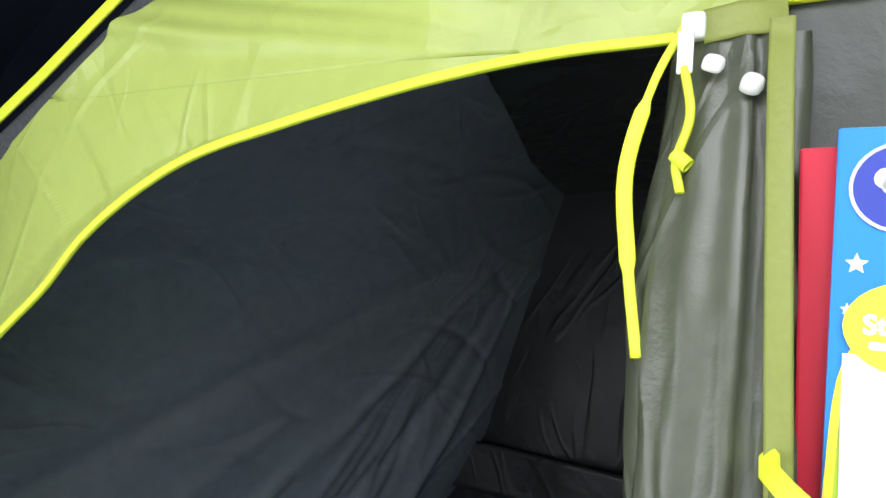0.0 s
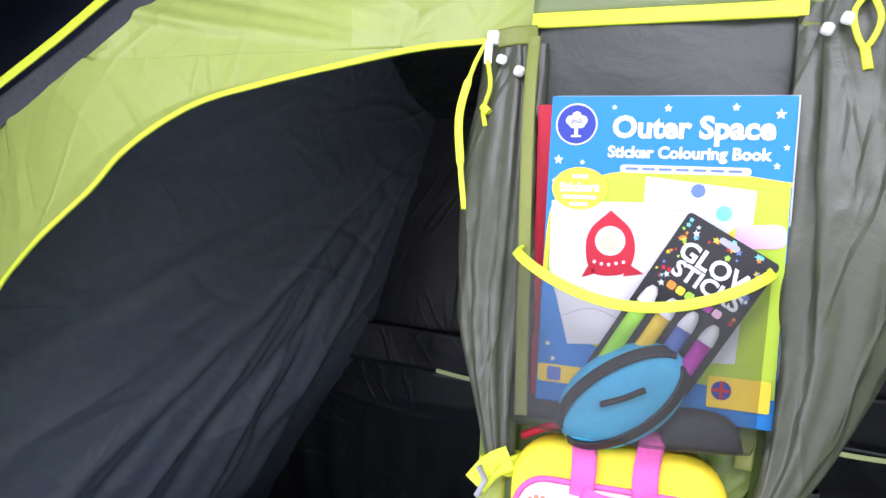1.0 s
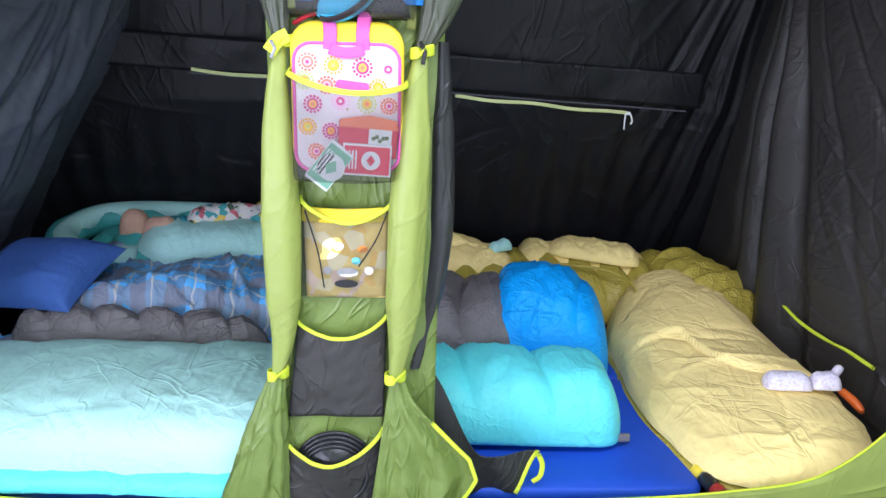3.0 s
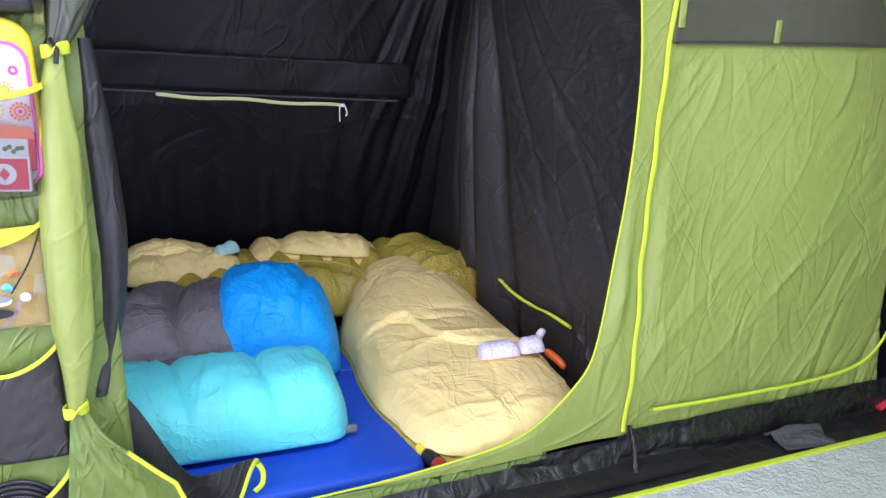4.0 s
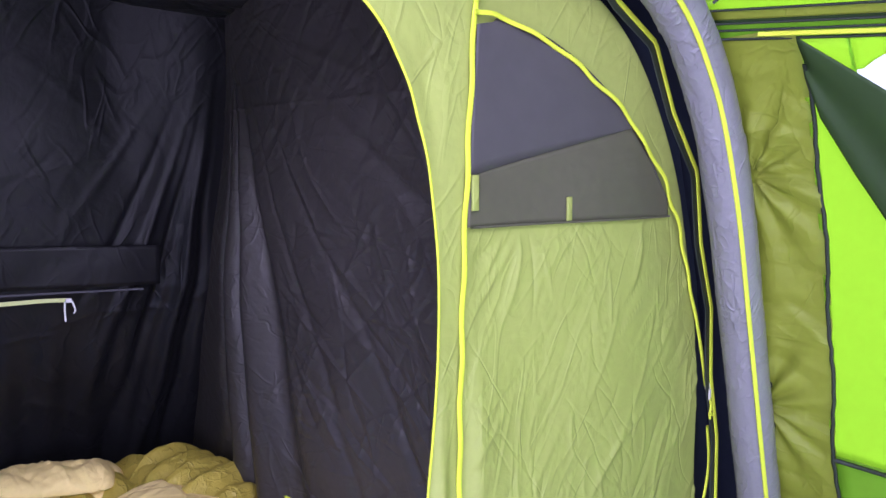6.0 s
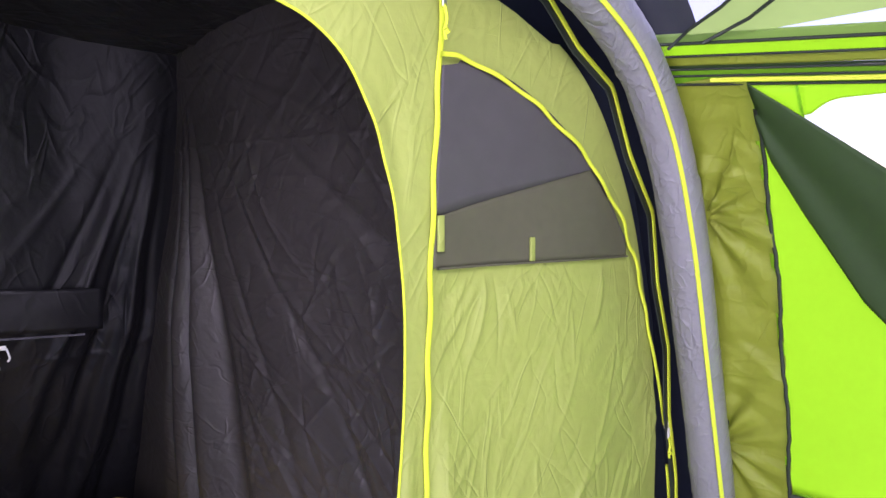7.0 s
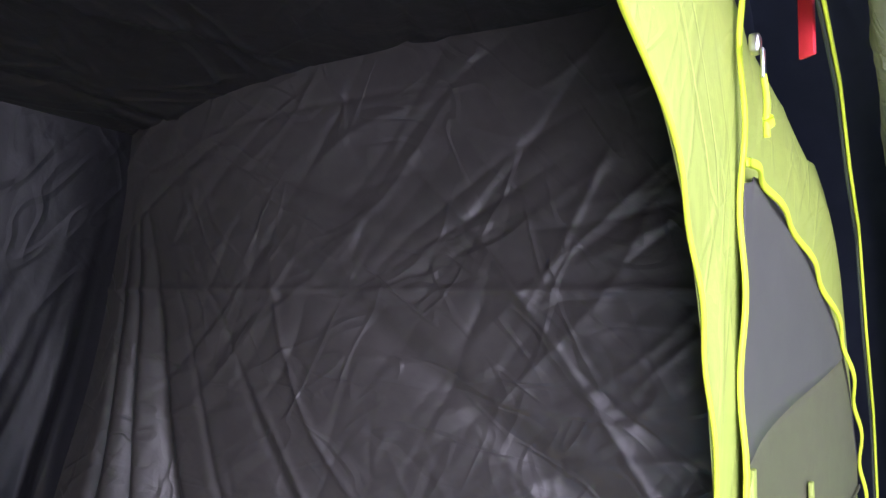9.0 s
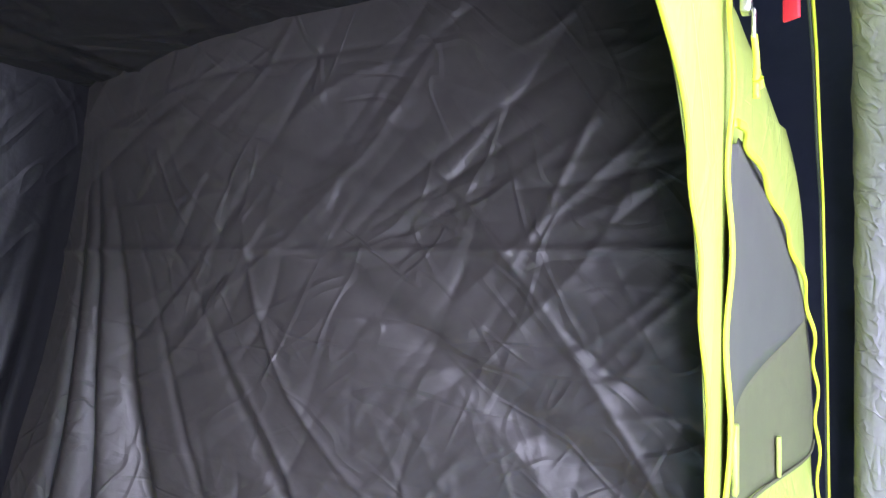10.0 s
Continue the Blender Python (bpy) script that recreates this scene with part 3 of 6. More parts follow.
e2 = spline(EL, 460)
u, s = np.meshgrid(np.linspace(0, 1, 300), np.arange(460), indexing="ij")
ez, ex = np.maximum.accumulate(e2[:, 1])[s], e2[:, 0][s]
px = ex + u * (XC - half_left(ez) + 0.055 - ex)
wr = 0.006 * creases(px + 1.3, ez - 0.7, 200, 81, (1.3, 0.9), (0.04, 0.16), (0.006, 0.012), lean=2.2, spread=0.9) + 0.013 * creases(px + 1.3, ez - 0.7, 60, 83, (1.3, 0.9), (0.08, 0.22), (0.009, 0.020), lean=2.2, spread=0.7) + 0.010 * fbm(px, ez, 0, 6, 82)
wr *= sstep(ex - px, 0, 0.05) * (1 - sstep(ez, 1.42, 1.53))
part("panel", sheet(forward(px, wr, ez)), GREEN, front, thick=0.0015)
wave = 0.006 * np.sin(e2[:, 1] * 38) * sstep(e2[:, 1], 0.3, 0.6) * (1 - sstep(e2[:, 1], 1.38, 1.48))
part("doorway_trim", ribbon(forward(e2[:, 0], wave * 0.4 - 0.002, e2[:, 1]), 0.0062, 0.005), YELLOW, front, "neon yellow doorway edging")
# head of the wall up to the arch
u, v = np.meshgrid(np.linspace(XC - half_left(1.567), XC + half(1.637), 420), np.linspace(0, 1, 60), indexing="ij")
zb = np.where(u < 0.13, 1.520, 1.590)
zt = np.maximum(crown(u) - 0.045, zb + 0.002)
pz = zb + (zt - zb) * v
py = 0.008 * fbm(u, pz, 0, 6, 91) * v + 0.005 * creases(u + 0.9, pz - 1.5, 60, 92, (3, 0.4), (0.05, 0.2), (0.006, 0.02)) * v + belly(u, pz)
py = py + rays(-(u + 0.01), pz - 1.49, ((0.7, 0.03, 0.6), (0.9, 0.03, -0.5), (1.05, 0.03, 0.8), (1.17, 0.025, -0.7), (1.27, 0.02, 0.8), (1.36, 0.02, -0.6)), 0.03) * sstep(-u, 0.0, 0.06)
part("panel", sheet(forward(u, py, pz)), GREEN, front, thick=0.0015)
# darker strip over the organiser
u, v = np.meshgrid(np.linspace(0.004, 0.272, 30), np.linspace(0, 1, 24), indexing="ij")
part("panel", sheet(np.stack([u, -0.007 + 0.0015 * fbm(u, v, 0, 14, 94), 1.545 + v * (crown(u) - 0.05 - 1.545)], -1)), STRIP, front, "darker green strip over the organiser", thick=0.0015)
# middle strip behind the organiser
u, v = np.meshgrid(np.linspace(-0.03, 0.30, 24), np.linspace(0.05, 1.61, 60), indexing="ij")
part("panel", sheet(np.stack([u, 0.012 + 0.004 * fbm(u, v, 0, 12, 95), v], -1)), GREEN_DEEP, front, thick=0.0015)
# low sill strip and arch edging
u, v = np.meshgrid(np.linspace(-1.22, 1.25, 160), np.linspace(0, 1, 5), indexing="ij")
part("sill", sheet(np.stack([u, -0.006 + 0.004 * fbm(u, v, 0, 9, 96), 0.055 + 0.032 * v], -1)), GREEN_DEEP, front, thick=0.0015)
for k in (1, -1):
    hooks = [(XC + k * h, -0.03, z) for h, z in HOOKS] if k == 1 else [(XC - h, -0.03, z) for h, z in LEFT_HOOKS]
    line = []
    for a, b in zip(hooks, hooks[1:]):
        a, b = np.array(a), np.array(b)
        mid = (a + b) / 2
        inward = np.array([XC, mid[1], 0.6]) - mid
        mid = mid + inward / np.linalg.norm(inward) * (0.018 if k == 1 else 0.004)
        line += [a, (a + mid * 3) / 4, mid]
    line.append(np.array(hooks[-1]))
    path = spline(line, 160, True)
    part("arch_edging", ribbon(path, 0.013, 0.004), YELLOW, front, "neon yellow edging hooked to the air beam")
    inner = path + (np.array([XC, 0, 0.5]) - path) * (1, 0, 1) * (0.009 if k == 1 else 0.022) + (0, 0.004, 0)
    part("arch_band", ribbon(inner, 0.018 if k == 1 else 0.040, 0.003), PIPE if k == 1 else CHAR, front, "dark grey webbing band")
# upright yellow seam and the second door's insect mesh and zip
p = spline([(1.478, 0.0, 0.10), (1.49, 0.03, 0.45), (1.503, 0.045, 0.9), (1.512, 0.045, 1.12), (1.528, 0.04, 1.4), (1.54, 0.035, 1.57), (1.548, 0.03, 1.70), (1.55, 0.02, 1.76)], 80)
p[:, 0] += 0.028 * sstep(p[:, 2], 0.1, 0.5)
p[:, 1] = belly(p[:, 0], p[:, 2]) - 0.008 - 0.003 * np.sin(p[:, 2] * 33)
part("seam_tape", ribbon(p, 0.0125, 0.005), YELLOW, front, "neon yellow upright seam tape")
zc = [(1.56, 1.522), (1.62, 1.52), (1.75, 1.487), (1.91, 1.40), (2.06, 1.275), (2.195, 1.11)]
zc_pts = spline(zc, 60)
xs = np.linspace(1.505, 2.185, 70)
ztop = np.interp(xs, zc_pts[:, 0], zc_pts[:, 1])
ztop = np.where(xs < 1.56, 1.515 - (1.56 - xs) * 0.2, ztop)
def front_y(x, z, lift=0.008):
    return belly(x, z) - lift


flap_z = 1.20 + 0.12 * (xs - 1.53) / 0.55
flap_z = np.minimum(flap_z, ztop - 0.002)
for nm, lo, hi, mat, lab, lift in (("insect_mesh", np.minimum(flap_z, ztop - 0.004), ztop, MESH, "grey insect mesh", 0.008), ("storm_flap", np.full(70, 1.088), flap_z, MESH_OLIVE, "olive flap behind the mesh", 0.0065)):
    v = np.linspace(0, 1, 14)
    pz = lo[:, None] + (hi - lo)[:, None] * v
    start = np.interp(pz, [1.08, 1.12, 1.4, 1.57], [1.546, 1.547, 1.565, 1.576])
    pxx = start + (xs[:, None] - 1.505) / 0.68 * (2.185 - start)
    q = np.stack([pxx, front_y(pxx, pz, lift) + 0.0012 * fbm(pxx, pz, 0, 14, 99), pz], -1)
    part(nm, sheet(q), mat, front, lab, thick=0.0015)
xs2 = np.linspace(1.553, 2.19, 40)
part("mesh_hem", ribbon(np.stack([xs2, front_y(xs2, 1.088, 0.010), np.full(40, 1.087)], 1), 0.005, 0.003), MESH_OLIVE, front)
part("loop_tab", block((1.833, belly(1.833, 1.118) - 0.012, 1.118), (0.016, 0.006, 0.055), 0.002), GREEN, front, "green toggle loop")
part("loop_tab", block((1.562, 0.042, 1.160), (0.018, 0.006, 0.075), 0.002), GREEN, front, "green toggle loop")
dz = [(1.56, 1.525), (1.62, 1.525), (1.75, 1.492), (1.91, 1.405), (2.06, 1.28), (2.20, 1.11), (2.30, 0.86), (2.345, 0.74), (2.385, 0.60)]
p = spline(dz, 110)
wob = 0.005 * np.sin(np.linspace(0, 40, 110)) * (p[:, 1] > 1.1)
part("door_zip", ribbon(np.stack([p[:, 0] + wob, front_y(p[:, 0], p[:, 1], 0.015) - 0.0035 * np.sin(np.linspace(0, 62, 110)) * sstep(p[:, 1], 0.7, 1.1), p[:, 1]], 1), 0.010, 0.005), YELLOW, front, "neon yellow door zip")
p = spline([(2.40, 0.48), (2.415, 0.36), (2.38, 0.24), (2.29, 0.17), (2.1, 0.148), (1.8, 0.148), (1.55, 0.155)], 70)
part("door_zip", ribbon(np.stack([p[:, 0], front_y(p[:, 0], p[:, 1], 0.016), p[:, 1]], 1), 0.010, 0.005), YELLOW, front, "neon yellow door zip")


def zip_pull(x, y, z, parent, drop=0.085, body=WHITE, tape=YELLOW, s=1.0):
    """A zip slider with its tongue and a knotted cord."""
    sl = part("zip_slider", block((x, y, z), (0.018 * s, 0.012 * s, 0.022 * s), 0.004 * s), body, parent, "white zip slider")
    part("tongue", block((x - 0.002, y - 0.008, z - 0.024 * s), (0.012 * s, 0.004 * s, 0.034 * s), 0.0018 * s), body, sl)
    top = z - 0.036 * s
    path = spline([(x - 0.002, y - 0.008, top), (x + 0.003, y - 0.01, top - drop * 0.4), (x - 0.003, y - 0.01, top - drop * 0.75), (x, y - 0.01, top - drop)], 16)
    part("pull_cord", sweep(path, 0.0036 * s, 0.0036 * s, n=8), tape, sl)
    part("knot", sweep(spline([(x - 0.004, y - 0.012, top - drop * 0.70), (x + 0.004, y - 0.012, top - drop * 0.80)], 6), 0.006 * s, 0.006 * s, n=8), tape, sl)
    return sl


zip_pull(-0.035, -0.022, 1.520, front, 0.07, s=0.72)
zip_pull(2.385, -0.022, 0.60, front, 0.06, s=0.9)
zip_pull(1.556, 0.030, 1.655, front, 0.07, STEEL)
# dark loop and red toggle on the arch
part("red_tab", placed(block((0, 0, 0), (0.005, 0.022, 0.085), 0.0015), pose(1.672, -0.008, 1.715, 0, 0, -35)), RED_TAB, front, "red webbing tab")
p = spline([(1.545, 0.01, 1.72), (1.56, 0.0, 1.74), (1.60, -0.005, 1.775), (1.66, -0.008, 1.765)], 20)
part("tie_tape", ribbon(p, 0.01, 0.003), YELLOW, front)
# black skirt along the foot
u, v = np.meshgrid(np.linspace(-1.25, 2.50, 330), np.linspace(0, 1, 24), indexing="ij")
py = -0.006 - 0.05 * np.sin(v * math.pi * 0.5) ** 2 * (0.7 + 0.3 * fbm(u, v, 0, 6, 101)) + 0.008 * creases(u + 1.25, v * 0.12, 160, 102, (3.75, 0.12), (0.03, 0.12), (0.004, 0.012))
pz = 0.08 + 0.02 * sstep(u, 1.48, 1.5) - 0.085 * v
pz = np.maximum(pz - 0.02 * sstep(u, 1.48, 1.5) * v, 0.004)
part("skirt", sheet(np.stack([u, py, pz], -1)), SKIRT, front, "black crumpled groundsheet skirt")
p = spline([(1.485, -0.02, 0.125), (1.487, -0.045, 0.08), (1.484, -0.065, 0.03), (1.486, -0.075, 0.006)], 16)
part("skirt_fold", sweep(p, [0.005] * 4 + [0.007] * 8 + [0.010] * 4, 0.009, n=8), SKIRT, front)

# ---- outer tent: dark partition, air beam, side walls, roof ----
inner, outer = arch([(max(h - 0.19, 0.0), max(z - 0.04, 0.0)) for h, z in HOOKS], 0.075, 120), arch([(h * 1.30 + 0.1, z * 1.22 + 0.02) for h, z in HOOKS], 0.075, 120)
outer[0, 2] = outer[-1, 2] = 0.0
t = np.linspace(0, 1, 8)[None, :, None]
q = inner[:, None] * (1 - t) + outer[:, None] * t
q[..., 1] += 0.012 * fbm(q[..., 0], q[..., 2], 0, 5, 111)
single("wall_partition", sheet(q), NAVY, "dark lining beside the bedroom behind the air beam", "wall", kind="structure")

a_, b_ = np.meshgrid(np.linspace(1.66, 2.60, 40), np.linspace(0.0, 1.80, 60), indexing="ij")
single("wall_side_room", sheet(np.stack([a_, 0.32 + 0.02 * fbm(a_, b_, 0, 4, 115), b_], -1)), NAVY, "dark lining closing the space beside the bedroom", "wall", kind="structure")

beam = thing("air_beam", (2.56, -0.13, 0.0), "grey inflated air beam arching over the bedroom front", "air beam")
path = arch(BEAM_ARC, -0.13, 1000)
keep = path[:, 2] > 0.17
seg = path[keep]
ang = np.linspace(0, 2 * math.pi, 40, endpoint=False)
tan = np.gradient(seg, axis=0)
tan /= np.linalg.norm(tan, axis=1, keepdims=True)
side = np.tile([0, -1.0, 0], (len(seg), 1))
out = np.cross(tan, side)
sl = np.linspace(0, 5.2, len(seg))[:, None]
r = 0.057 + 0.0034 * creases(sl, ang * 0.057, 700, 121, (5.2, 0.40), (0.02, 0.07), (0.003, 0.008), lean=1.1, spread=0.8) + 0.002 * fbm(sl, ang * 0.08, 0, 14, 122)
ring = seg[:, None] + (out[:, None] * np.cos(ang)[:, None] + side[:, None] * np.sin(ang)[:, None]) * r[..., None]
part("sleeve", sheet(ring, ring_v=True), BEAM, beam)
for k in (1, -1):
    ssel = seg if k == 1 else seg[::-1]
    hs = ssel[: len(seg) // 2]
    line = hs + np.array([0, -1.0, 0]) * 0.0605 * math.cos(0.75)
    inw = np.array([XC, 0, 0.4]) - hs
    inw[:, 1] = 0
    inw /= np.linalg.norm(inw, axis=1, keepdims=True)
    line = line + inw * 0.0605 * math.sin(0.75)
    part("beam_zip", ribbon(line, 0.012, 0.004, side=(-0.5 * k, -0.85, 0)), YELLOW, beam, "neon yellow zip line")
    foot = np.stack([np.linspace(XC + k * 1.972, XC + k * 1.92, 6), np.full(6, -0.13), np.linspace(0.006, 0.185, 6)], 1)
    ft = part("foot", sweep(foot, [0.066, 0.064, 0.062, 0.060, 0.059, 0.059], [0.066, 0.064, 0.062, 0.060, 0.059, 0.059], n=24), SKIRT, beam, "black beam foot pocket")
    part("foot_tape", ribbon(np.array([(XC + k * 1.925, -0.175, 0.03), (XC + k * 1.925, -0.175, 0.10), (XC + k * 1.918, -0.175, 0.155)]), 0.016, 0.004, side=(-0.5 * k, -0.85, 0)), YELLOW, ft)
for z, h in ((1.155, 1.64), (1.12, 1.65), (0.62, 1.79), (0.50, 1.82)):
    part("toggle", sweep(spline([(XC + h + 0.065, -0.155, z + 0.008), (XC + h + 0.078, -0.16, z), (XC + h + 0.068, -0.155, z - 0.01)], 6), 0.006, 0.006, n=8), PIPE, beam, "black toggle")
p = spline([(2.62, -0.20, 0.20), (2.64, -0.215, 0.215), (2.665, -0.21, 0.20), (2.655, -0.21, 0.165)], 16)
single("hook", sweep(p, 0.005, 0.005, n=8), WHITE, "white plastic hook tied at the beam foot", "hook")

sh = np.array(spline(SHELL, 160))
def shell_x(z, k=1):
    return XC + k * np.interp(z, sh[:, 1], sh[:, 0])


def wall_patch(y0, y1, z0, z1, seed, ny=40, nz=60, rel=0.012, k=1, lift=0.0, n=60):
    a, b = np.meshgrid(np.linspace(y0, y1, ny), np.linspace(z0, z1, nz), indexing="ij")
    d = rel * fbm(a, b, 0, 5, seed) * 0.5 + 0.5 * rel * creases(a - min(y0, y1), b - z0, n, seed, (abs(y1 - y0), z1 - z0), (0.05, 0.3), (0.01, 0.03), lean=0.2, spread=0.5)
    return sheet(np.stack([shell_x(b, k) + k * (d - lift), a, b], -1))


right = thing("wall_right", (2.6, -1.5, 0.0), "translucent lime green tent side wall with dark piping and a window", "tent wall", kind="structure")
part("panel", wall_patch(0.06, -0.11, 1.455, 1.60, 130, 10, 10), NAVY, right, "dark lining over the beam")
part("panel", wall_patch(0.06, -0.09, 0.02, 1.46, 137, 10, 60), NAVY, right, "dark lined panel by the air beam")
ov, of = wall_patch(-0.09, -0.315, 0.02, 1.514, 131, 60, 200, 0.022, n=90)
for zc_, yc_ in ((1.19, -0.14), (0.55, -0.12)):
    dy, dz_ = ov[:, 1] - yc_, ov[:, 2] - zc_
    rr = np.hypot(dy, dz_)
    ov[:, 0] += 0.020 * np.cos(np.arctan2(dz_, -dy) * 11) * np.exp(-rr / 0.16) * sstep(rr, 0.0, 0.05)
part("panel", (ov, of), OLIVE_WALL, right, "olive green shaded panel", thick=0.0015)
def head_line(y, z):
    """Lines of the window head run slightly downhill from the beam."""
    return z - 0.10 * (np.clip(-np.asarray(y), 0.0, 0.8) - 0.39)


def window_foot(y):
    return np.maximum(1.40 - 0.78 * (-np.asarray(y) - 0.333), 0.95)


def wall_band(y0, y1, lo, hi, seed, ny=70, nz=12, rel=0.006):
    """A strip of the right wall between two lines given as heights over y."""
    a = np.linspace(y0, y1, ny)[:, None]
    z = lo(a) + (hi(a) - lo(a)) * np.linspace(0, 1, nz)[None, :]
    return sheet(np.stack(np.broadcast_arrays(shell_x(z) + rel * fbm(a, z, 0, 5, seed), a, z), -1))


part("panel", wall_band(-0.300, -1.70, lambda y: y * 0 + 0.45, lambda y: np.where(y > -0.42, head_line(y, 1.487), window_foot(y)), 139, 260, 40), LIME, right, thick=0.0015)
part("panel", wall_band(-0.412, -1.70, lambda y: 1.447 + 0 * y - 0.03 * np.exp(-(y + 0.42) ** 2 / 0.0016), lambda y: head_line(y, 1.487), 139, 60, 8), LIME, right, thick=0.0015)
part("panel", wall_patch(-1.70, -3.75, 0.45, 1.44, 134, 60, 50), LIME, right, thick=0.0015)
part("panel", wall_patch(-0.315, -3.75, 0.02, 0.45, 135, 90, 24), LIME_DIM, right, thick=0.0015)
for y0, z0, z1 in ((-0.315, 0.03, 1.44),):
    zz = np.linspace(z0, z1, 50)
    part("piping", sweep(np.stack([shell_x(zz) - 0.012, np.full(50, y0) + 0.004 * np.sin(zz * 17) + 0.0015 * np.sin(zz * 90), zz], 1), 0.005, 0.005, (-1, 0, 0), 8), PIPE, right, "dark piping")
ys = np.linspace(-0.315, -3.75, 60)
part("piping", sweep(np.stack([np.full(60, shell_x(0.45) - 0.012), ys, 0.45 + 0.01 * np.sin(ys * 3)], 1), 0.006, 0.006, (-1, 0, 0), 8), PIPE, right, "dark piping")
part("floor_tape", ribbon(np.stack([np.full(60, shell_x(0.11) - 0.02), ys, np.full(60, 0.12)], 1), 0.018, 0.004, (-1, 0, 0)), YELLOW, right)
part("window_pane", wall_band(-0.42, -1.70, window_foot, lambda y: 1.447 + 0 * y, 136, 30, 10, 0.004), FILM, right, "clear window film")
# window head: strips with dark piping between
for z0, z1, mat in ((1.487, 1.505, LIME_DIM), (1.505, 1.519, LIME_DIM), (1.519, 1.528, CURTAIN), (1.528, 1.546, OLIVE_WALL), (1.546, 1.571, LIME), (1.571, 1.592, ROOF)):
    part("head_strip", wall_band(-0.12, -3.75, lambda y: head_line(y, z0), lambda y: head_line(y, z1), int(z0 * 1000), 70, 5), mat, right, thick=0.0015)
for z1, r1 in ((1.487, 0.0035), (1.505, 0.003), (1.519, 0.003), (1.546, 0.003), (1.571, 0.004)):
    ys1 = np.r_[np.linspace(-0.14, -0.8, 20), np.linspace(-0.9, -3.75, 30)]
    zs1 = head_line(ys1, z1)
    part("piping", sweep(np.stack([shell_x(zs1) - 0.006, ys1, zs1], 1), r1, r1, (-1, 0, 0), 8), PIPE, right, "dark piping")
ys1 = np.r_[np.linspace(-0.235, -0.8, 20), np.linspace(-0.9, -3.75, 30)]
zs1 = head_line(ys1, 1.4955)
part("head_tape", ribbon(np.stack([shell_x(zs1) - 0.010, ys1, zs1], 1), 0.010, 0.004, (-1, 0, 0)), YELLOW, right)
# curtain pulled aside across the window
a, b = np.meshgrid(np.linspace(0, 1, 60), np.linspace(0, 1, 24), indexing="ij")
cy = -0.318 - 0.95 * a
top = 1.482 - 0.78 * (-cy - 0.333)
bot = np.interp(-cy, [0.318, 0.33, 0.395, 0.515, 0.72, 1.0, 1.3], [1.40, 1.33, 1.196, 0.991, 0.76, 0.56, 0.42])
cz = bot + (top - bot) * b
cx = shell_x(cz) - 0.022 - 0.004 * np.sin(b * 9 + a * 4) - 0.006 * fbm(cy, cz, 0, 6, 141)
single("curtain", sheet(np.stack([cx, cy, cz], -1)), CURTAIN, "dark green window curtain drawn aside diagonally", "curtain", thick=0.0015)

left = thing("wall_left", (-1.4, -1.5, 0.0), "green tent side wall", "tent wall", kind="structure")
part("panel", wall_patch(0.06, -0.38, 0.02, 1.6, 151, 12, 40, k=-1), NAVY, left, "dark lined panel by the air beam")
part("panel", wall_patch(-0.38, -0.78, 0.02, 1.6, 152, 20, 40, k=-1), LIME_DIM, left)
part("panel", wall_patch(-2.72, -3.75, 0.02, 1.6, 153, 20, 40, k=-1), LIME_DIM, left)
# unseen gap added in the wall for the fill lamp, with header and sill
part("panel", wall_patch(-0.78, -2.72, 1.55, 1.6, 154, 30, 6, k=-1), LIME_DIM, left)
part("gap_sill", wall_patch(-0.78, -2.72, 0.02, 0.13, 155, 30, 6, k=-1), SKIRT, left, "black sill under the added gap")
roof = thing("roof", (0.6, -1.8, 1.6), "green translucent tent roof with clear skylights", "tent roof", kind="structure")
pts = sh[sh[:, 1] > 1.585][::2]
full = np.concatenate([pts, pts[-2::-1] * (-1, 1)])
def roof_patch(y0, y1, i0, i1, seed):
    c = full[i0:i1]
    a = np.linspace(y0, y1, 40)
    p = np.stack(np.broadcast_arrays(XC + c[None, :, 0], a[:, None], c[None, :, 1] + 0.006 * fbm(a[:, None], c[None, :, 0], 0, 6, seed)), -1)
    return sheet(p)


n = len(full)
side_h = abs(full[:, 0])
edge1 = np.interp(side_h, [0.0, 0.6, 1.1, 1.35, 1.444, 1.484, 1.512], [-1.25, -1.10, -0.80, -0.50, -0.335, -0.226, -0.166])
edge2 = np.interp(side_h, [0.0, 0.6, 1.1, 1.35, 1.482, 1.499, 1.518], [-1.50, -1.34, -1.0, -0.66, -0.366, -0.295, -0.231])


def roof_between(ya, yb, seed):
    t_ = np.linspace(0, 1, 40)[:, None]
    yy_ = ya * (1 - t_) + yb * t_
    xx_, zz_ = np.broadcast_arrays(XC + full[None, :, 0], yy_)[0], full[None, :, 1] + 0.006 * fbm(yy_, full[None, :, 0], 0, 6, seed)
    return sheet(np.stack([xx_, yy_, zz_], -1))


part("panel", roof_between(edge1, edge2, 160), ROOF, roof)
part("panel", roof_between(edge2, np.full(n, -3.75), 161), ROOF, roof)
for ed in (edge1, edge2):
    part("piping", sweep(np.stack([XC + full[:, 0] * 0.992, ed, full[:, 1] - 0.008], 1), 0.004, 0.004, (0, -1, 0), 8), PIPE, roof, "dark piping")
part("skylight", roof_between(np.full(n, -0.11), edge1, 162), FILM, roof, "clear skylight film")
part("panel", roof_patch(0.11, -0.11, 0, n, 163), NAVY, roof, "dark lined roof panel over the air beam")

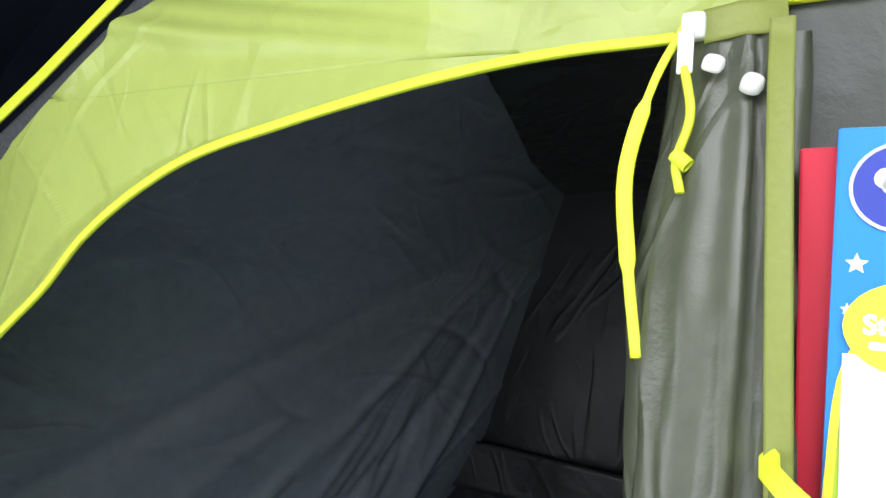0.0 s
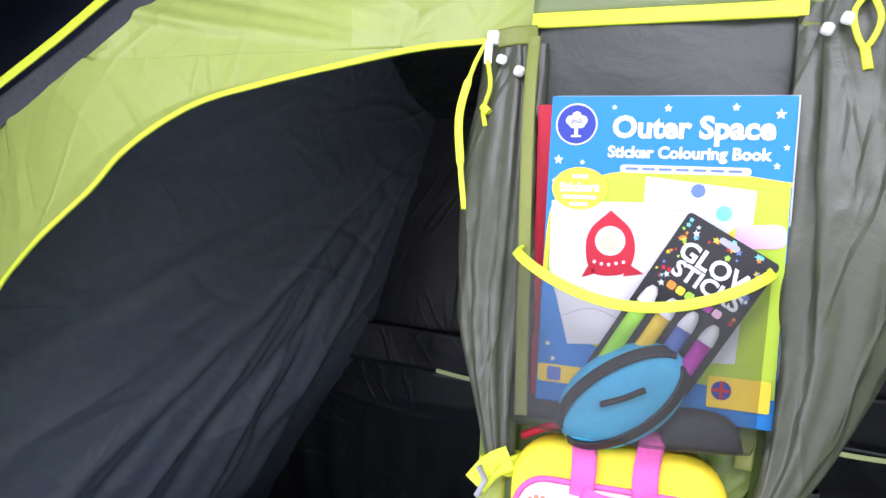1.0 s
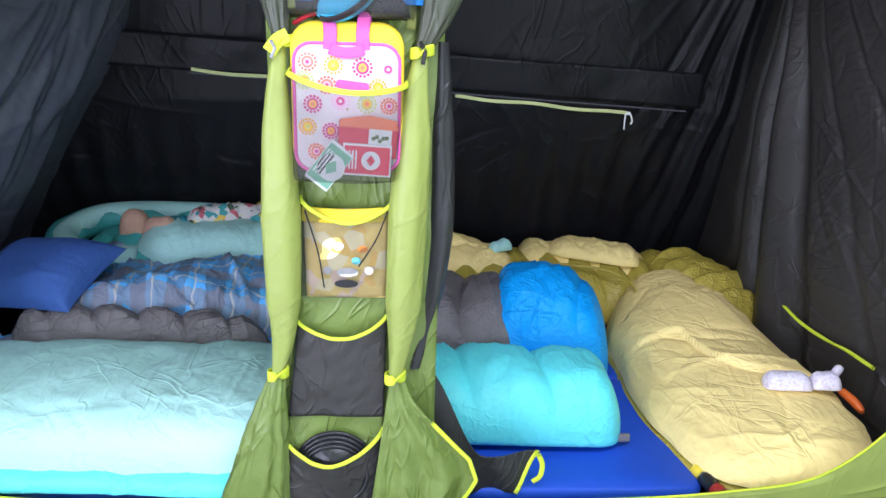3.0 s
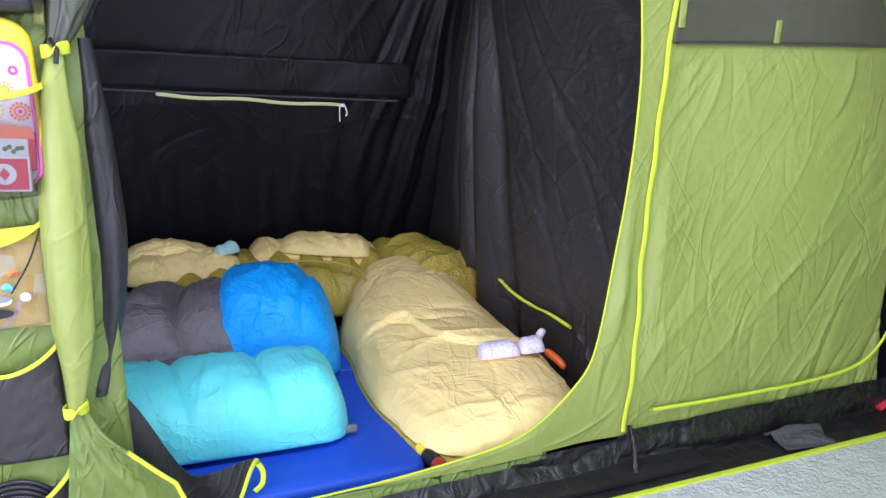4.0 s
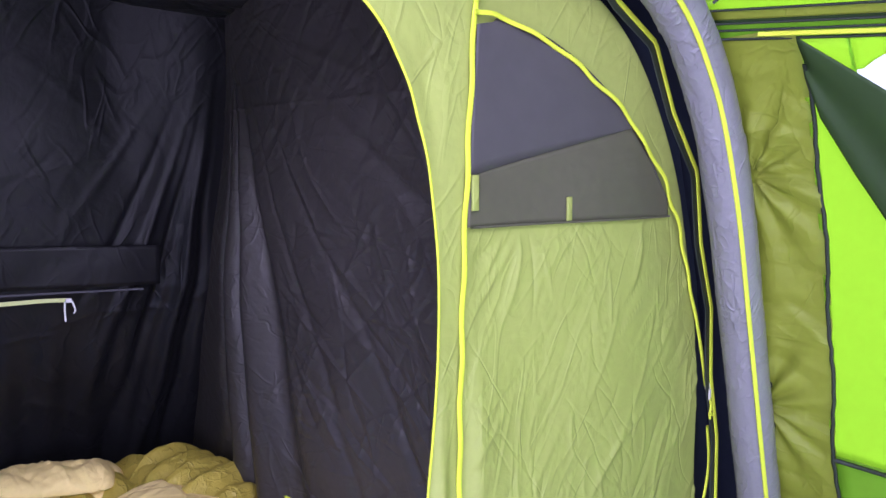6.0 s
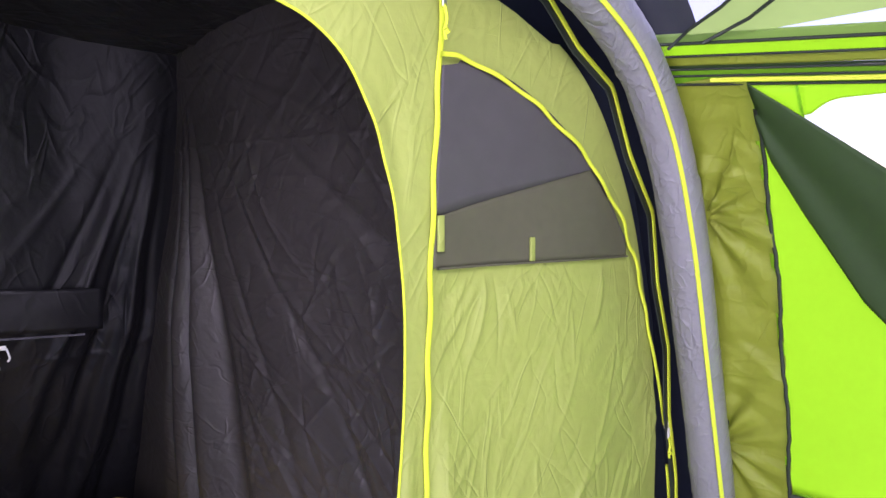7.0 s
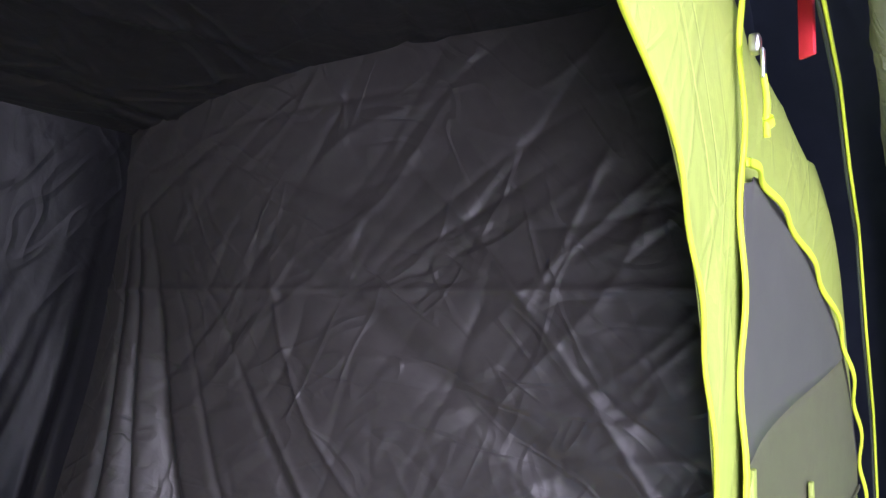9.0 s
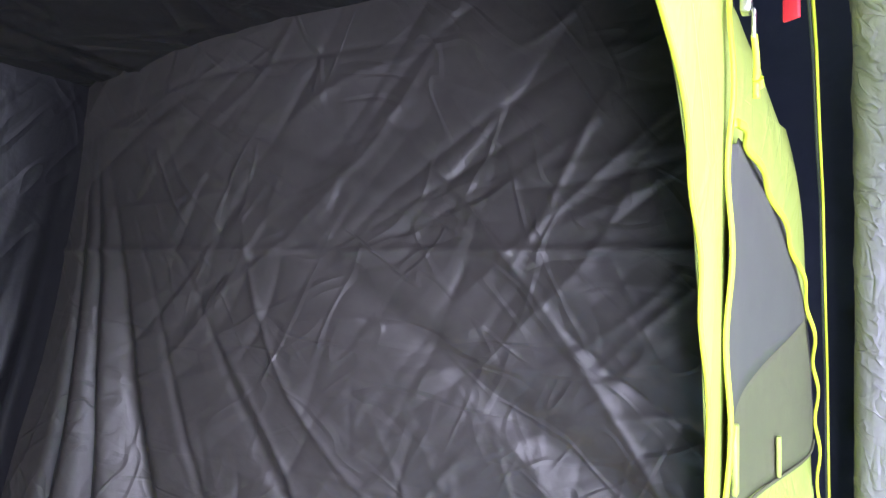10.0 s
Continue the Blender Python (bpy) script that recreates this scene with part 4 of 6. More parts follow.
rim, frame_in = arch(SHELL, -3.78, 120), arch([(1.42, 0.02), (1.40, 0.5), (1.36, 1.2), (1.28, 1.62), (1.1, 1.74), (0.6, 1.80), (0.0, 1.82)], -3.78, 120)
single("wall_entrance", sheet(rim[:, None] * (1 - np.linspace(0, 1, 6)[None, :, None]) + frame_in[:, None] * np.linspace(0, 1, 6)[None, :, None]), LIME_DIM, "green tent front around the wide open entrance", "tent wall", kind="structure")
lawn = single("ground", block((0, 0, -0.05), (240, 240, 0.06)), GRASS, "grass field outside the tent", "ground", kind="structure", smooth=False)
u, v = np.meshgrid(np.linspace(-1.5, 2.72, 420), np.r_[np.linspace(-3.8, -0.4, 40), np.linspace(-0.38, 0.09, 90)], indexing="ij")
fz = 0.003 + 0.007 * abs(creases(u + 1.5, v + 0.4, 160, 171, (4.2, 0.5), (0.05, 0.2), (0.006, 0.016), spread=0.8)) * sstep(v, -0.4, -0.3) + 0.002 * fbm(u, v, 0, 20, 172)
single("floor", sheet(np.stack([u, v, np.maximum(fz, 0.0005)], -1)), GROUNDSHEET, "black crinkled living area groundsheet", "floor", kind="structure")

# ---- living area floor ----
carpet = thing("carpet", (0.75, -1.5, 0.004), "grey woven tent carpet with neon yellow edging", "carpet")
CARPET = fabric("grey_carpet_weave", (0.66, 0.66, 0.66), 0.85, 0.18, 0.5, 45.0, weave=700)
u, v = np.meshgrid(np.linspace(-1.15, 2.515, 240), np.linspace(-3.3, -0.155, 200), indexing="ij")
part("mat", sheet(np.stack([u, v, 0.012 + 0.002 * fbm(u, v, 0, 9, 201) + 0.0016 * np.sin(u * 330) * np.sin(v * 330)], -1)), CARPET, carpet)
p = spline([(-1.15, -0.155), (2.46, -0.150), (2.50, -0.157), (2.522, -0.19), (2.525, -0.3), (2.525, -3.3)], 220)
part("edging", ribbon(np.stack([p[:, 0], p[:, 1], np.full(220, 0.014)], 1), 0.018, 0.006, (0, 0, 1)), YELLOW, carpet, "neon yellow edging tape")
CLOTH_GREY = fabric("grey_cloth", (0.075, 0.075, 0.08), 0.8, 0.15, 0.4, 30.0)
u, v = np.meshgrid(np.linspace(0, 1, 40), np.linspace(0, 1, 28), indexing="ij")
hgt = 0.012 + 0.022 * np.sin(u * 3.0) * np.sin(v * 3.0) + 0.006 * fbm(u * 3, v * 3, 0, 3, 205) + 0.02 * np.exp(-((v - 0.75) / 0.12) ** 2)
a, b = (u - 0.5) * 0.17 - 0.03 * (v - 0.5), (v - 0.5) * 0.085
single("cloth", sheet(np.stack([2.03 + a * 0.95 + b * 0.3, -0.085 + b - a * 0.12, np.maximum(hgt, 0.012)], -1)), CLOTH_GREY, "crumpled grey cloth dropped on the groundsheet", "cloth", thick=0.006)
p = spline([(2.40, -0.03, 0.012), (2.45, -0.035, 0.035), (2.50, -0.04, 0.018)], 12)
single("strap", ribbon(p, 0.03, 0.004, (0, 0, 1)), RED_TAB, "red webbing strap lying beside the air beam", "strap")

# ---- bedding ----
MAT_BLUE = fabric("royal_blue_mat_cloth", (0.015, 0.085, 0.56), 0.6, 0.06, 0.06, 5.0)
MINT = fabric("mint_lining", (0.50, 0.86, 0.78), 0.6, 0.05, 0.2, 10.0, folds=("z", 0.0016, (25, 80, 140), 0.15, 0.045, 0.45))
TURQ = fabric("turquoise_shell", (0.13, 0.80, 0.82), 0.5, 0.06, 0.2, 14.0, folds=("z", 0.0014, (10, 60, 105), 0.12, 0.035, 0.5))
TEAL = fabric("teal_shell", (0.06, 0.42, 0.40), 0.5, 0.08, 0.3, 14.0)
SEA = fabric("pale_teal_lining", (0.42, 0.74, 0.69), 0.6, 0.08, 0.3, 12.0)
BLUE = fabric("bright_blue_shell", (0.006, 0.40, 1.0), 0.5, 0.06, 0.2, 14.0, spec=0.3, folds=("z", 0.0020, (15, 60, 130), 0.11, 0.032, 0.6))
GREY = fabric("warm_grey_shell", (0.17, 0.155, 0.155), 0.5, 0.1, 0.2, 14.0, folds=("z", 0.0020, (15, 55, 130), 0.12, 0.032, 0.6))
OLIVE = fabric("olive_shell", (0.46, 0.37, 0.05), 0.45, 0.1, 0.25, 14.0, folds=("z", 0.0020, (15, 75, 130), 0.10, 0.03, 0.6))
CREAM = fabric("pale_yellow_lining", (0.95, 0.75, 0.28), 0.65, 0.06, 0.2, 11.0, folds=("z", 0.0015, (20, 75, 105, 150), 0.15, 0.045, 0.45))
PILLOW = fabric("navy_pillow_cotton", (0.045, 0.12, 0.40), 0.75, 0.08, 0.25, 9.0)


def plaid(name):
    """Blue and brown tartan with pale threads."""
    mat = fabric(name, (0.10, 0.30, 0.70), 0.6, 0.08, 0.45, 12.0)
    nt = mat.node_tree
    nd, ln = nt.nodes, nt.links
    bs, tc = nd["Principled BSDF"], nd.new("ShaderNodeTexCoord")
    sep = nd.new("ShaderNodeSeparateXYZ")
    wob, mad = nd.new("ShaderNodeTexNoise"), nd.new("ShaderNodeVectorMath")
    wob.inputs["Scale"].default_value = 9
    mad.operation, mad.inputs[1].default_value = "MULTIPLY_ADD", (0.07, 0.07, 0.07)
    ln.new(tc.outputs["Object"], wob.inputs["Vector"])
    ln.new(wob.outputs["Color"], mad.inputs[0])
    ln.new(tc.outputs["Object"], mad.inputs[2])
    ln.new(mad.outputs["Vector"], sep.inputs["Vector"])
    fac = []
    for axis, pitch in (("X", 0.11), ("Y", 0.10)):
        for width, shift in ((0.45, 0.0), (0.06, 0.37)):
            m = nd.new("ShaderNodeMath")
            m.operation = "MULTIPLY_ADD"
            m.inputs[1].default_value, m.inputs[2].default_value = 1 / pitch, 20 + shift
            fr = nd.new("ShaderNodeMath")
            fr.operation = "FRACT"
            lt = nd.new("ShaderNodeMath")
            lt.operation = "LESS_THAN"
            lt.inputs[1].default_value = width
            ln.new(sep.outputs[axis], m.inputs[0])
            ln.new(m.outputs[0], fr.inputs[0])
            ln.new(fr.outputs[0], lt.inputs[0])
            fac.append(lt)
    last = (0.12, 0.52, 0.98, 1)
    src = None
    for lt, col, amt in ((fac[0], (0.10, 0.12, 0.20, 1), 0.6), (fac[2], (0.30, 0.23, 0.21, 1), 0.6), (fac[1], (0.70, 0.66, 0.60, 1), 0.75), (fac[3], (0.66, 0.63, 0.58, 1), 0.6)):
        mx = nd.new("ShaderNodeMix")
        mx.data_type = "RGBA"
        k = nd.new("ShaderNodeMath")
        k.operation = "MULTIPLY"
        k.inputs[1].default_value = amt
        ln.new(lt.outputs[0], k.inputs[0])
        ln.new(k.outputs[0], mx.inputs["Factor"])
        if src is None:
            mx.inputs[6].default_value = last
        else:
            ln.new(src, mx.inputs[6])
        mx.inputs[7].default_value = col
        src = mx.outputs[2]
    ln.new(src, bs.inputs["Base Color"])
    return mat


PLAID = plaid("blue_tartan_lining")


def puff(length, width, height, seed, ends=(0.2, 0.2), baffle=0.15, sq=2.6, nu=220, nv=96, quilt=0.10, rough=1.0, long_quilt=0, lean=1.2, spread=1.2):
    """A filled sleeping bag along +x from 0 to length, lying on z = 0."""
    u, a = np.meshgrid(np.linspace(0, 1, nu), np.linspace(0, 2 * math.pi, nv, endpoint=False), indexing="ij")
    x = u * length
    d0, d1 = np.clip(x / ends[0], 0, 1), np.clip((length - x) / ends[1], 0, 1)
    prof = (1 - (1 - d0) ** 2.6) ** 0.5 * (1 - (1 - d1) ** 2.6) ** 0.5
    ca, sa = np.cos(a), np.sin(a)
    cy, cz = np.sign(ca) * abs(ca) ** (2 / sq), np.sign(sa) * abs(sa) ** (2 / sq)
    off = (x + 0.02 * np.sin(a * 2 + seed)) % baffle
    seam_d = np.minimum(off, baffle - off)
    q = 1 - quilt * 1.3 * np.exp(-seam_d / 0.022) + 0.4 * quilt * np.sin(math.pi * off / baffle)
    lumps = 1 + rough * (0.04 * fbm(x, ca * width, sa * height, 9, seed) + 0.055 * creases(x, (ca + 1) * width / 2, 120, seed + 1, (length, width), (0.03, 0.16), (0.004, 0.013), lean=lean, spread=spread))
    y = width / 2 * prof**0.6 * cy * (1 + (lumps - 1) * 0.4)
    if long_quilt:
        q = q * (1 - 0.05 * abs(np.sin(y / width * math.pi * long_quilt)) ** 8)
    z = height * prof * np.where(cz > 0, cz * q * lumps, cz * 0.25)
    z = z + height * 0.25 * prof
    return sheet(np.stack([x, y, np.maximum(z, 0.0)], -1), ring_v=True)


def slab(x0, x1, y0, y1, z0, z1, r=0.05, seed=0):
    """A self-inflating mat with rounded corners and soft edges."""
    o = round_rect((x0 + x1) / 2, (y0 + y1) / 2, x1 - x0, y1 - y0, r, 9)
    c = o.mean(0)
    rows = []
    for s, t in ((0.985, 0.0), (1.0, 0.25), (1.0, 0.7), (0.992, 0.92), (0.975, 1.0)):
        rows.append(np.c_[c + (o - c) * s, np.full(len(o), z0 + (z1 - z0) * t)])
    for s in (0.8, 0.55, 0.3, 0.1):
        rows.append(np.c_[c + (o - c) * s, np.full(len(o), z1)])
    v, f = sheet(np.array(rows), ring_v=True)
    n = len(o)
    return v, f + [tuple((len(rows) - 1) * n + k for k in range(n))]


for y0, y1, x1 in ((0.045, 0.615, 0.955), (0.62, 0.965, 0.945)):
    single("sleeping_mat", slab(-1.05, x1, y0, y1, 0.019, 0.082), MAT_BLUE, "royal blue self-inflating sleeping mat on the bedroom floor", "sleeping mat", "sleeping mats")
RED_MAT = fabric("red_mat_cloth", (0.42, 0.015, 0.03), 0.6, 0.06, 0.1, 8.0)
single("sleeping_mat", slab(0.975, 1.42, 0.16, 1.33, 0.019, 0.075), RED_MAT, "red sleeping mat under the pale yellow sleeping bag", "sleeping mat", "sleeping mats")
single("sleeping_mat", slab(-1.0, 0.93, 0.975, 1.36, 0.019, 0.10), MAT_BLUE, "royal blue self-inflating sleeping mat by the back wall", "sleeping mat", "sleeping mats")

# front bag: closed turquoise foot end, mint lining opened at the head
bag1 = thing("sleeping_bag", (0.0, 0.28, 0.083), "turquoise sleeping bag with mint lining lying open on a blue mat", "sleeping bag", "sleeping bags")
part("foot", placed(puff(0.84, 0.33, 0.155, 301, (0.12, 0.10), 0.21, 2.6, quilt=0.11, rough=1.0, spread=1.57), pose(-0.03, 0.375, 0.083, 0, 0, -2)), TURQ, bag1, "puffy turquoise foot end")
part("lining", placed(puff(1.40, 0.50, 0.135, 302, (0.15, 0.22), 0.45, 3.2, quilt=0.03, rough=1.0, spread=1.57), pose(-1.22, 0.325, 0.10, 0, 0, -2)), MINT, bag1, "mint green lining folded open")
part("shell_edge", placed(puff(1.30, 0.52, 0.062, 303, (0.12, 0.12), 0.2, 3.0), pose(-1.17, 0.305, 0.080, 0, 0, -2)), TURQ, bag1, "turquoise outer shell")
part("tag", block((0.80, 0.225, 0.110), (0.035, 0.012, 0.022), 0.004), GREY, bag1, "grey woven tag")
# middle bag: grey and blue foot, tartan lining, hood round the pillow
bag2 = thing("sleeping_bag", (0.0, 0.78, 0.083), "grey and blue sleeping bag with blue tartan lining", "sleeping bag", "sleeping bags")
part("foot", placed(puff(0.40, 0.49, 0.240, 311, (0.10, 0.17), 0.30, 2.4, quilt=0.07, rough=1.1, spread=1.57), pose(0.49, 0.780, 0.083, 0, 0, -8)), BLUE, bag2, "bright blue foot end")
part("body", placed(puff(0.68, 0.45, 0.212, 312, (0.2, 0.10), 0.16, 2.5, quilt=0.12, rough=1.0, spread=1.57), pose(-0.05, 0.80, 0.083, 0, 0, -5)), GREY, bag2, "warm grey body")
part("lining", placed(puff(0.90, 0.46, 0.21, 313, (0.2, 0.2), 0.30, 2.8, quilt=0.04, rough=3.0, spread=1.57), pose(-0.87, 0.86, 0.083, 0, 0, 0)), PLAID, bag2, "blue and brown tartan lining")
part("side_shell", placed(puff(0.80, 0.14, 0.17, 314, (0.15, 0.25), 0.13, 2.2), pose(-0.93, 0.615, 0.09, 0, 0, -1)), GREY, bag2, "grey outer shell along the side")
hood = spline([(-0.72, 0.62, 0.17), (-0.95, 0.60, 0.17), (-1.10, 0.70, 0.20), (-1.14, 0.85, 0.25), (-1.05, 1.0, 0.30), (-0.80, 1.06, 0.31), (-0.6, 1.06, 0.30)], 60)
hr = 0.05 + 0.008 * np.sin(np.linspace(0, 60, 60))
part("hood", sweep(hood, hr, hr * 1.1, (0, 0, 1), 16), PLAID, bag2, "tartan hood rolled round the pillow")


def pillow(w, d, h, seed):
    u, v = np.meshgrid(np.linspace(-1, 1, 60), np.linspace(-1, 1, 48), indexing="ij")
    edge = np.sqrt(np.clip((1 - abs(u) ** 3.2) * (1 - abs(v) ** 3.2), 0, 1))
    pinch = 1 - 0.07 * (1 - abs(u) ** 2) * abs(v) ** 3
    pinch2 = 1 - 0.07 * (1 - abs(v) ** 2) * abs(u) ** 3
    lump = 1 + 0.10 * fbm(u, v, 0, 2.2, seed) + 0.09 * creases(u + 1, v + 1, 26, seed, (2, 2), (0.2, 0.7), (0.03, 0.09))
    top = np.stack([u * w / 2 * pinch2, v * d / 2 * pinch, h * edge * lump], -1)
    bot = np.stack([u * w / 2 * pinch2, v * d / 2 * pinch, -0.25 * h * edge], -1)
    a, f = sheet(top)
    b, g = sheet(bot)
    return join((a, f), (b, [q[::-1] for q in g]))


single("pillow", placed(pillow(0.40, 0.31, 0.085, 321), pose(-0.875, 0.76, 0.345, 20, -4, -16)), PILLOW, "navy blue cotton pillow lying on the tartan sleeping bag", "pillow")
# back bag, teal with pale lining, and what lies on it
bag3 = thing("sleeping_bag", (-0.4, 1.17, 0.10), "teal sleeping bag with pale lining folded open by the back wall", "sleeping bag", "sleeping bags")
part("shell", placed(puff(1.15, 0.36, 0.23, 331, (0.18, 0.15), 0.17, 2.6), pose(-0.95, 1.185, 0.10, 0, 0, 0)), TEAL, bag3, "teal outer shell")
part("lining", placed(puff(0.92, 0.24, 0.12, 332, (0.15, 0.2), 0.22, 2.4, quilt=0.05), pose(-0.72, 1.12, 0.285, 4, 0, -1)), SEA, bag3, "pale teal lining")
hood = spline([(-0.62, 1.06, 0.30), (-0.86, 1.05, 0.31), (-0.98, 1.12, 0.335), (-0.99, 1.22, 0.36), (-0.88, 1.30, 0.395), (-0.6, 1.31, 0.40), (-0.3, 1.30, 0.385)], 60)
part("hood", sweep(hood, 0.062 + 0.008 * np.sin(np.linspace(0, 50, 60)), 0.055, (0, 0, 1), 16), TEAL, bag3, "teal quilted hood")
part("hood_lining", sweep(hood[4:-6] + (0.02, -0.012, 0.022), 0.042, 0.04, (0, 0, 1), 14), SEA, bag3, "pale teal hood lining")
SKIN = fabric("peach_plush", (0.62, 0.38, 0.27), 0.9, 0.1, 0.3, 30)
PETROL = fabric("petrol_cotton", (0.02, 0.30, 0.36), 0.8, 0.1, 0.2, 20)


def speckle(name, base, spots, scale):
    """Printed cotton: scattered coloured spots on a light ground."""
    mat = fabric(name, base, 0.8, 0.06, 0.3, 14.0)
    nt = mat.node_tree
    nd, ln = nt.nodes, nt.links
    bs, tc, vo, rp = nd["Principled BSDF"], nd.new("ShaderNodeTexCoord"), nd.new("ShaderNodeTexVoronoi"), nd.new("ShaderNodeValToRGB")
    vo.inputs["Scale"].default_value = scale
    ln.new(tc.outputs["Object"], vo.inputs["Vector"])
    sp = nd.new("ShaderNodeSeparateColor")
    ln.new(vo.outputs["Color"], sp.inputs["Color"])
    ln.new(sp.outputs["Red"], rp.inputs["Fac"])
    rp.color_ramp.interpolation = "CONSTANT"
    rp.color_ramp.elements[0].color = (*base, 1)
    rp.color_ramp.elements[1].position, rp.color_ramp.elements[1].color = 0.4, (*spots[0], 1)
    for k, c in enumerate(spots[1:]):
        el = rp.color_ramp.elements.new(0.4 + 0.6 * (k + 1) / len(spots))
        el.color = (*c, 1)
    ln.new(rp.outputs["Color"], bs.inputs["Base Color"])
    return mat


PRINT = speckle("floral_cotton", (0.66, 0.64, 0.62), [(0.55, 0.12, 0.16), (0.70, 0.50, 0.08), (0.05, 0.30, 0.32), (0.06, 0.10, 0.07)], 45)
toy = join(placed(puff(0.11, 0.10, 0.075, 341, (0.05, 0.05), 0.3, 2.0, 24, 20, 0, 0.4), pose(-0.78, 1.135, 0.375, 0, 0, 10)),
           placed(puff(0.13, 0.085, 0.06, 342, (0.05, 0.05), 0.3, 2.0, 24, 20, 0, 0.4), pose(-0.69, 1.125, 0.375, 0, 0, -8)))
single("soft_toy", toy, SKIN, "peach coloured soft doll lying on the teal sleeping bag", "soft toy")
single("blanket", placed(puff(0.10, 0.10, 0.055, 344, (0.04, 0.04), 0.3, 2.4, 40, 28, 0, 2), pose(-0.62, 1.125, 0.38, 0, 0, 20)), PETROL, "petrol blue cotton cloth bunched on the teal sleeping bag", "cloth")
single("blanket", placed(puff(0.44, 0.13, 0.075, 343, (0.1, 0.1), 0.3, 2.2, 70, 36, 0, 3.0), pose(-0.56, 1.17, 0.385, 0, 0, 9)), PRINT, "flower-printed cotton blanket crumpled on the teal sleeping bag", "blanket")
# olive bag by the back wall with its cream lining turned out
bag4 = thing("sleeping_bag", (0.9, 1.18, 0.08), "olive mummy sleeping bag with pale yellow lining turned out", "sleeping bag", "sleeping bags")
part("shell", placed(puff(1.20, 0.42, 0.185, 351, (0.25, 0.2), 0.11, 2.4, quilt=0.14, rough=0.8), pose(0.28, 1.19, 0.08, 0, 0, 0)), OLIVE, bag4, "olive outer shell")
part("hood", placed(puff(0.52, 0.36, 0.19, 352, (0.2, 0.15), 0.085, 2.3, quilt=0.14, rough=0.8), pose(1.36, 0.82, 0.09, 0, 0, 102)), OLIVE, bag4, "olive quilted hood")
for L_, W_, H_, sd, at in ((0.50, 0.26, 0.060, 353, (0.66, 1.27, 0.262, 0, 2, -8)), (0.34, 0.17, 0.045, 357, (0.78, 1.22, 0.318, 4, 4, -14)), (0.40, 0.20, 0.062, 354, (0.24, 1.16, 0.258, 3, 0, 6)), (0.17, 0.30, 0.060, 358, (0.36, 1.17, 0.285, 0, -4, 74))):
    part("lining", placed(puff(L_, W_, H_, sd, (0.10, 0.07), 0.12, 2.1, 150, 70, 0.10, 2.0, lean=0.9, spread=1.57), pose(*at)), CREAM, bag4, "pale yellow lining fold")
part("zip_tape", sweep(spline([(0.50, 1.06, 0.26), (0.66, 1.06, 0.305), (0.86, 1.03, 0.315), (1.0, 0.97, 0.295), (1.03, 0.90, 0.25), (0.98, 0.86, 0.20)], 40), 0.005, 0.005, (0, 0, 1), 8), OLIVE, bag4)
single("sock", placed(puff(0.09, 0.06, 0.035, 356, (0.03, 0.03), 0.3, 2.2, 24, 20, 0, 1), pose(0.55, 1.15, 0.325, 0, 0, 30)), SEA, "pale teal sock lying on the olive sleeping bag", "sock")
# pale yellow bag along the right wall
bag5 = thing("sleeping_bag", (1.18, 0.5, 0.076), "pale yellow sleeping bag spread over a red mat", "sleeping bag", "sleeping bags")
BAG_Y = [0.02, 0.05, 0.10, 0.19, 0.35, 0.45, 0.77, 0.94, 1.06]


def quilt_z(x, y):
    """Height of the spread bag's upper side, its top end folded back over a slanting line."""
    over = y - np.interp(x, [0.88, 1.08, 1.12, 1.22, 1.42, 1.5], [0.64, 0.60, 0.47, 0.37, 0.31, 0.30]) - 0.012 * np.sin(x * 31)
    h = np.interp(y, [0.0, 0.15, 0.5, 0.8, 1.06], [0.075, 0.10, 0.125, 0.165, 0.19])
    h = h + 0.020 * sstep(over, -0.004, 0.010) + 0.016 * fbm(x, y, 0, 9, 361, 2)
    return h + 0.015 * creases(x - 0.9, y, 60, 362, (0.56, 1.05), (0.05, 0.18), (0.007, 0.018), lean=0.5, spread=1.57)


def quilt(grow, floor_z, scale):
    """The bag as a flat filled sack between its two side lines."""
    t_, u_ = np.meshgrid(np.linspace(0, 1, 230), np.linspace(-1, 1, 130), indexing="ij")
    y = 0.025 - grow + (1.02 + 2 * grow) * t_
    xl = np.interp(y, BAG_Y, [1.06, 1.0, 0.955, 0.925, 0.908, 0.905, 0.905, 0.945, 1.03]) - grow
    xr = np.interp(y, BAG_Y, [1.30, 1.36, 1.405, 1.445, 1.452, 1.445, 1.415, 1.365, 1.27]) + grow
    x = (xl + xr) / 2 + (xr - xl) / 2 * u_ + 0.006 * fbm(u_ * 0, y, u_, 16, 365)
    edge = (1 - abs(u_) ** 3.0) ** 0.55 * (1 - (1 - np.clip(t_ / 0.10, 0, 1)) ** 2.4) ** 0.5 * (1 - (1 - np.clip((1 - t_) / 0.035, 0, 1)) ** 2.4) ** 0.5
    top = floor_z + scale * quilt_z(x, y) * edge
    v, f = sheet(np.stack([x, y, top], -1))
    w, g = sheet(np.stack([x, y, np.full(x.shape, floor_z)], -1))
    return join((v, f), (w, [q[::-1] for q in g]))


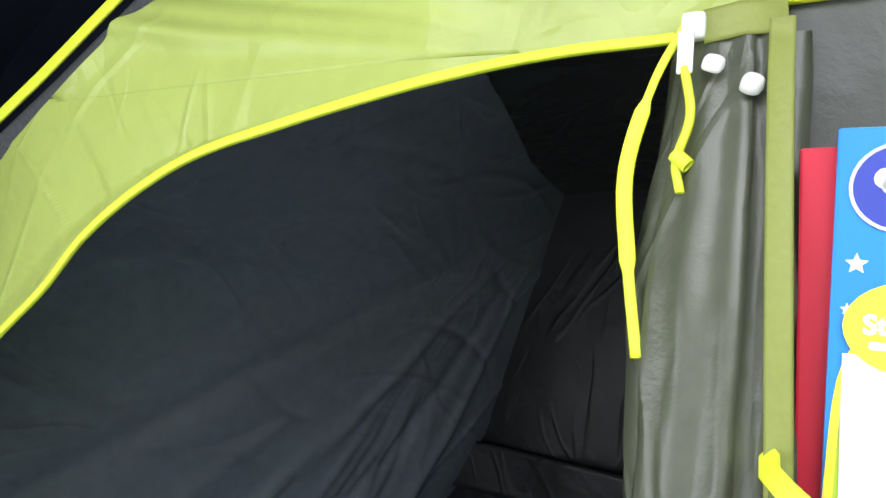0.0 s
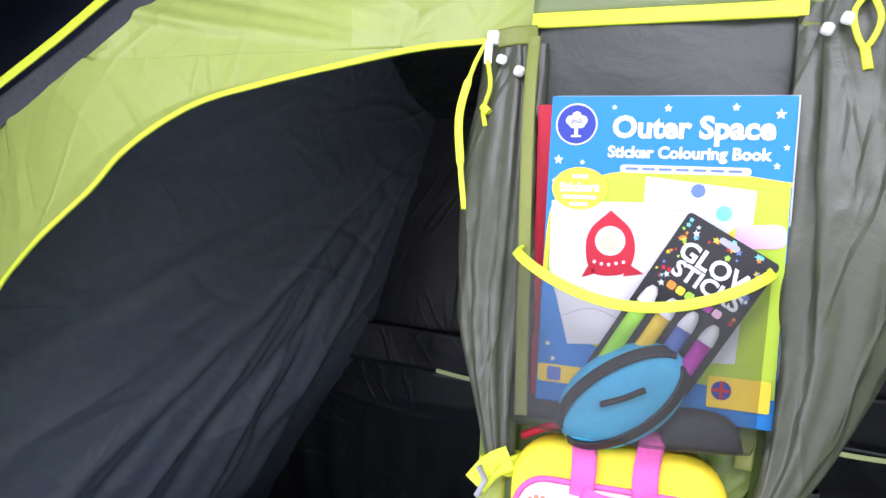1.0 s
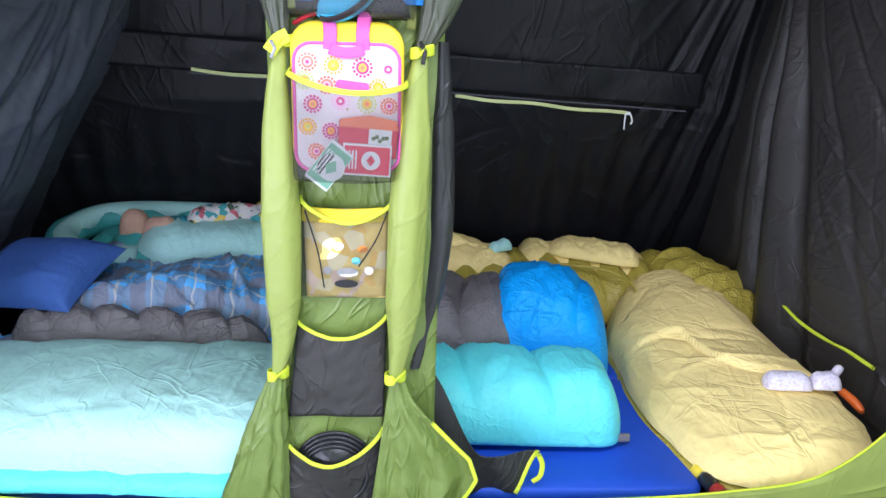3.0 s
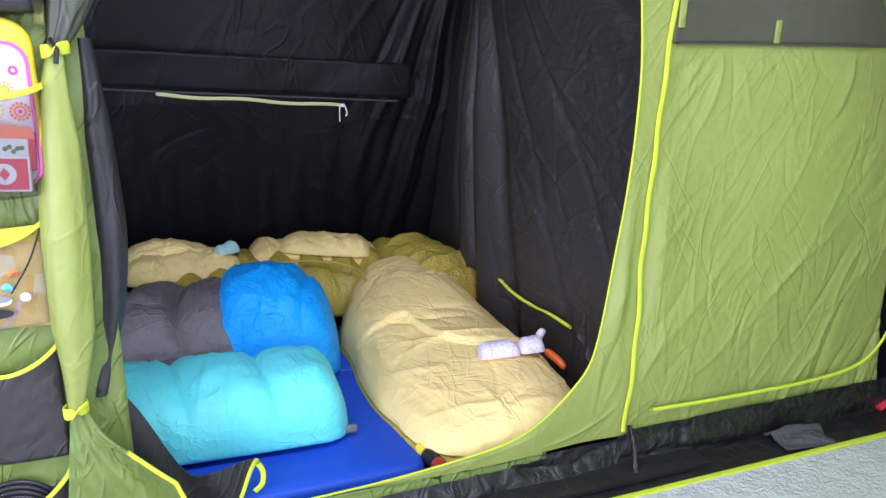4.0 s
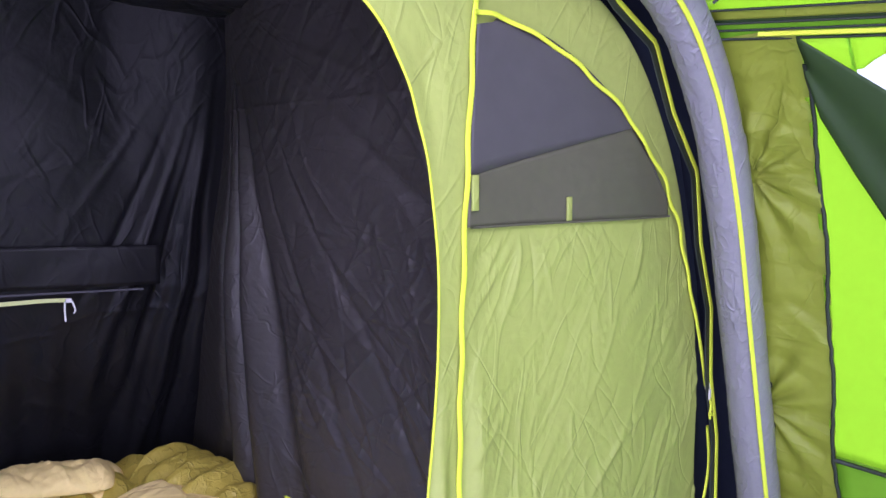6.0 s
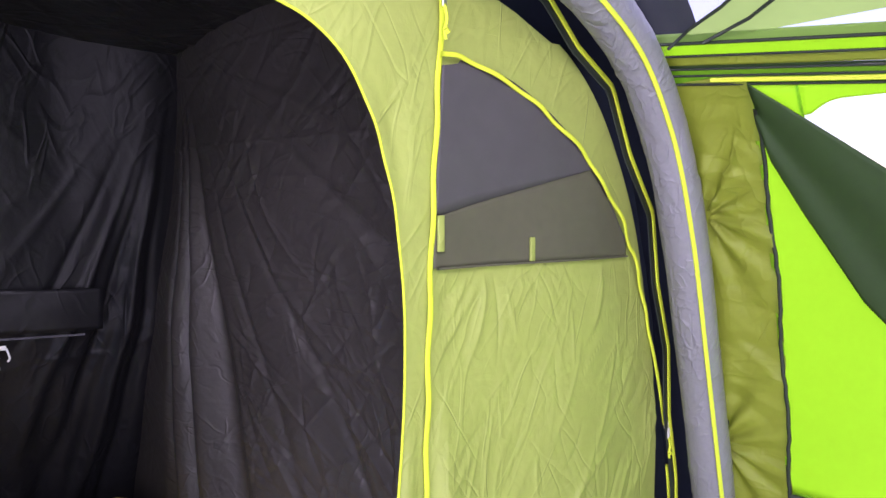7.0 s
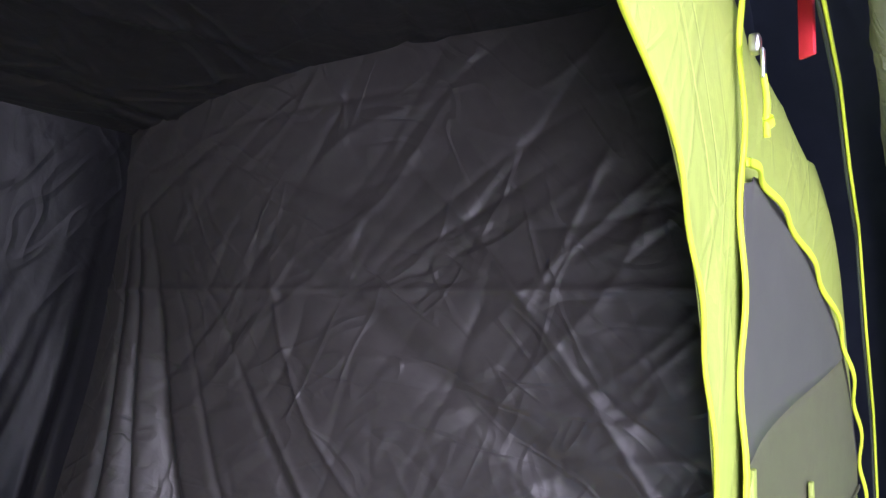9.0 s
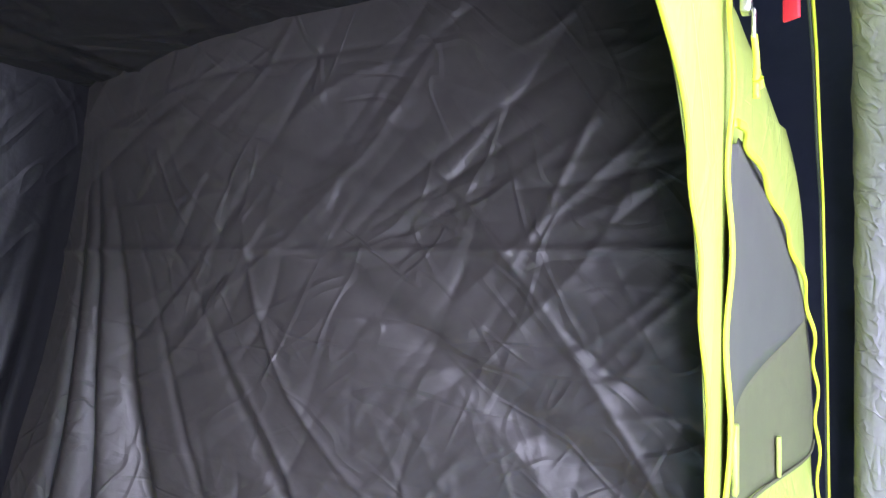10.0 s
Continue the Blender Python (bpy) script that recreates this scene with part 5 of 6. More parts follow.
part("cover", quilt(0.0, 0.094, 1.0), CREAM, bag5)
part("shell_edge", quilt(0.010, 0.076, 0.32), OLIVE, bag5, "olive outer shell below")
LILAC = speckle("lilac_dotted_plush", (0.80, 0.74, 0.79), [(0.70, 0.61, 0.71), (0.80, 0.75, 0.79)], 160)
toy_z = lambda x, y: float(0.090 + quilt_z(np.array([[x]]), np.array([[y]]))[0, 0])
single("soft_toy", join(placed(puff(0.125, 0.070, 0.036, 371, (0.03, 0.04), 0.3, 2.1, 30, 20, 0, 0.6), pose(1.190, 0.300, toy_z(1.25, 0.30), 0, 0, -4)),
                        placed(puff(0.080, 0.060, 0.036, 372, (0.03, 0.03), 0.3, 2.1, 24, 20, 0, 0.5), pose(1.310, 0.290, toy_z(1.34, 0.29), 0, 0, -3)),
                        placed(puff(0.055, 0.024, 0.016, 373, (0.02, 0.02), 0.3, 2.0, 16, 12, 0, 0), pose(1.372, 0.300, toy_z(1.36, 0.30) + 0.01, 0, -35, 30))),
       LILAC, "pale lilac dotted soft toy lying on the pale yellow sleeping bag", "soft toy")
ORANGE = plain("orange_plastic", (0.85, 0.17, 0.02), 0.4)
single("torch", sweep(spline([(1.435, 0.345, 0.185), (1.452, 0.305, 0.172), (1.462, 0.275, 0.155)], 12), [0.008, 0.011, 0.012, 0.012, 0.012, 0.012, 0.012, 0.012, 0.012, 0.011, 0.010, 0.005], 0.011, n=14), ORANGE, "orange plastic torch between the bag and the wall", "torch")
BOTTLE_Y, BOTTLE_B, BOTTLE_R = plain("yellow_label", (0.80, 0.62, 0.04), 0.4), plain("black_plastic", (0.02, 0.02, 0.02), 0.35), plain("red_plastic", (0.40, 0.03, 0.02), 0.4)
bottle = thing("bottle", (0.985, 0.075, 0.02), "small yellow, black and red bottle lying at the mat's corner", "bottle")
for nm, a, b, mat in (("cap", 0.0, 0.03, BOTTLE_Y), ("body", 0.03, 0.075, BOTTLE_B), ("base", 0.075, 0.10, BOTTLE_R)):
    part(nm, sweep(np.array([(0.958 + t * 0.25, 0.125 - t * 0.9, 0.085 - t * 0.15) for t in np.linspace(a, b, 5)]), [0.017, 0.02, 0.02, 0.02, 0.017], [0.017, 0.02, 0.02, 0.02, 0.017], n=18), mat, bottle)

# ---- towel hung up in the living area ----
def towel_mat():
    mat = fabric("blue_terry_towel", (0.02, 0.33, 0.80), 0.95, 0.35, 0.9, 26.0, weave=400, sheen=0.3)
    nt = mat.node_tree
    nd, ln = nt.nodes, nt.links
    bs, tc, sp = nd["Principled BSDF"], nd.new("ShaderNodeTexCoord"), nd.new("ShaderNodeSeparateXYZ")
    ln.new(tc.outputs["Object"], sp.inputs["Vector"])
    wv, gt, mul = nd.new("ShaderNodeMath"), nd.new("ShaderNodeMath"), nd.new("ShaderNodeMath")
    wv.operation, gt.operation, mul.operation = "PINGPONG", "LESS_THAN", "MULTIPLY"
    wv.inputs[1].default_value, gt.inputs[1].default_value = 0.0075, 0.0034
    hi = nd.new("ShaderNodeMath")
    hi.operation, hi.inputs[1].default_value = "GREATER_THAN", 0.375
    ln.new(sp.outputs["Z"], wv.inputs[0])
    ln.new(wv.outputs[0], gt.inputs[0])
    ln.new(sp.outputs["Z"], hi.inputs[0])
    ln.new(gt.outputs[0], mul.inputs[0])
    ln.new(hi.outputs[0], mul.inputs[1])
    old = bs.inputs["Base Color"].links[0].from_socket
    mx = nd.new("ShaderNodeMix")
    mx.data_type = "RGBA"
    ln.new(mul.outputs[0], mx.inputs["Factor"])
    ln.new(old, mx.inputs[6])
    mx.inputs[7].default_value = (0.01, 0.06, 0.24, 1)
    ln.new(mx.outputs[2], bs.inputs["Base Color"])
    return mat


u, v = np.meshgrid(np.linspace(0, 1, 60), np.linspace(0, 1, 70), indexing="ij")
low = 1.10 - 0.36 * u + 0.015 * np.sin(u * 9)
tz = low + (1.62 - low) * v
tx = 1.225 + 0.30 * u + 0.015 * np.sin(u * 14)
ty = -0.925 - 0.28 * u + 0.022 * np.sin(u * 13 + v * 2) + 0.01 * fbm(u * 2, v * 2, 0, 3, 401)
single("towel", sheet(np.stack([tx, ty, tz], -1)), towel_mat(), "bright blue terry towel with dark stripes hung on a line", "towel", thick=0.006)
single("washing_line", sweep(spline([(0.30, -0.13, 1.88), (1.22, -0.925, 1.632), (1.53, -1.205, 1.625), (2.17, -1.8, 1.52)], 60), 0.003, 0.003, (0, 0, 1), 8), WHITE, "thin white washing line strung across the tent", "washing line")

# ---- organiser: hanging strip of pockets between the two doorways ----
POCKET_GREY = fabric("grey_pocket_cloth", (0.038, 0.036, 0.034), 0.46, 0.12, 0.2, 12.0, folds=("y", 0.0016, (40, 80, 130), 0.12, 0.035, 0.5))
OLIVE_TAPE = fabric("olive_tape", (0.19, 0.22, 0.04), 0.6, 0.08, 0.1, 40.0, weave=2500)
UP_DARK = fabric("dark_top_cloth", (0.036, 0.042, 0.032), 0.5, 0.1, 0.2, 8.0)
org = thing("organiser", (0.13, -0.01, 0.05), "hanging tent organiser with five pockets and neon edging between the doorways", "organiser")


def strip(z0, z1, seed, x_of, y=-0.004, bulge=0.0, ripple=0.003, n=36):
    u, v = np.meshgrid(np.linspace(0, 1, 30), np.linspace(0, 1, n), indexing="ij")
    z = z0 + (z1 - z0) * v
    xa, xb = x_of(z)
    x = xa + (xb - xa) * u
    yy = y - bulge * np.sin(u * math.pi) ** 0.7 * np.sin(np.clip(v * 1.1, 0, 1) * math.pi * 0.5 + 0.0) ** 0.5 + ripple * fbm(x, z, 0, 30, seed)
    return np.stack([x, yy, z], -1)


def body_x(z):
    """Left and right edge of the strip."""
    return np.interp(z, [0.05, 0.3, 0.55, 0.8, 1.1, 1.54], [-0.05, -0.012, 0.012, 0.02, 0.012, 0.005]), np.interp(z, [0.05, 0.3, 0.55, 0.8, 1.1, 1.54], [0.185, 0.19, 0.195, 0.21, 0.245, 0.268])


part("top_panel", sheet(strip(1.12, 1.545, 501, body_x)), UP_DARK, org, "dark grey-green top panel", thick=0.0015)
part("panel", sheet(strip(0.055, 1.12, 502, body_x, ripple=0.006, n=120)), GREEN_DEEP, org, "green backing cloth", thick=0.0015)
part("top_tape", block((0.137, -0.010, 1.540), (0.266, 0.006, 0.016), 0.002), YELLOW, org, "neon yellow top tape")
for xa, za, xb, zb, yt, w in ((0.010, 1.520, 0.026, 1.13, -0.047, 0.013), (0.272, 1.525, 0.236, 1.10, -0.012, 0.017)):
    zz = np.linspace(0, 1, 30)
    part("side_tape", ribbon(np.stack([xa + (xb - xa) * zz, yt + 0.028 * (1 - zz) ** 6 * (yt < -0.02), za + (zb - za) * zz], 1), w, 0.004), OLIVE_TAPE, org, "olive side tape")
part("cross_tape", ribbon(np.array([(-0.030, -0.020, 1.520), (-0.010, -0.022, 1.522), (0.012, -0.016, 1.524)]), 0.020, 0.003), OLIVE_TAPE, org, "olive cross tape")


def pocket(z0, left, right, dip, mat, seed, bulge, label, trim_w=0.010, y=-0.010, skew=0.5):
    """A pocket whose upper hem hangs between two corners, with neon tape along it."""
    u, v = np.meshgrid(np.linspace(0, 1, 40), np.linspace(0, 1, 24), indexing="ij")
    xa, xb = left[0] + (body_x(z0)[0] - left[0]) * (1 - v), right[0] + (body_x(z0)[1] - right[0]) * (1 - v)
    hem = left[1] + (right[1] - left[1]) * u - dip * (np.sin(u ** (skew * 2) * math.pi)) ** 0.8
    z = z0 + (hem - z0) * v
    x = xa + (xb - xa) * u
    yy = y - bulge * np.sin(u * math.pi) ** (0.15 if mat is NET else 0.6) * (0.85 + 0.15 * v if mat is NET else 0.35 + 0.65 * v) * np.sin(np.clip(v * (14 if mat is NET else 3), 0, 1) * math.pi / 2) + 0.003 * fbm(x, z, 0, 40, seed)
    q = np.stack([x, yy, z], -1)
    ob = part("pocket", sheet(q), mat, org, label, thick=0.001 if mat is not NET else 0.0)
    part("pocket_tape", ribbon(q[:, -1] - (0, 0.003, 0), trim_w, 0.004), YELLOW, ob, "neon yellow hem tape")


pocket(1.115, (0.012, 1.300), (0.252, 1.292), 0.045, NET, 511, 0.088, "clear mesh pocket")
pocket(0.818, (0.014, 1.025), (0.232, 1.005), 0.022, NET, 512, 0.102, "clear mesh pocket")
pocket(0.575, (0.026, 0.785), (0.206, 0.780), 0.045, NET, 513, 0.022, "clear mesh pocket", 0.008)
pocket(0.305, (0.014, 0.525), (0.196, 0.538), 0.040, POCKET_GREY, 514, 0.016, "dark grey cloth pocket", 0.008)
pocket(0.055, (-0.022, 0.255), (0.190, 0.278), 0.052, POCKET_GREY, 515, 0.046, "dark grey cloth pocket", 0.009)
# black plates in the lowest pocket
BLACK_PLASTIC = plain("black_plate_plastic", (0.025, 0.025, 0.028), 0.3)
for k in range(4):
    a = np.linspace(0, 2 * math.pi, 40, endpoint=False)
    rr = 0.083 - 0.004 * k
    path = np.stack([0.085 + rr * np.cos(a), np.full(40, -0.014 - 0.005 * k), 0.185 - 0.004 * k + rr * np.sin(a)], 1)
    disc = plate(oval(0.085, 0.185 - 0.004 * k, rr - 0.002, n=40), 0.003, -0.012 - 0.005 * k)
    single("plate", join(sweep(path, 0.004, 0.004, (0, -1, 0), 8, closed=True), disc), BLACK_PLASTIC, "black plastic camping plate stacked in the lowest pocket", "plate", "plates in the organiser")

# ---- books and packets in the top pocket ----
def card(c, rough=0.6):
    return plain("print_%02d%02d%02d" % tuple(int(x * 99) for x in c), c, rough, 0.0, 0.05, 40.0, 0.03, 0.0)


P_BLUE, P_RED, P_WHITE, P_GREEN, P_YEL = card((0.004, 0.20, 0.56)), card((0.48, 0.006, 0.025)), card((0.64, 0.64, 0.64)), card((0.40, 0.58, 0.03)), card((0.90, 0.62, 0.03))
P_DKBLUE, P_BLK, P_TEAL, P_PINK, P_SKIN, P_ORANGE = card((0.02, 0.04, 0.30)), card((0.012, 0.012, 0.014)), card((0.15, 0.62, 0.68)), card((0.80, 0.45, 0.62)), card((0.72, 0.48, 0.36)), card((0.80, 0.25, 0.02))
P_STAR, P_GREYP, P_MAG, P_LIME, P_LBLUE = card((0.80, 0.80, 0.55)), card((0.35, 0.35, 0.38)), card((0.45, 0.03, 0.35)), card((0.35, 0.75, 0.05)), card((0.10, 0.18, 0.50))
red = thing("book", (0.146, -0.014, 1.146), "red paperback activity book tucked behind another", "book", "books in the organiser", turn=pose(0, 0, 0, 4, -1.0, 0))
part("cover", block((-0.006, 0, 0.152), (0.226, 0.004, 0.300), 0.0015), P_RED, red, local=True, smooth=False)
part("pages", block((-0.003, 0.0035, 0.152), (0.218, 0.003, 0.292), 0.0008), P_WHITE, red, local=True, smooth=False)
book = thing("book", (0.147, -0.024, 1.142), "blue children's sticker colouring book standing in the mesh pocket", "book", "books in the organiser", turn=pose(0, 0, 0, 4, 0.6, 0))
part("cover", block((0, 0, 0.155), (0.224, 0.005, 0.308), 0.0015), P_BLUE, book, local=True, smooth=False)
part("pages", block((0.003, 0.0045, 0.157), (0.222, 0.004, 0.306), 0.001), P_WHITE, book, "white page block", local=True, smooth=False)
Y0 = -0.0026
hill = np.array([(-0.108, 0.135), (-0.104, 0.20), (-0.08, 0.222), (-0.03, 0.235), (0.03, 0.238), (0.111, 0.228), (0.111, 0.03), (-0.02, 0.045), (-0.08, 0.075)])
part("print", plate(hill, 0.0004, Y0), P_GREEN, book, "green printed hill", local=True, smooth=False)
rim = spline([(-0.110, 0.130), (-0.104, 0.20), (-0.08, 0.2225), (-0.03, 0.2355), (0.03, 0.2385), (0.1115, 0.2285)], 30)
part("print", ribbon(np.c_[rim[:, 0], np.full(30, Y0 - 0.0006), rim[:, 1]], 0.004, 0.0006), P_YEL, book, "yellow printed line", local=True, smooth=False)
part("badge", plate(oval(-0.086, 0.281, 0.0195), 0.0006, Y0), P_DKBLUE, book, "dark blue round badge", local=True, smooth=False)
ring = oval(-0.086, 0.281, 0.0198, n=32)
part("badge", sweep(np.c_[ring[:, 0], np.full(32, Y0 - 0.0006), ring[:, 1]], 0.0009, 0.0006, closed=True), P_WHITE, book, "white badge ring", local=True)
tree = [oval(-0.086 + dx, 0.285 + dz, 0.0048, n=12) for dx, dz in ((-0.006, 0), (0.006, 0), (0, 0.004), (-0.003, -0.003), (0.004, -0.003))] + [round_rect(-0.086, 0.274, 0.0035, 0.010, 0.0005, 2), round_rect(-0.086, 0.2695, 0.010, 0.002, 0.0005, 2)]
for shape_ in [plate(o, 0.0004, Y0 - 0.0007) for o in tree]:
    part("badge", shape_, P_WHITE, book, "white tree shape", local=True, smooth=False)
letters("title", "Outer Space", 0.0285, 0.022, 0.278, Y0 - 0.0007, P_WHITE, book, 0.0, 0.0011)
letters("title", "Sticker Colouring Book", 0.0152, 0.019, 0.2545, Y0 - 0.0007, P_WHITE, book, 0.0, 0.0006)
part("print", plate(round_rect(0.018, 0.239, 0.118, 0.0075, 0.0035, 5), 0.0005, Y0 - 0.0009), P_WHITE, book, "white caption strip", local=True, smooth=False)
for shape_ in [plate(round_rect(-0.03 + 0.0155 * k, 0.239, 0.012, 0.0024, 0.0006, 2), 0.0003, Y0 - 0.0014) for k in range(7)]:
    part("print", shape_, P_LBLUE, book, "small blue bars", local=True, smooth=False)
part("sticker", plate(oval(-0.079, 0.218, 0.0275, 0.021, 28), 0.0006, Y0 - 0.0018), P_YEL, book, "yellow round sticker", local=True, smooth=False)
letters("sticker_text", "Stickers", 0.0122, -0.079, 0.219, Y0 - 0.0026, P_WHITE, book, 2.0, 0.0005)
for shape_ in [plate(round_rect(-0.079, z, w, 0.0035, 0.001, 2), 0.0003, Y0 - 0.0025) for z, w in ((0.230, 0.016), (0.2095, 0.034), (0.2025, 0.018))]:
    part("sticker", shape_, P_WHITE, book, "white bars", local=True, smooth=False)
stars = [star(x, z, r) for x, z, r in ((-0.102, 0.246, 0.005), (-0.078, 0.244, 0.003), (0.0, 0.297, 0.004), (0.06, 0.298, 0.004), (0.098, 0.292, 0.005), (0.098, 0.245, 0.0035), (0.105, 0.262, 0.003), (-0.105, 0.225, 0.003), (-0.05, 0.298, 0.0028), (-0.102, 0.06, 0.003), (-0.096, 0.045, 0.003))]
for shape_ in [plate(o, 0.0004, Y0) for o in stars]:
    part("print", shape_, P_STAR, book, "pale yellow stars", local=True, smooth=False)
sh1 = np.array([(-0.106, 0.205), (-0.006, 0.207), (0.0, 0.07), (-0.082, 0.062), (-0.105, 0.14)])
sh2 = np.array([(-0.016, 0.232), (0.083, 0.222), (0.075, 0.06), (-0.022, 0.055)])
part("print", plate(sh2, 0.0004, Y0 - 0.0008), P_WHITE, book, "white drawing sheet", local=True, smooth=False)
part("print", plate(sh1, 0.0004, Y0 - 0.0013), P_WHITE, book, "white drawing sheet", local=True, smooth=False)
part("print", plate(oval(0.032, 0.220, 0.0065), 0.0004, Y0 - 0.0013), P_LBLUE, book, "blue printed planet", local=True, smooth=False)
part("print", plate(oval(0.056, 0.200, 0.0072), 0.0004, Y0 - 0.0013), P_TEAL, book, "turquoise printed planet", local=True, smooth=False)
part("print", plate(round_rect(0.088, 0.180, 0.045, 0.022, 0.008, 5, 4), 0.0005, Y0 - 0.0012), P_PINK, book, "pink pencil shape", local=True, smooth=False)
part("print", plate(np.array([(0.056, 0.176), (0.067, 0.188), (0.067, 0.168)]), 0.0005, Y0 - 0.0014), P_YEL, book, "yellow pencil tip", local=True, smooth=False)
rk = spline([(-0.047, 0.198), (-0.066, 0.178), (-0.069, 0.155), (-0.060, 0.135), (-0.031, 0.137), (-0.022, 0.157), (-0.027, 0.180), (-0.047, 0.198)], 40)[:-1]
part("rocket_print", plate(rk, 0.0005, Y0 - 0.0018), P_RED, book, "red printed rocket", local=True, smooth=False)
for fin in ([(-0.064, 0.146), (-0.072, 0.130), (-0.058, 0.135)], [(-0.026, 0.146), (-0.012, 0.138), (-0.032, 0.134)]):
    part("rocket_fin", plate(np.array(fin), 0.0005, Y0 - 0.0018), P_RED, book, "red rocket fin", local=True, smooth=False)
part("rocket_print", plate(oval(-0.046, 0.168, 0.0145), 0.0004, Y0 - 0.0024), P_WHITE, book, "white porthole", local=True, smooth=False)
part("rocket_print", plate(oval(-0.046, 0.167, 0.0100), 0.0004, Y0 - 0.0029), P_SKIN, book, "tan disc", local=True, smooth=False)
for shape_ in [plate(oval(-0.060 + 0.007 * k, 0.1465 - 0.002 * math.sin(k), 0.0017, n=8), 0.0004, Y0 - 0.0024) for k in range(5)]:
    part("rocket_print", shape_, P_WHITE, book, "white dots", local=True, smooth=False)
for q in (spline([(-0.012, 0.20), (0.0, 0.208), (0.012, 0.200), (0.025, 0.204)], 20), spline([(-0.09, 0.09), (-0.06, 0.10), (-0.03, 0.092), (-0.005, 0.10)], 20), spline([(-0.085, 0.112), (-0.07, 0.12), (-0.062, 0.108)], 20)):
    part("pencil_line", ribbon(np.c_[q[:, 0], np.full(20, Y0 - 0.0018), q[:, 1]], 0.0008, 0.0004), P_GREYP, book, "thin grey pencil line", local=True, smooth=False)
part("print", plate(round_rect(-0.088, 0.030, 0.045, 0.018, 0.002, 3), 0.0004, Y0), P_YEL, book, "yellow corner label", local=True, smooth=False)
part("print", plate(round_rect(-0.094, 0.030, 0.014, 0.014, 0.002, 3), 0.0004, Y0 - 0.0005), P_LBLUE, book, "blue tick box", local=True, smooth=False)
part("print", plate(round_rect(0.080, 0.032, 0.055, 0.030, 0.002, 3), 0.0004, Y0 - 0.0013), P_YEL, book, "yellow corner label", local=True, smooth=False)
part("print", plate(oval(0.065, 0.034, 0.009), 0.0004, Y0 - 0.0018), P_DKBLUE, book, "round blue flag shape", local=True, smooth=False)
for w_, h_, d_ in ((0.017, 0.003, 0.0023), (0.003, 0.017, 0.0024)):
    part("cross_bar", plate(round_rect(0.065, 0.034, w_, h_, 0.0005, 2), 0.0004, Y0 - d_), P_RED, book, "red cross bar", local=True, smooth=False)

pack = thing("glow_stick_pack", (0.124, -0.044, 1.160), "black packet of coloured glow sticks leaning in the mesh pocket", "packet", turn=pose(0, 0, 0, 3, 30, 0))
part("card", plate(round_rect(0, 0.090, 0.092, 0.185, 0.004, 4), 0.002, 0), P_BLK, pack, "black printed card", local=True, smooth=False)
part("hang_hole", plate(round_rect(0.0, 0.175, 0.020, 0.006, 0.003, 4), 0.0005, -0.002), P_GREYP, pack, "grey hang slot", local=True, smooth=False)
letters("title", "GLOW", 0.0245, 0.004, 0.150, -0.0024, P_WHITE, pack, 0, 0.0007)
letters("title", "STICKS", 0.0215, 0.004, 0.132, -0.0024, P_WHITE, pack, 0, 0.0007)
for k, c in enumerate((P_ORANGE, P_YEL, P_LIME, P_TEAL, P_MAG, P_PINK)):
    part("print", plate(round_rect(-0.022 + 0.0095 * k, 0.116, 0.008, 0.0075, 0.002, 3), 0.0004, -0.002), c, pack, "coloured letter bar", local=True, smooth=False)
rs = random.Random(7)
for c in (P_RED, P_ORANGE, P_YEL, P_TEAL, P_LBLUE, P_WHITE, P_LIME):
    pts = []
    while len(pts) < 7:
        x, z = rs.uniform(-0.042, 0.042), rs.uniform(0.112, 0.180)
        if abs(x - 0.004) > 0.034 or z > 0.163:
            pts.append(star(x, z, rs.uniform(0.0016, 0.0036), rs.random()))
    for shape_ in [plate(o, 0.0004, -0.002) for o in pts]:
        part("print", shape_, c, pack, "printed stars", local=True, smooth=False)
for k, c in enumerate((P_LIME, P_YEL, P_LBLUE, P_MAG)):
    x = -0.033 + 0.0215 * k
    st = part("glow_stick", sweep(np.array([(x, -0.006, z) for z in np.linspace(0.0, 0.088, 8)]), 0.0075, 0.0055, n=14), c, pack, "coloured glow stick", local=True)
    part("stick_cap", sweep(np.array([(x, -0.006, z) for z in (0.088, 0.094, 0.102, 0.107)]), [0.0078, 0.0075, 0.006, 0.003], [0.0058, 0.0055, 0.005, 0.003], n=14), P_WHITE, st, "white cap", local=True)
# blue and black foam ball under the net
BALL = fabric("sky_blue_foam", (0.05, 0.50, 0.78), 0.7, 0.08, 0.2, 40)
BALL_BLACK = fabric("black_neoprene", (0.015, 0.015, 0.018), 0.6, 0.1, 0.2, 30)
ball = thing("ball", (0.080, -0.050, 1.128), "sky blue and black foam ball in the mesh pocket", "ball", turn=pose(0, 0, 0, 0, 52, 0))
def ellipsoid(a0, a1, rx, rz, n=40, m=28, lift=0.0):
    t, a = np.meshgrid(np.linspace(a0, a1, m), np.linspace(0, 2 * math.pi, n, endpoint=False), indexing="ij")
    r = np.sin(t)
    return sheet(np.stack([(rx + lift) * r * np.cos(a), (rx * 0.62 + lift) * r * np.sin(a), (rz + lift) * np.cos(t) + 0.055], -1), ring_v=True)


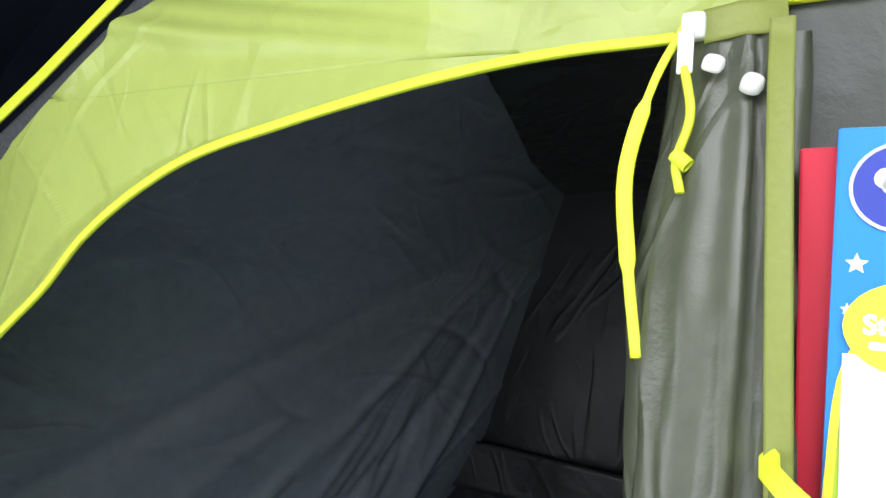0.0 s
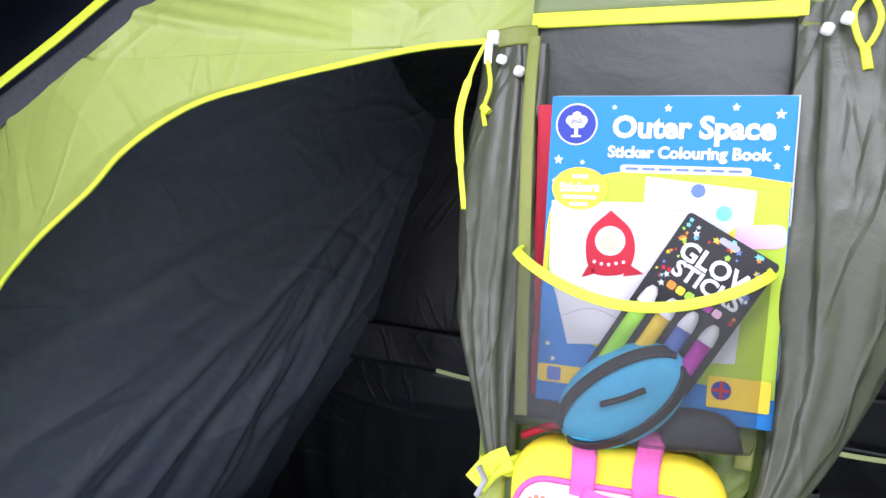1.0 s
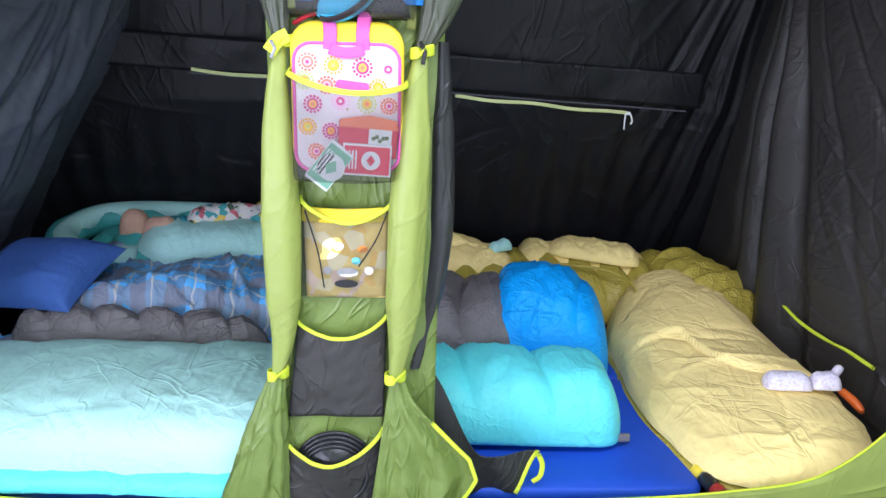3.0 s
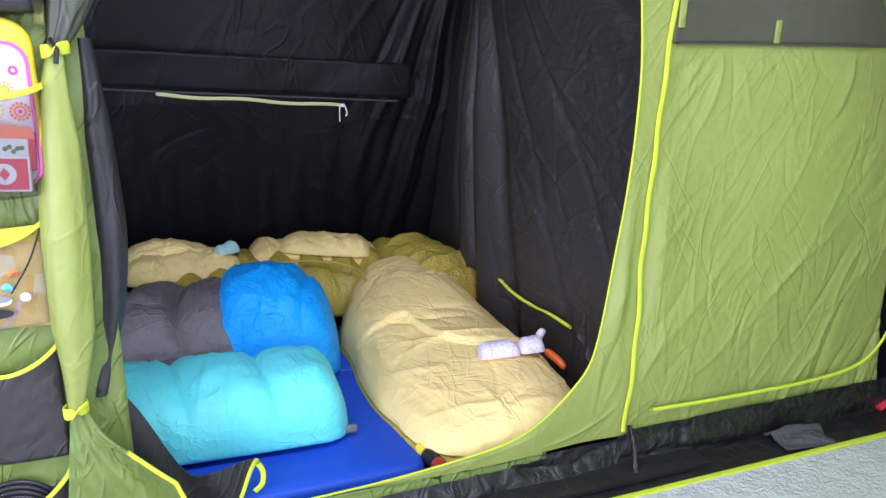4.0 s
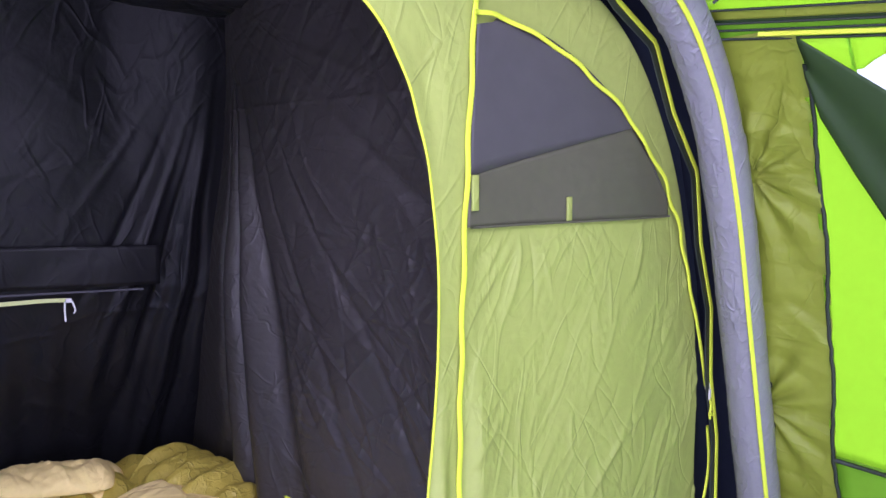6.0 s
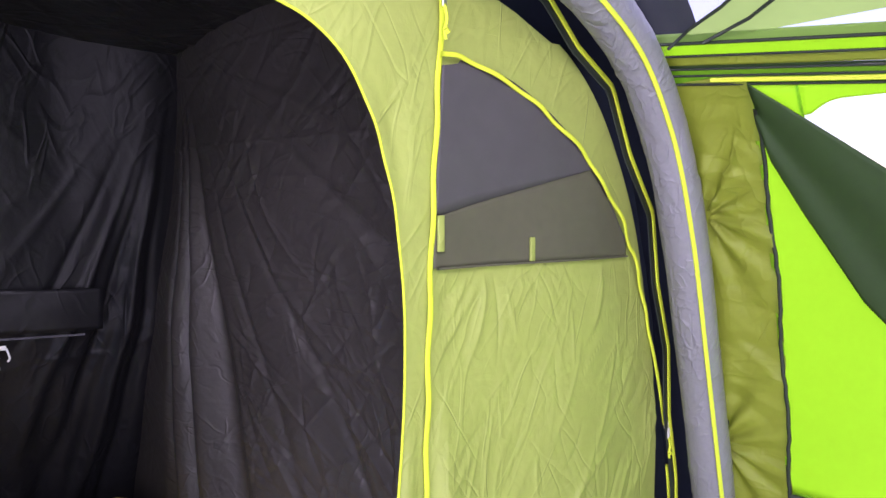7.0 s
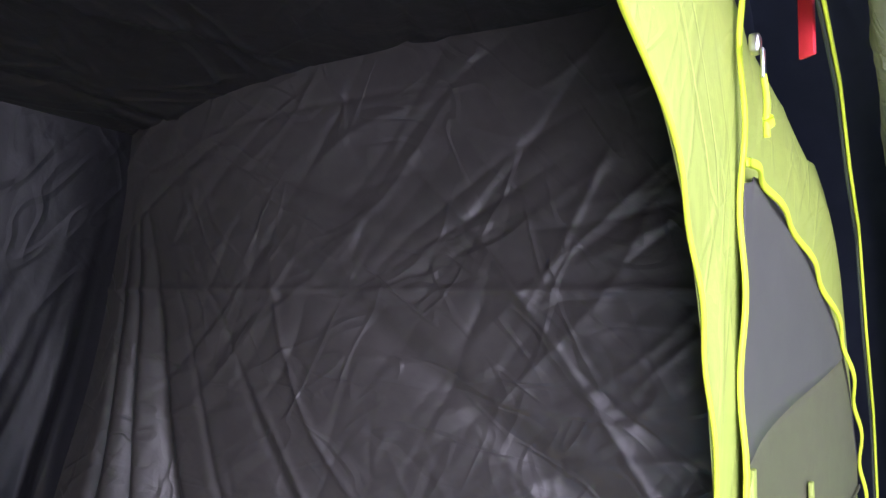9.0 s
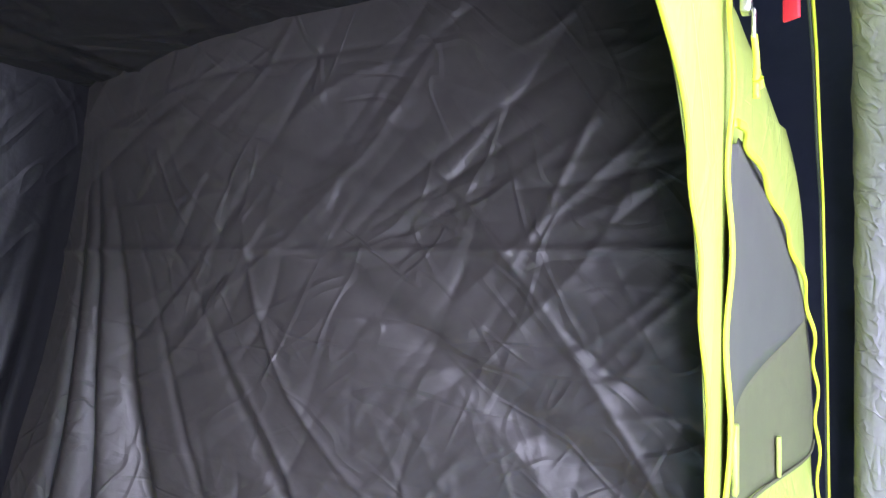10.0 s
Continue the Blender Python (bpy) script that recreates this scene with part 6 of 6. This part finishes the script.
part("foam", ellipsoid(0.02, math.pi - 0.02, 0.043, 0.068), BALL, ball, local=True)
for tw in (-0.75, 0.85):
    q = np.linspace(0.25, 2.9, 40)
    path = np.stack([0.044 * np.sin(q) * math.sin(tw), -0.029 * np.sin(q) * math.cos(tw) - 0.001, 0.068 * np.cos(q) + 0.055], 1)
    part("band", ribbon(path, 0.013, 0.003, (math.sin(tw), -math.cos(tw), 0)), BALL_BLACK, ball, "black band", local=True)
part("key_ring", sweep(spline([(0.004, -0.030, 0.082), (0.0, -0.032, 0.060), (-0.006, -0.032, 0.040)], 10), 0.003, 0.003, n=8), P_BLK, ball, "black pull tab", local=True)
single("case", placed(puff(0.075, 0.03, 0.030, 571, (0.02, 0.03), 0.3, 2.4, 30, 20, 0, 0.5), pose(0.160, -0.032, 1.115, 0, -3, 0)), P_BLK, "small black zipped case at the bottom of the mesh pocket", "case")
single("pen", sweep(np.array([(0.025, -0.028, 1.105), (0.05, -0.03, 1.118), (0.085, -0.03, 1.128)]), 0.004, 0.004, n=10), P_RED, "thin red pen in the mesh pocket", "pen")

# ---- lunch bag and cards in the second pocket ----
L_YEL, L_PINK = fabric("lunch_bag_yellow", (0.86, 0.66, 0.02), 0.6, 0.05, 0.12, 20), fabric("hot_pink_webbing", (0.80, 0.12, 0.42), 0.6, 0.05, 0.15, 50)
L_WHITE, L_CORAL, L_DEEP = fabric("lunch_bag_print", (0.70, 0.62, 0.64), 0.6, 0.04, 0.12, 20), card((0.80, 0.22, 0.12), 0.6), card((0.62, 0.05, 0.22), 0.6)
L_ORNG, L_LIME = card((0.85, 0.42, 0.06), 0.6), card((0.52, 0.60, 0.20), 0.6)
lunch = thing("lunch_bag", (0.122, -0.030, 0.84), "yellow and pink flower-patterned lunch bag in the mesh pocket", "bag")
def bag_body(w, h, d, y, cz, r):
    o = round_rect(0, 0, w, h, r, 8)
    rows = [np.c_[o[:, 0] * s, np.full(len(o), y - d * t), o[:, 1] * s] for s, t in ((0.02, 0.0), (0.94, 0.0), (0.99, 0.12), (1.0, 0.4), (1.0, 0.7), (0.985, 0.9), (0.95, 1.0), (0.6, 1.0), (0.02, 1.0))]
    v, f = sheet(np.array(rows), ring_v=True)
    n = len(o)
    return v + (0.122, 0, cz), f


part("body", bag_body(0.205, 0.268, 0.042, -0.010, 0.977, 0.045), L_YEL, lunch, "yellow sides")
part("front", bag_body(0.185, 0.225, 0.006, -0.050, 0.958, 0.030), L_WHITE, lunch, "white and pink flowered front")
o = round_rect(0.122, 0.958, 0.190, 0.230, 0.032, 8)
part("piping", sweep(np.c_[o[:, 0], np.full(len(o), -0.0545), o[:, 1]], 0.003, 0.003, closed=True), L_PINK, lunch, "pink piping")
for dx in (-0.030, 0.030):
    p = spline([(0.122 + dx, -0.056, 1.062), (0.122 + dx * 0.95, -0.058, 1.09), (0.122 + dx * 1.05, -0.045, 1.118), (0.122 + dx * 1.1, -0.03, 1.126), (0.122 + dx * 1.1, -0.015, 1.105)], 24)
    part("handle", ribbon(p, 0.024, 0.003, (0, -1, 0.4)), L_PINK, lunch, "hot pink webbing handle")
p = spline([(0.092, -0.0585, 1.064), (0.110, -0.060, 1.058), (0.135, -0.060, 1.058), (0.152, -0.0585, 1.064)], 16)
part("handle_patch", ribbon(p, 0.020, 0.003), L_PINK, lunch, "hot pink webbing")
rs = random.Random(11)
spots = [(0.052, 1.040), (0.098, 1.035), (0.150, 1.032), (0.196, 1.030), (0.046, 1.008), (0.086, 1.000), (0.178, 0.998), (0.060, 0.966), (0.110, 0.972), (0.158, 0.968), (0.198, 0.965), (0.050, 0.925), (0.092, 0.918), (0.140, 0.925), (0.185, 0.915), (0.065, 0.880), (0.115, 0.872), (0.165, 0.875)]
for k, (x, z) in enumerate(spots):
    cols = [(L_CORAL, P_PINK, L_DEEP), (L_ORNG, P_YEL, L_LIME), (L_DEEP, L_ORNG, L_CORAL), (P_PINK, L_DEEP, L_WHITE), (L_LIME, L_ORNG, L_CORAL)][k % 5]
    r = 0.0135 + 0.003 * rs.random()
    petals = [oval(x + r * math.cos(a), z + r * 0.95 * math.sin(a), 0.0026, n=8) for a in np.linspace(0, 2 * math.pi, 14, endpoint=False)]
    fl = part("flower", join(*[plate(q, 0.0004, -0.0562) for q in petals + [oval(x, z, r * 0.72, n=18)]]), cols[0], lunch, "printed flower", smooth=False)
    part("flower_heart", plate(oval(x, z, r * 0.48, n=16), 0.0004, -0.0567), cols[1], fl, smooth=False)
    part("flower_heart", plate(oval(x, z, r * 0.22, n=12), 0.0004, -0.0572), cols[2], fl, smooth=False)
part("name_patch", plate(round_rect(0.132, 1.000, 0.060, 0.016, 0.007, 5, -6), 0.0008, -0.0572), L_PINK, lunch, "plain pink patch", smooth=False)

C_RED, C_GREEN = card((0.62, 0.06, 0.10)), card((0.18, 0.40, 0.28))


def card_box(x, z, w, h, tilt, col, label, y):
    ob = thing("card_box", (x, y, z - h / 2), label, "card box", "card boxes", turn=pose(0, 0, 0, 0, tilt, 0))
    part("box", block((0, 0, h / 2), (w, 0.016, h), 0.001), P_WHITE, ob, local=True, smooth=False)
    part("face", plate(round_rect(0, h / 2, w * 0.93, h * 0.88, 0.002, 3), 0.0006, -0.008), col, ob, "printed face", local=True, smooth=False)
    part("print", plate(oval(w * 0.08, h / 2, h * 0.30, n=20), 0.0004, -0.0087), P_WHITE, ob, "white oval", local=True, smooth=False)
    part("print", plate(np.array([(w * 0.08, h * 0.68), (w * 0.08 + h * 0.14, h / 2), (w * 0.08, h * 0.32), (w * 0.08 - h * 0.14, h / 2)]), 0.0004, -0.0092), col, ob, "coloured diamond", local=True, smooth=False)
    for shape_ in [plate(round_rect(-w * 0.36 + k * 0.006, h / 2, 0.003, h * 0.6, 0.0008, 2), 0.0004, -0.0087) for k in range(3)]:
        part("print", shape_, P_WHITE, ob, "white bars", local=True, smooth=False)
    return ob


card_box(0.157, 0.868, 0.089, 0.058, 3, C_RED, "red and white playing card box lying sideways in the mesh pocket", -0.068)
card_box(0.064, 0.866, 0.050, 0.085, 38, C_GREEN, "green playing card box leaning in the mesh pocket", -0.070)
wal = thing("packet", (0.158, -0.064, 0.875), "red packet with a small picture in the mesh pocket", "packet", turn=pose(0, 0, 0, 0, 4, 0))
part("sleeve", block((0.0, 0, 0.030), (0.108, 0.006, 0.064), 0.002), C_RED, wal, local=True, smooth=False)
part("flap", plate(np.array([(-0.054, 0.050), (0.054, 0.050), (0.050, 0.068), (0.0, 0.074), (-0.050, 0.064)]), 0.001, -0.003), L_CORAL, wal, "coral flap", local=True, smooth=False)
part("picture", plate(round_rect(0.022, 0.034, 0.042, 0.032, 0.001, 2), 0.0006, -0.003), P_WHITE, wal, "small white picture", local=True, smooth=False)
for shape_ in [plate(oval(0.010 + 0.006 * k, 0.033 + 0.004 * math.sin(k * 2.2), 0.004, n=10), 0.0004, -0.0037) for k in range(5)]:
    part("picture", shape_, card((0.12, 0.16, 0.07)), wal, "dark green shapes", local=True, smooth=False)

# ---- yellow drawstring bag in the third pocket ----
DS = speckle("printed_drawstring_cotton", (0.90, 0.66, 0.20), [(0.90, 0.78, 0.45), (0.86, 0.64, 0.48), (0.88, 0.56, 0.12)], 34)
draw = thing("drawstring_bag", (0.115, -0.016, 0.578), "yellow printed drawstring bag in the mesh pocket", "bag")
u, v = np.meshgrid(np.linspace(0, 1, 30), np.linspace(0, 1, 30), indexing="ij")
for nm, sgn, mat in (("front", 1, DS), ("back", -1, DS)):
    x = 0.032 + 0.166 * u + 0.006 * (0.5 - u) * (1 - v)
    z = 0.580 + 0.182 * v
    yy = -0.016 - sgn * 0.012 * np.sin(u * math.pi) ** 0.6 * np.sin(v * math.pi * 0.9 + 0.15) ** 0.6 + 0.002 * fbm(x, z, 0, 60, 590)
    part(nm, sheet(np.stack([x, yy, z], -1)), mat, draw, thick=0.001)
part("top_band", ribbon(np.array([(0.030, -0.021, 0.752), (0.115, -0.033, 0.750), (0.198, -0.021, 0.753)]), 0.030, 0.003), L_YEL, draw, "bright yellow top band")
for a, b in (((0.036, 0.760), (0.072, 0.605)), ((0.196, 0.760), (0.140, 0.650))):
    p = spline([(a[0], -0.024, a[1]), ((a[0] + b[0]) / 2 + 0.006, -0.034, (a[1] + b[1]) / 2), (b[0], -0.034, b[1])], 20)
    part("cord", sweep(p, 0.0016, 0.0016, n=6), P_BLK, draw, "black drawstring")
for x, z, rx, rz, c in ((0.115, 0.612, 0.034, 0.012, P_BLK), (0.118, 0.636, 0.030, 0.014, P_WHITE), (0.135, 0.660, 0.013, 0.011, P_TEAL), (0.148, 0.684, 0.014, 0.010, P_ORANGE), (0.100, 0.690, 0.016, 0.013, P_WHITE), (0.160, 0.640, 0.012, 0.012, P_WHITE), (0.078, 0.640, 0.012, 0.012, P_WHITE)):
    q = oval(x, z, rx * 0.7, rz * 0.7, 18)
    part("print", plate(q, 0.0005, -0.030), c, draw, "printed blob", smooth=False)

# ---- doors gathered and tied beside the organiser ----
def bundle(path, rx, ry, seed, folds=7, depth=0.16, n=44, m=90):
    """Gathered cloth: a tube whose section is fluted with folds that run down it."""
    p = spline(path, m)
    rx, ry = np.interp(np.linspace(0, 1, m), np.linspace(0, 1, len(rx)), rx), np.interp(np.linspace(0, 1, m), np.linspace(0, 1, len(ry)), ry)
    a = np.linspace(0, 2 * math.pi, n, endpoint=False)
    t = np.linspace(0, 1, m)[:, None]
    flute = 1 + depth * np.sin(a * folds + 1.2 * np.sin(t * 5 + seed) + seed) * (0.6 + 0.4 * np.sin(a * 2 + seed)) + 0.5 * depth * creases(t * 0.5, a / 6.28 * 0.25, 60, seed, (0.5, 0.25), (0.02, 0.09), (0.004, 0.012), lean=0.0, spread=0.6)
    ring = np.stack([p[:, None, 0] + rx[:, None] * np.cos(a) * flute, p[:, None, 1] + ry[:, None] * np.sin(a) * flute, np.repeat(p[:, None, 2], n, 1)], -1)
    return sheet(ring, ring_v=True)


dl = thing("door_flap", (-0.04, -0.03, 0.06), "green bedroom door gathered and tied with neon loops beside the organiser", "tent door", "tied back doors")
part("upper_roll", bundle([(-0.012, -0.010, 1.515), (-0.016, -0.022, 1.35), (-0.012, -0.026, 1.20), (0.002, -0.026, 1.07)], [0.030, 0.038, 0.036, 0.012], [0.010, 0.020, 0.022, 0.012], 3, 10, 0.26), GREEN_GREY, dl, "grey-green reverse side of the door")
part("middle_roll", bundle([(0.000, -0.026, 1.075), (-0.008, -0.032, 0.98), (-0.008, -0.034, 0.75), (-0.010, -0.034, 0.52), (-0.026, -0.030, 0.415)], [0.010, 0.030, 0.038, 0.034, 0.013], [0.010, 0.024, 0.028, 0.026, 0.012], 5, 4, 0.08), GREEN, dl)
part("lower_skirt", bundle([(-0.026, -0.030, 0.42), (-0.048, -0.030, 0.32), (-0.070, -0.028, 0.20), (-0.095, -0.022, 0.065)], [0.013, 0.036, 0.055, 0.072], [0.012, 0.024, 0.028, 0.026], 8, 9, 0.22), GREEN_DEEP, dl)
part("zip_edge", sweep(spline([(-0.040, -0.020, 1.522), (-0.055, -0.022, 1.49), (-0.067, -0.024, 1.44), (-0.062, -0.028, 1.39), (-0.052, -0.034, 1.335)], 30), [0.0025] * 8 + [0.0045] * 14 + [0.003] * 8, 0.0025, (0.4, -1, 0), 8, 6.0), YELLOW, dl, "neon yellow door edge")
for c, r, s in (((0.003, -0.028, 1.072), 0.020, 1), ((-0.026, -0.030, 0.416), 0.020, 1)):
    a = np.linspace(0, 2 * math.pi, 26, endpoint=False)
    part("tie", sweep(np.stack([c[0] + r * np.cos(a), c[1] + 0.017 * np.sin(a), c[2] + 0.004 * np.cos(a)], 1), 0.011, 0.0025, (1, 0, 0), 8, 5, True), YELLOW, dl, "neon yellow tie loop")
part("tie_end", ribbon(spline([(0.018, -0.046, 1.085), (0.0, -0.05, 1.075), (-0.016, -0.052, 1.055)], 10), 0.026, 0.003), YELLOW, dl, "neon yellow tie loop")
part("toggle", sweep(np.array([(-0.012, -0.056, 1.075), (-0.004, -0.057, 1.062), (-0.012, -0.058, 1.045)]), 0.003, 0.003, n=8), P_GREYP, dl, "grey toggle")

dr = thing("door_flap", (0.24, -0.03, 0.06), "green and grey bedroom door gathered and tied beside the organiser", "tent door", "tied back doors")
part("upper_roll", bundle([(0.305, -0.006, 1.545), (0.318, -0.018, 1.42), (0.312, -0.022, 1.26), (0.285, -0.024, 1.13), (0.258, -0.026, 1.06)], [0.040, 0.058, 0.058, 0.038, 0.014], [0.008, 0.022, 0.028, 0.024, 0.013], 13, 9, 0.20), GREEN_GREY, dr, "grey-green reverse side of the door")
p = spline([(0.305, -0.004, 1.548), (0.360, 0.004, 1.52), (0.398, 0.010, 1.45), (0.418, 0.012, 1.36), (0.415, 0.012, 1.29), (0.390, 0.010, 1.255), (0.345, 0.004, 1.242)], 60)
part("zip_edge", ribbon(p, 0.012, 0.005), YELLOW, dr, "neon yellow door edge")
w = np.linspace(0, 1, 12)[None, :, None]
inner = np.c_[np.full(60, 0.31), np.full(60, 0.0), np.linspace(1.545, 1.22, 60)]
q = p[:, None] * (1 - w) + inner[:, None] * w
q[..., 1] += 0.012 * np.sin(w[..., 0] * 9 + np.linspace(0, 5, 60)[:, None]) * np.sin(w[..., 0] * math.pi)
part("loose_cloth", sheet(q), DARK, dr, "dark loose door cloth", thick=0.0015)
part("middle_roll", bundle([(0.256, -0.026, 1.065), (0.246, -0.034, 0.97), (0.236, -0.036, 0.75), (0.226, -0.036, 0.52), (0.214, -0.034, 0.41)], [0.012, 0.032, 0.036, 0.034, 0.013], [0.011, 0.025, 0.028, 0.026, 0.012], 15, 4, 0.08), GREEN, dr)
u, v = np.meshgrid(np.linspace(0, 1, 40), np.linspace(0, 1, 60), indexing="ij")
z = 0.065 + 0.35 * v
xa = 0.205 - 0.045 * (1 - v)
xb = np.interp(z, [0.065, 0.11, 0.17, 0.22, 0.30, 0.36, 0.415], [0.320, 0.365, 0.392, 0.375, 0.300, 0.250, 0.228])
x = xa + (xb - xa) * u
yy = -0.034 - 0.016 * np.sin(u * 19 + 4 * v + 0.8 * np.sin(5 * u)) * (0.35 + u) * (1 - v) - 0.004 * fbm(x, z, 0, 30, 601) - 0.02 * np.sin(u * math.pi) * (1 - v)
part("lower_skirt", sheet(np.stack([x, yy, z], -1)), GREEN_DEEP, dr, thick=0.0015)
part("hem", ribbon(np.stack([x[-1], yy[-1] - 0.002, z[-1]], 1)[: 42], 0.009, 0.004), YELLOW, dr, "neon yellow hem")
part("dark_side", bundle([(0.296, 0.030, 1.08), (0.300, 0.040, 0.95), (0.302, 0.045, 0.70), (0.275, 0.040, 0.50), (0.255, 0.020, 0.41)], [0.012, 0.024, 0.028, 0.026, 0.012], [0.02, 0.045, 0.05, 0.04, 0.02], 17, 4, 0.08), DARK, dr, "dark inner side of the door")
u, v = np.meshgrid(np.linspace(0, 1, 40), np.linspace(0, 1, 30), indexing="ij")
x = 0.26 + (0.235 + 0.05 * v) * u
z = 0.075 + (0.33 - 0.23 * sstep(u, 0.05, 0.55)) * v
yy = 0.025 + 0.03 * u + 0.012 * np.sin(u * 11 + v * 4) * u
part("dark_corner", sheet(np.stack([x, yy, z], -1)), DARK, dr, "dark door corner folded on the mat", thick=0.0015)
part("hem", ribbon(np.stack([x[-1], yy[-1] - 0.002, z[-1]], 1), 0.010, 0.004), YELLOW, dr, "neon yellow hem")
part("hem_corner", ribbon(spline([(0.545, 0.05, 0.172), (0.556, 0.052, 0.145), (0.552, 0.05, 0.115), (0.535, 0.05, 0.10)], 14), 0.012, 0.004), YELLOW, dr, "neon yellow hem")
for c in ((0.257, -0.028, 1.062), (0.214, -0.034, 0.411)):
    a = np.linspace(0, 2 * math.pi, 26, endpoint=False)
    part("tie", sweep(np.stack([c[0] + 0.020 * np.cos(a), c[1] + 0.018 * np.sin(a), c[2] + 0.004 * np.cos(a)], 1), 0.011, 0.0025, (1, 0, 0), 8, 5, True), YELLOW, dr, "neon yellow tie loop")
part("toggle", sweep(np.array([(0.252, -0.05, 1.08), (0.262, -0.052, 1.062), (0.258, -0.052, 1.04)]), 0.004, 0.004, n=8), P_BLK, dr, "black toggle")
sl = part("zip_slider", block((0.316, -0.020, 1.562), (0.016, 0.010, 0.040), 0.003), WHITE, dr, "white zip slider")
part("pull_cord", sweep(spline([(0.316, -0.026, 1.548), (0.304, -0.03, 1.525), (0.314, -0.03, 1.495), (0.326, -0.03, 1.52), (0.318, -0.026, 1.548)], 24), 0.003, 0.003, n=8), YELLOW, sl)
part("pull_cord", sweep(spline([(0.314, -0.03, 1.497), (0.318, -0.03, 1.475)], 6), 0.0045, 0.0045, n=8), YELLOW, sl)
for k, (x, z) in enumerate(((-0.022, 1.497), (-0.002, 1.484), (0.284, 1.515), (0.300, 1.524))):
    single("button", placed(puff(0.012, 0.012, 0.007, 620 + k, (0.006, 0.006), 0.5, 2.0, 20, 18, 0, 1.2), pose(x - 0.006, -0.028, z, 90, 20, 0)), WHITE, "white plastic popper on the door tape", "popper", "poppers beside the organiser")
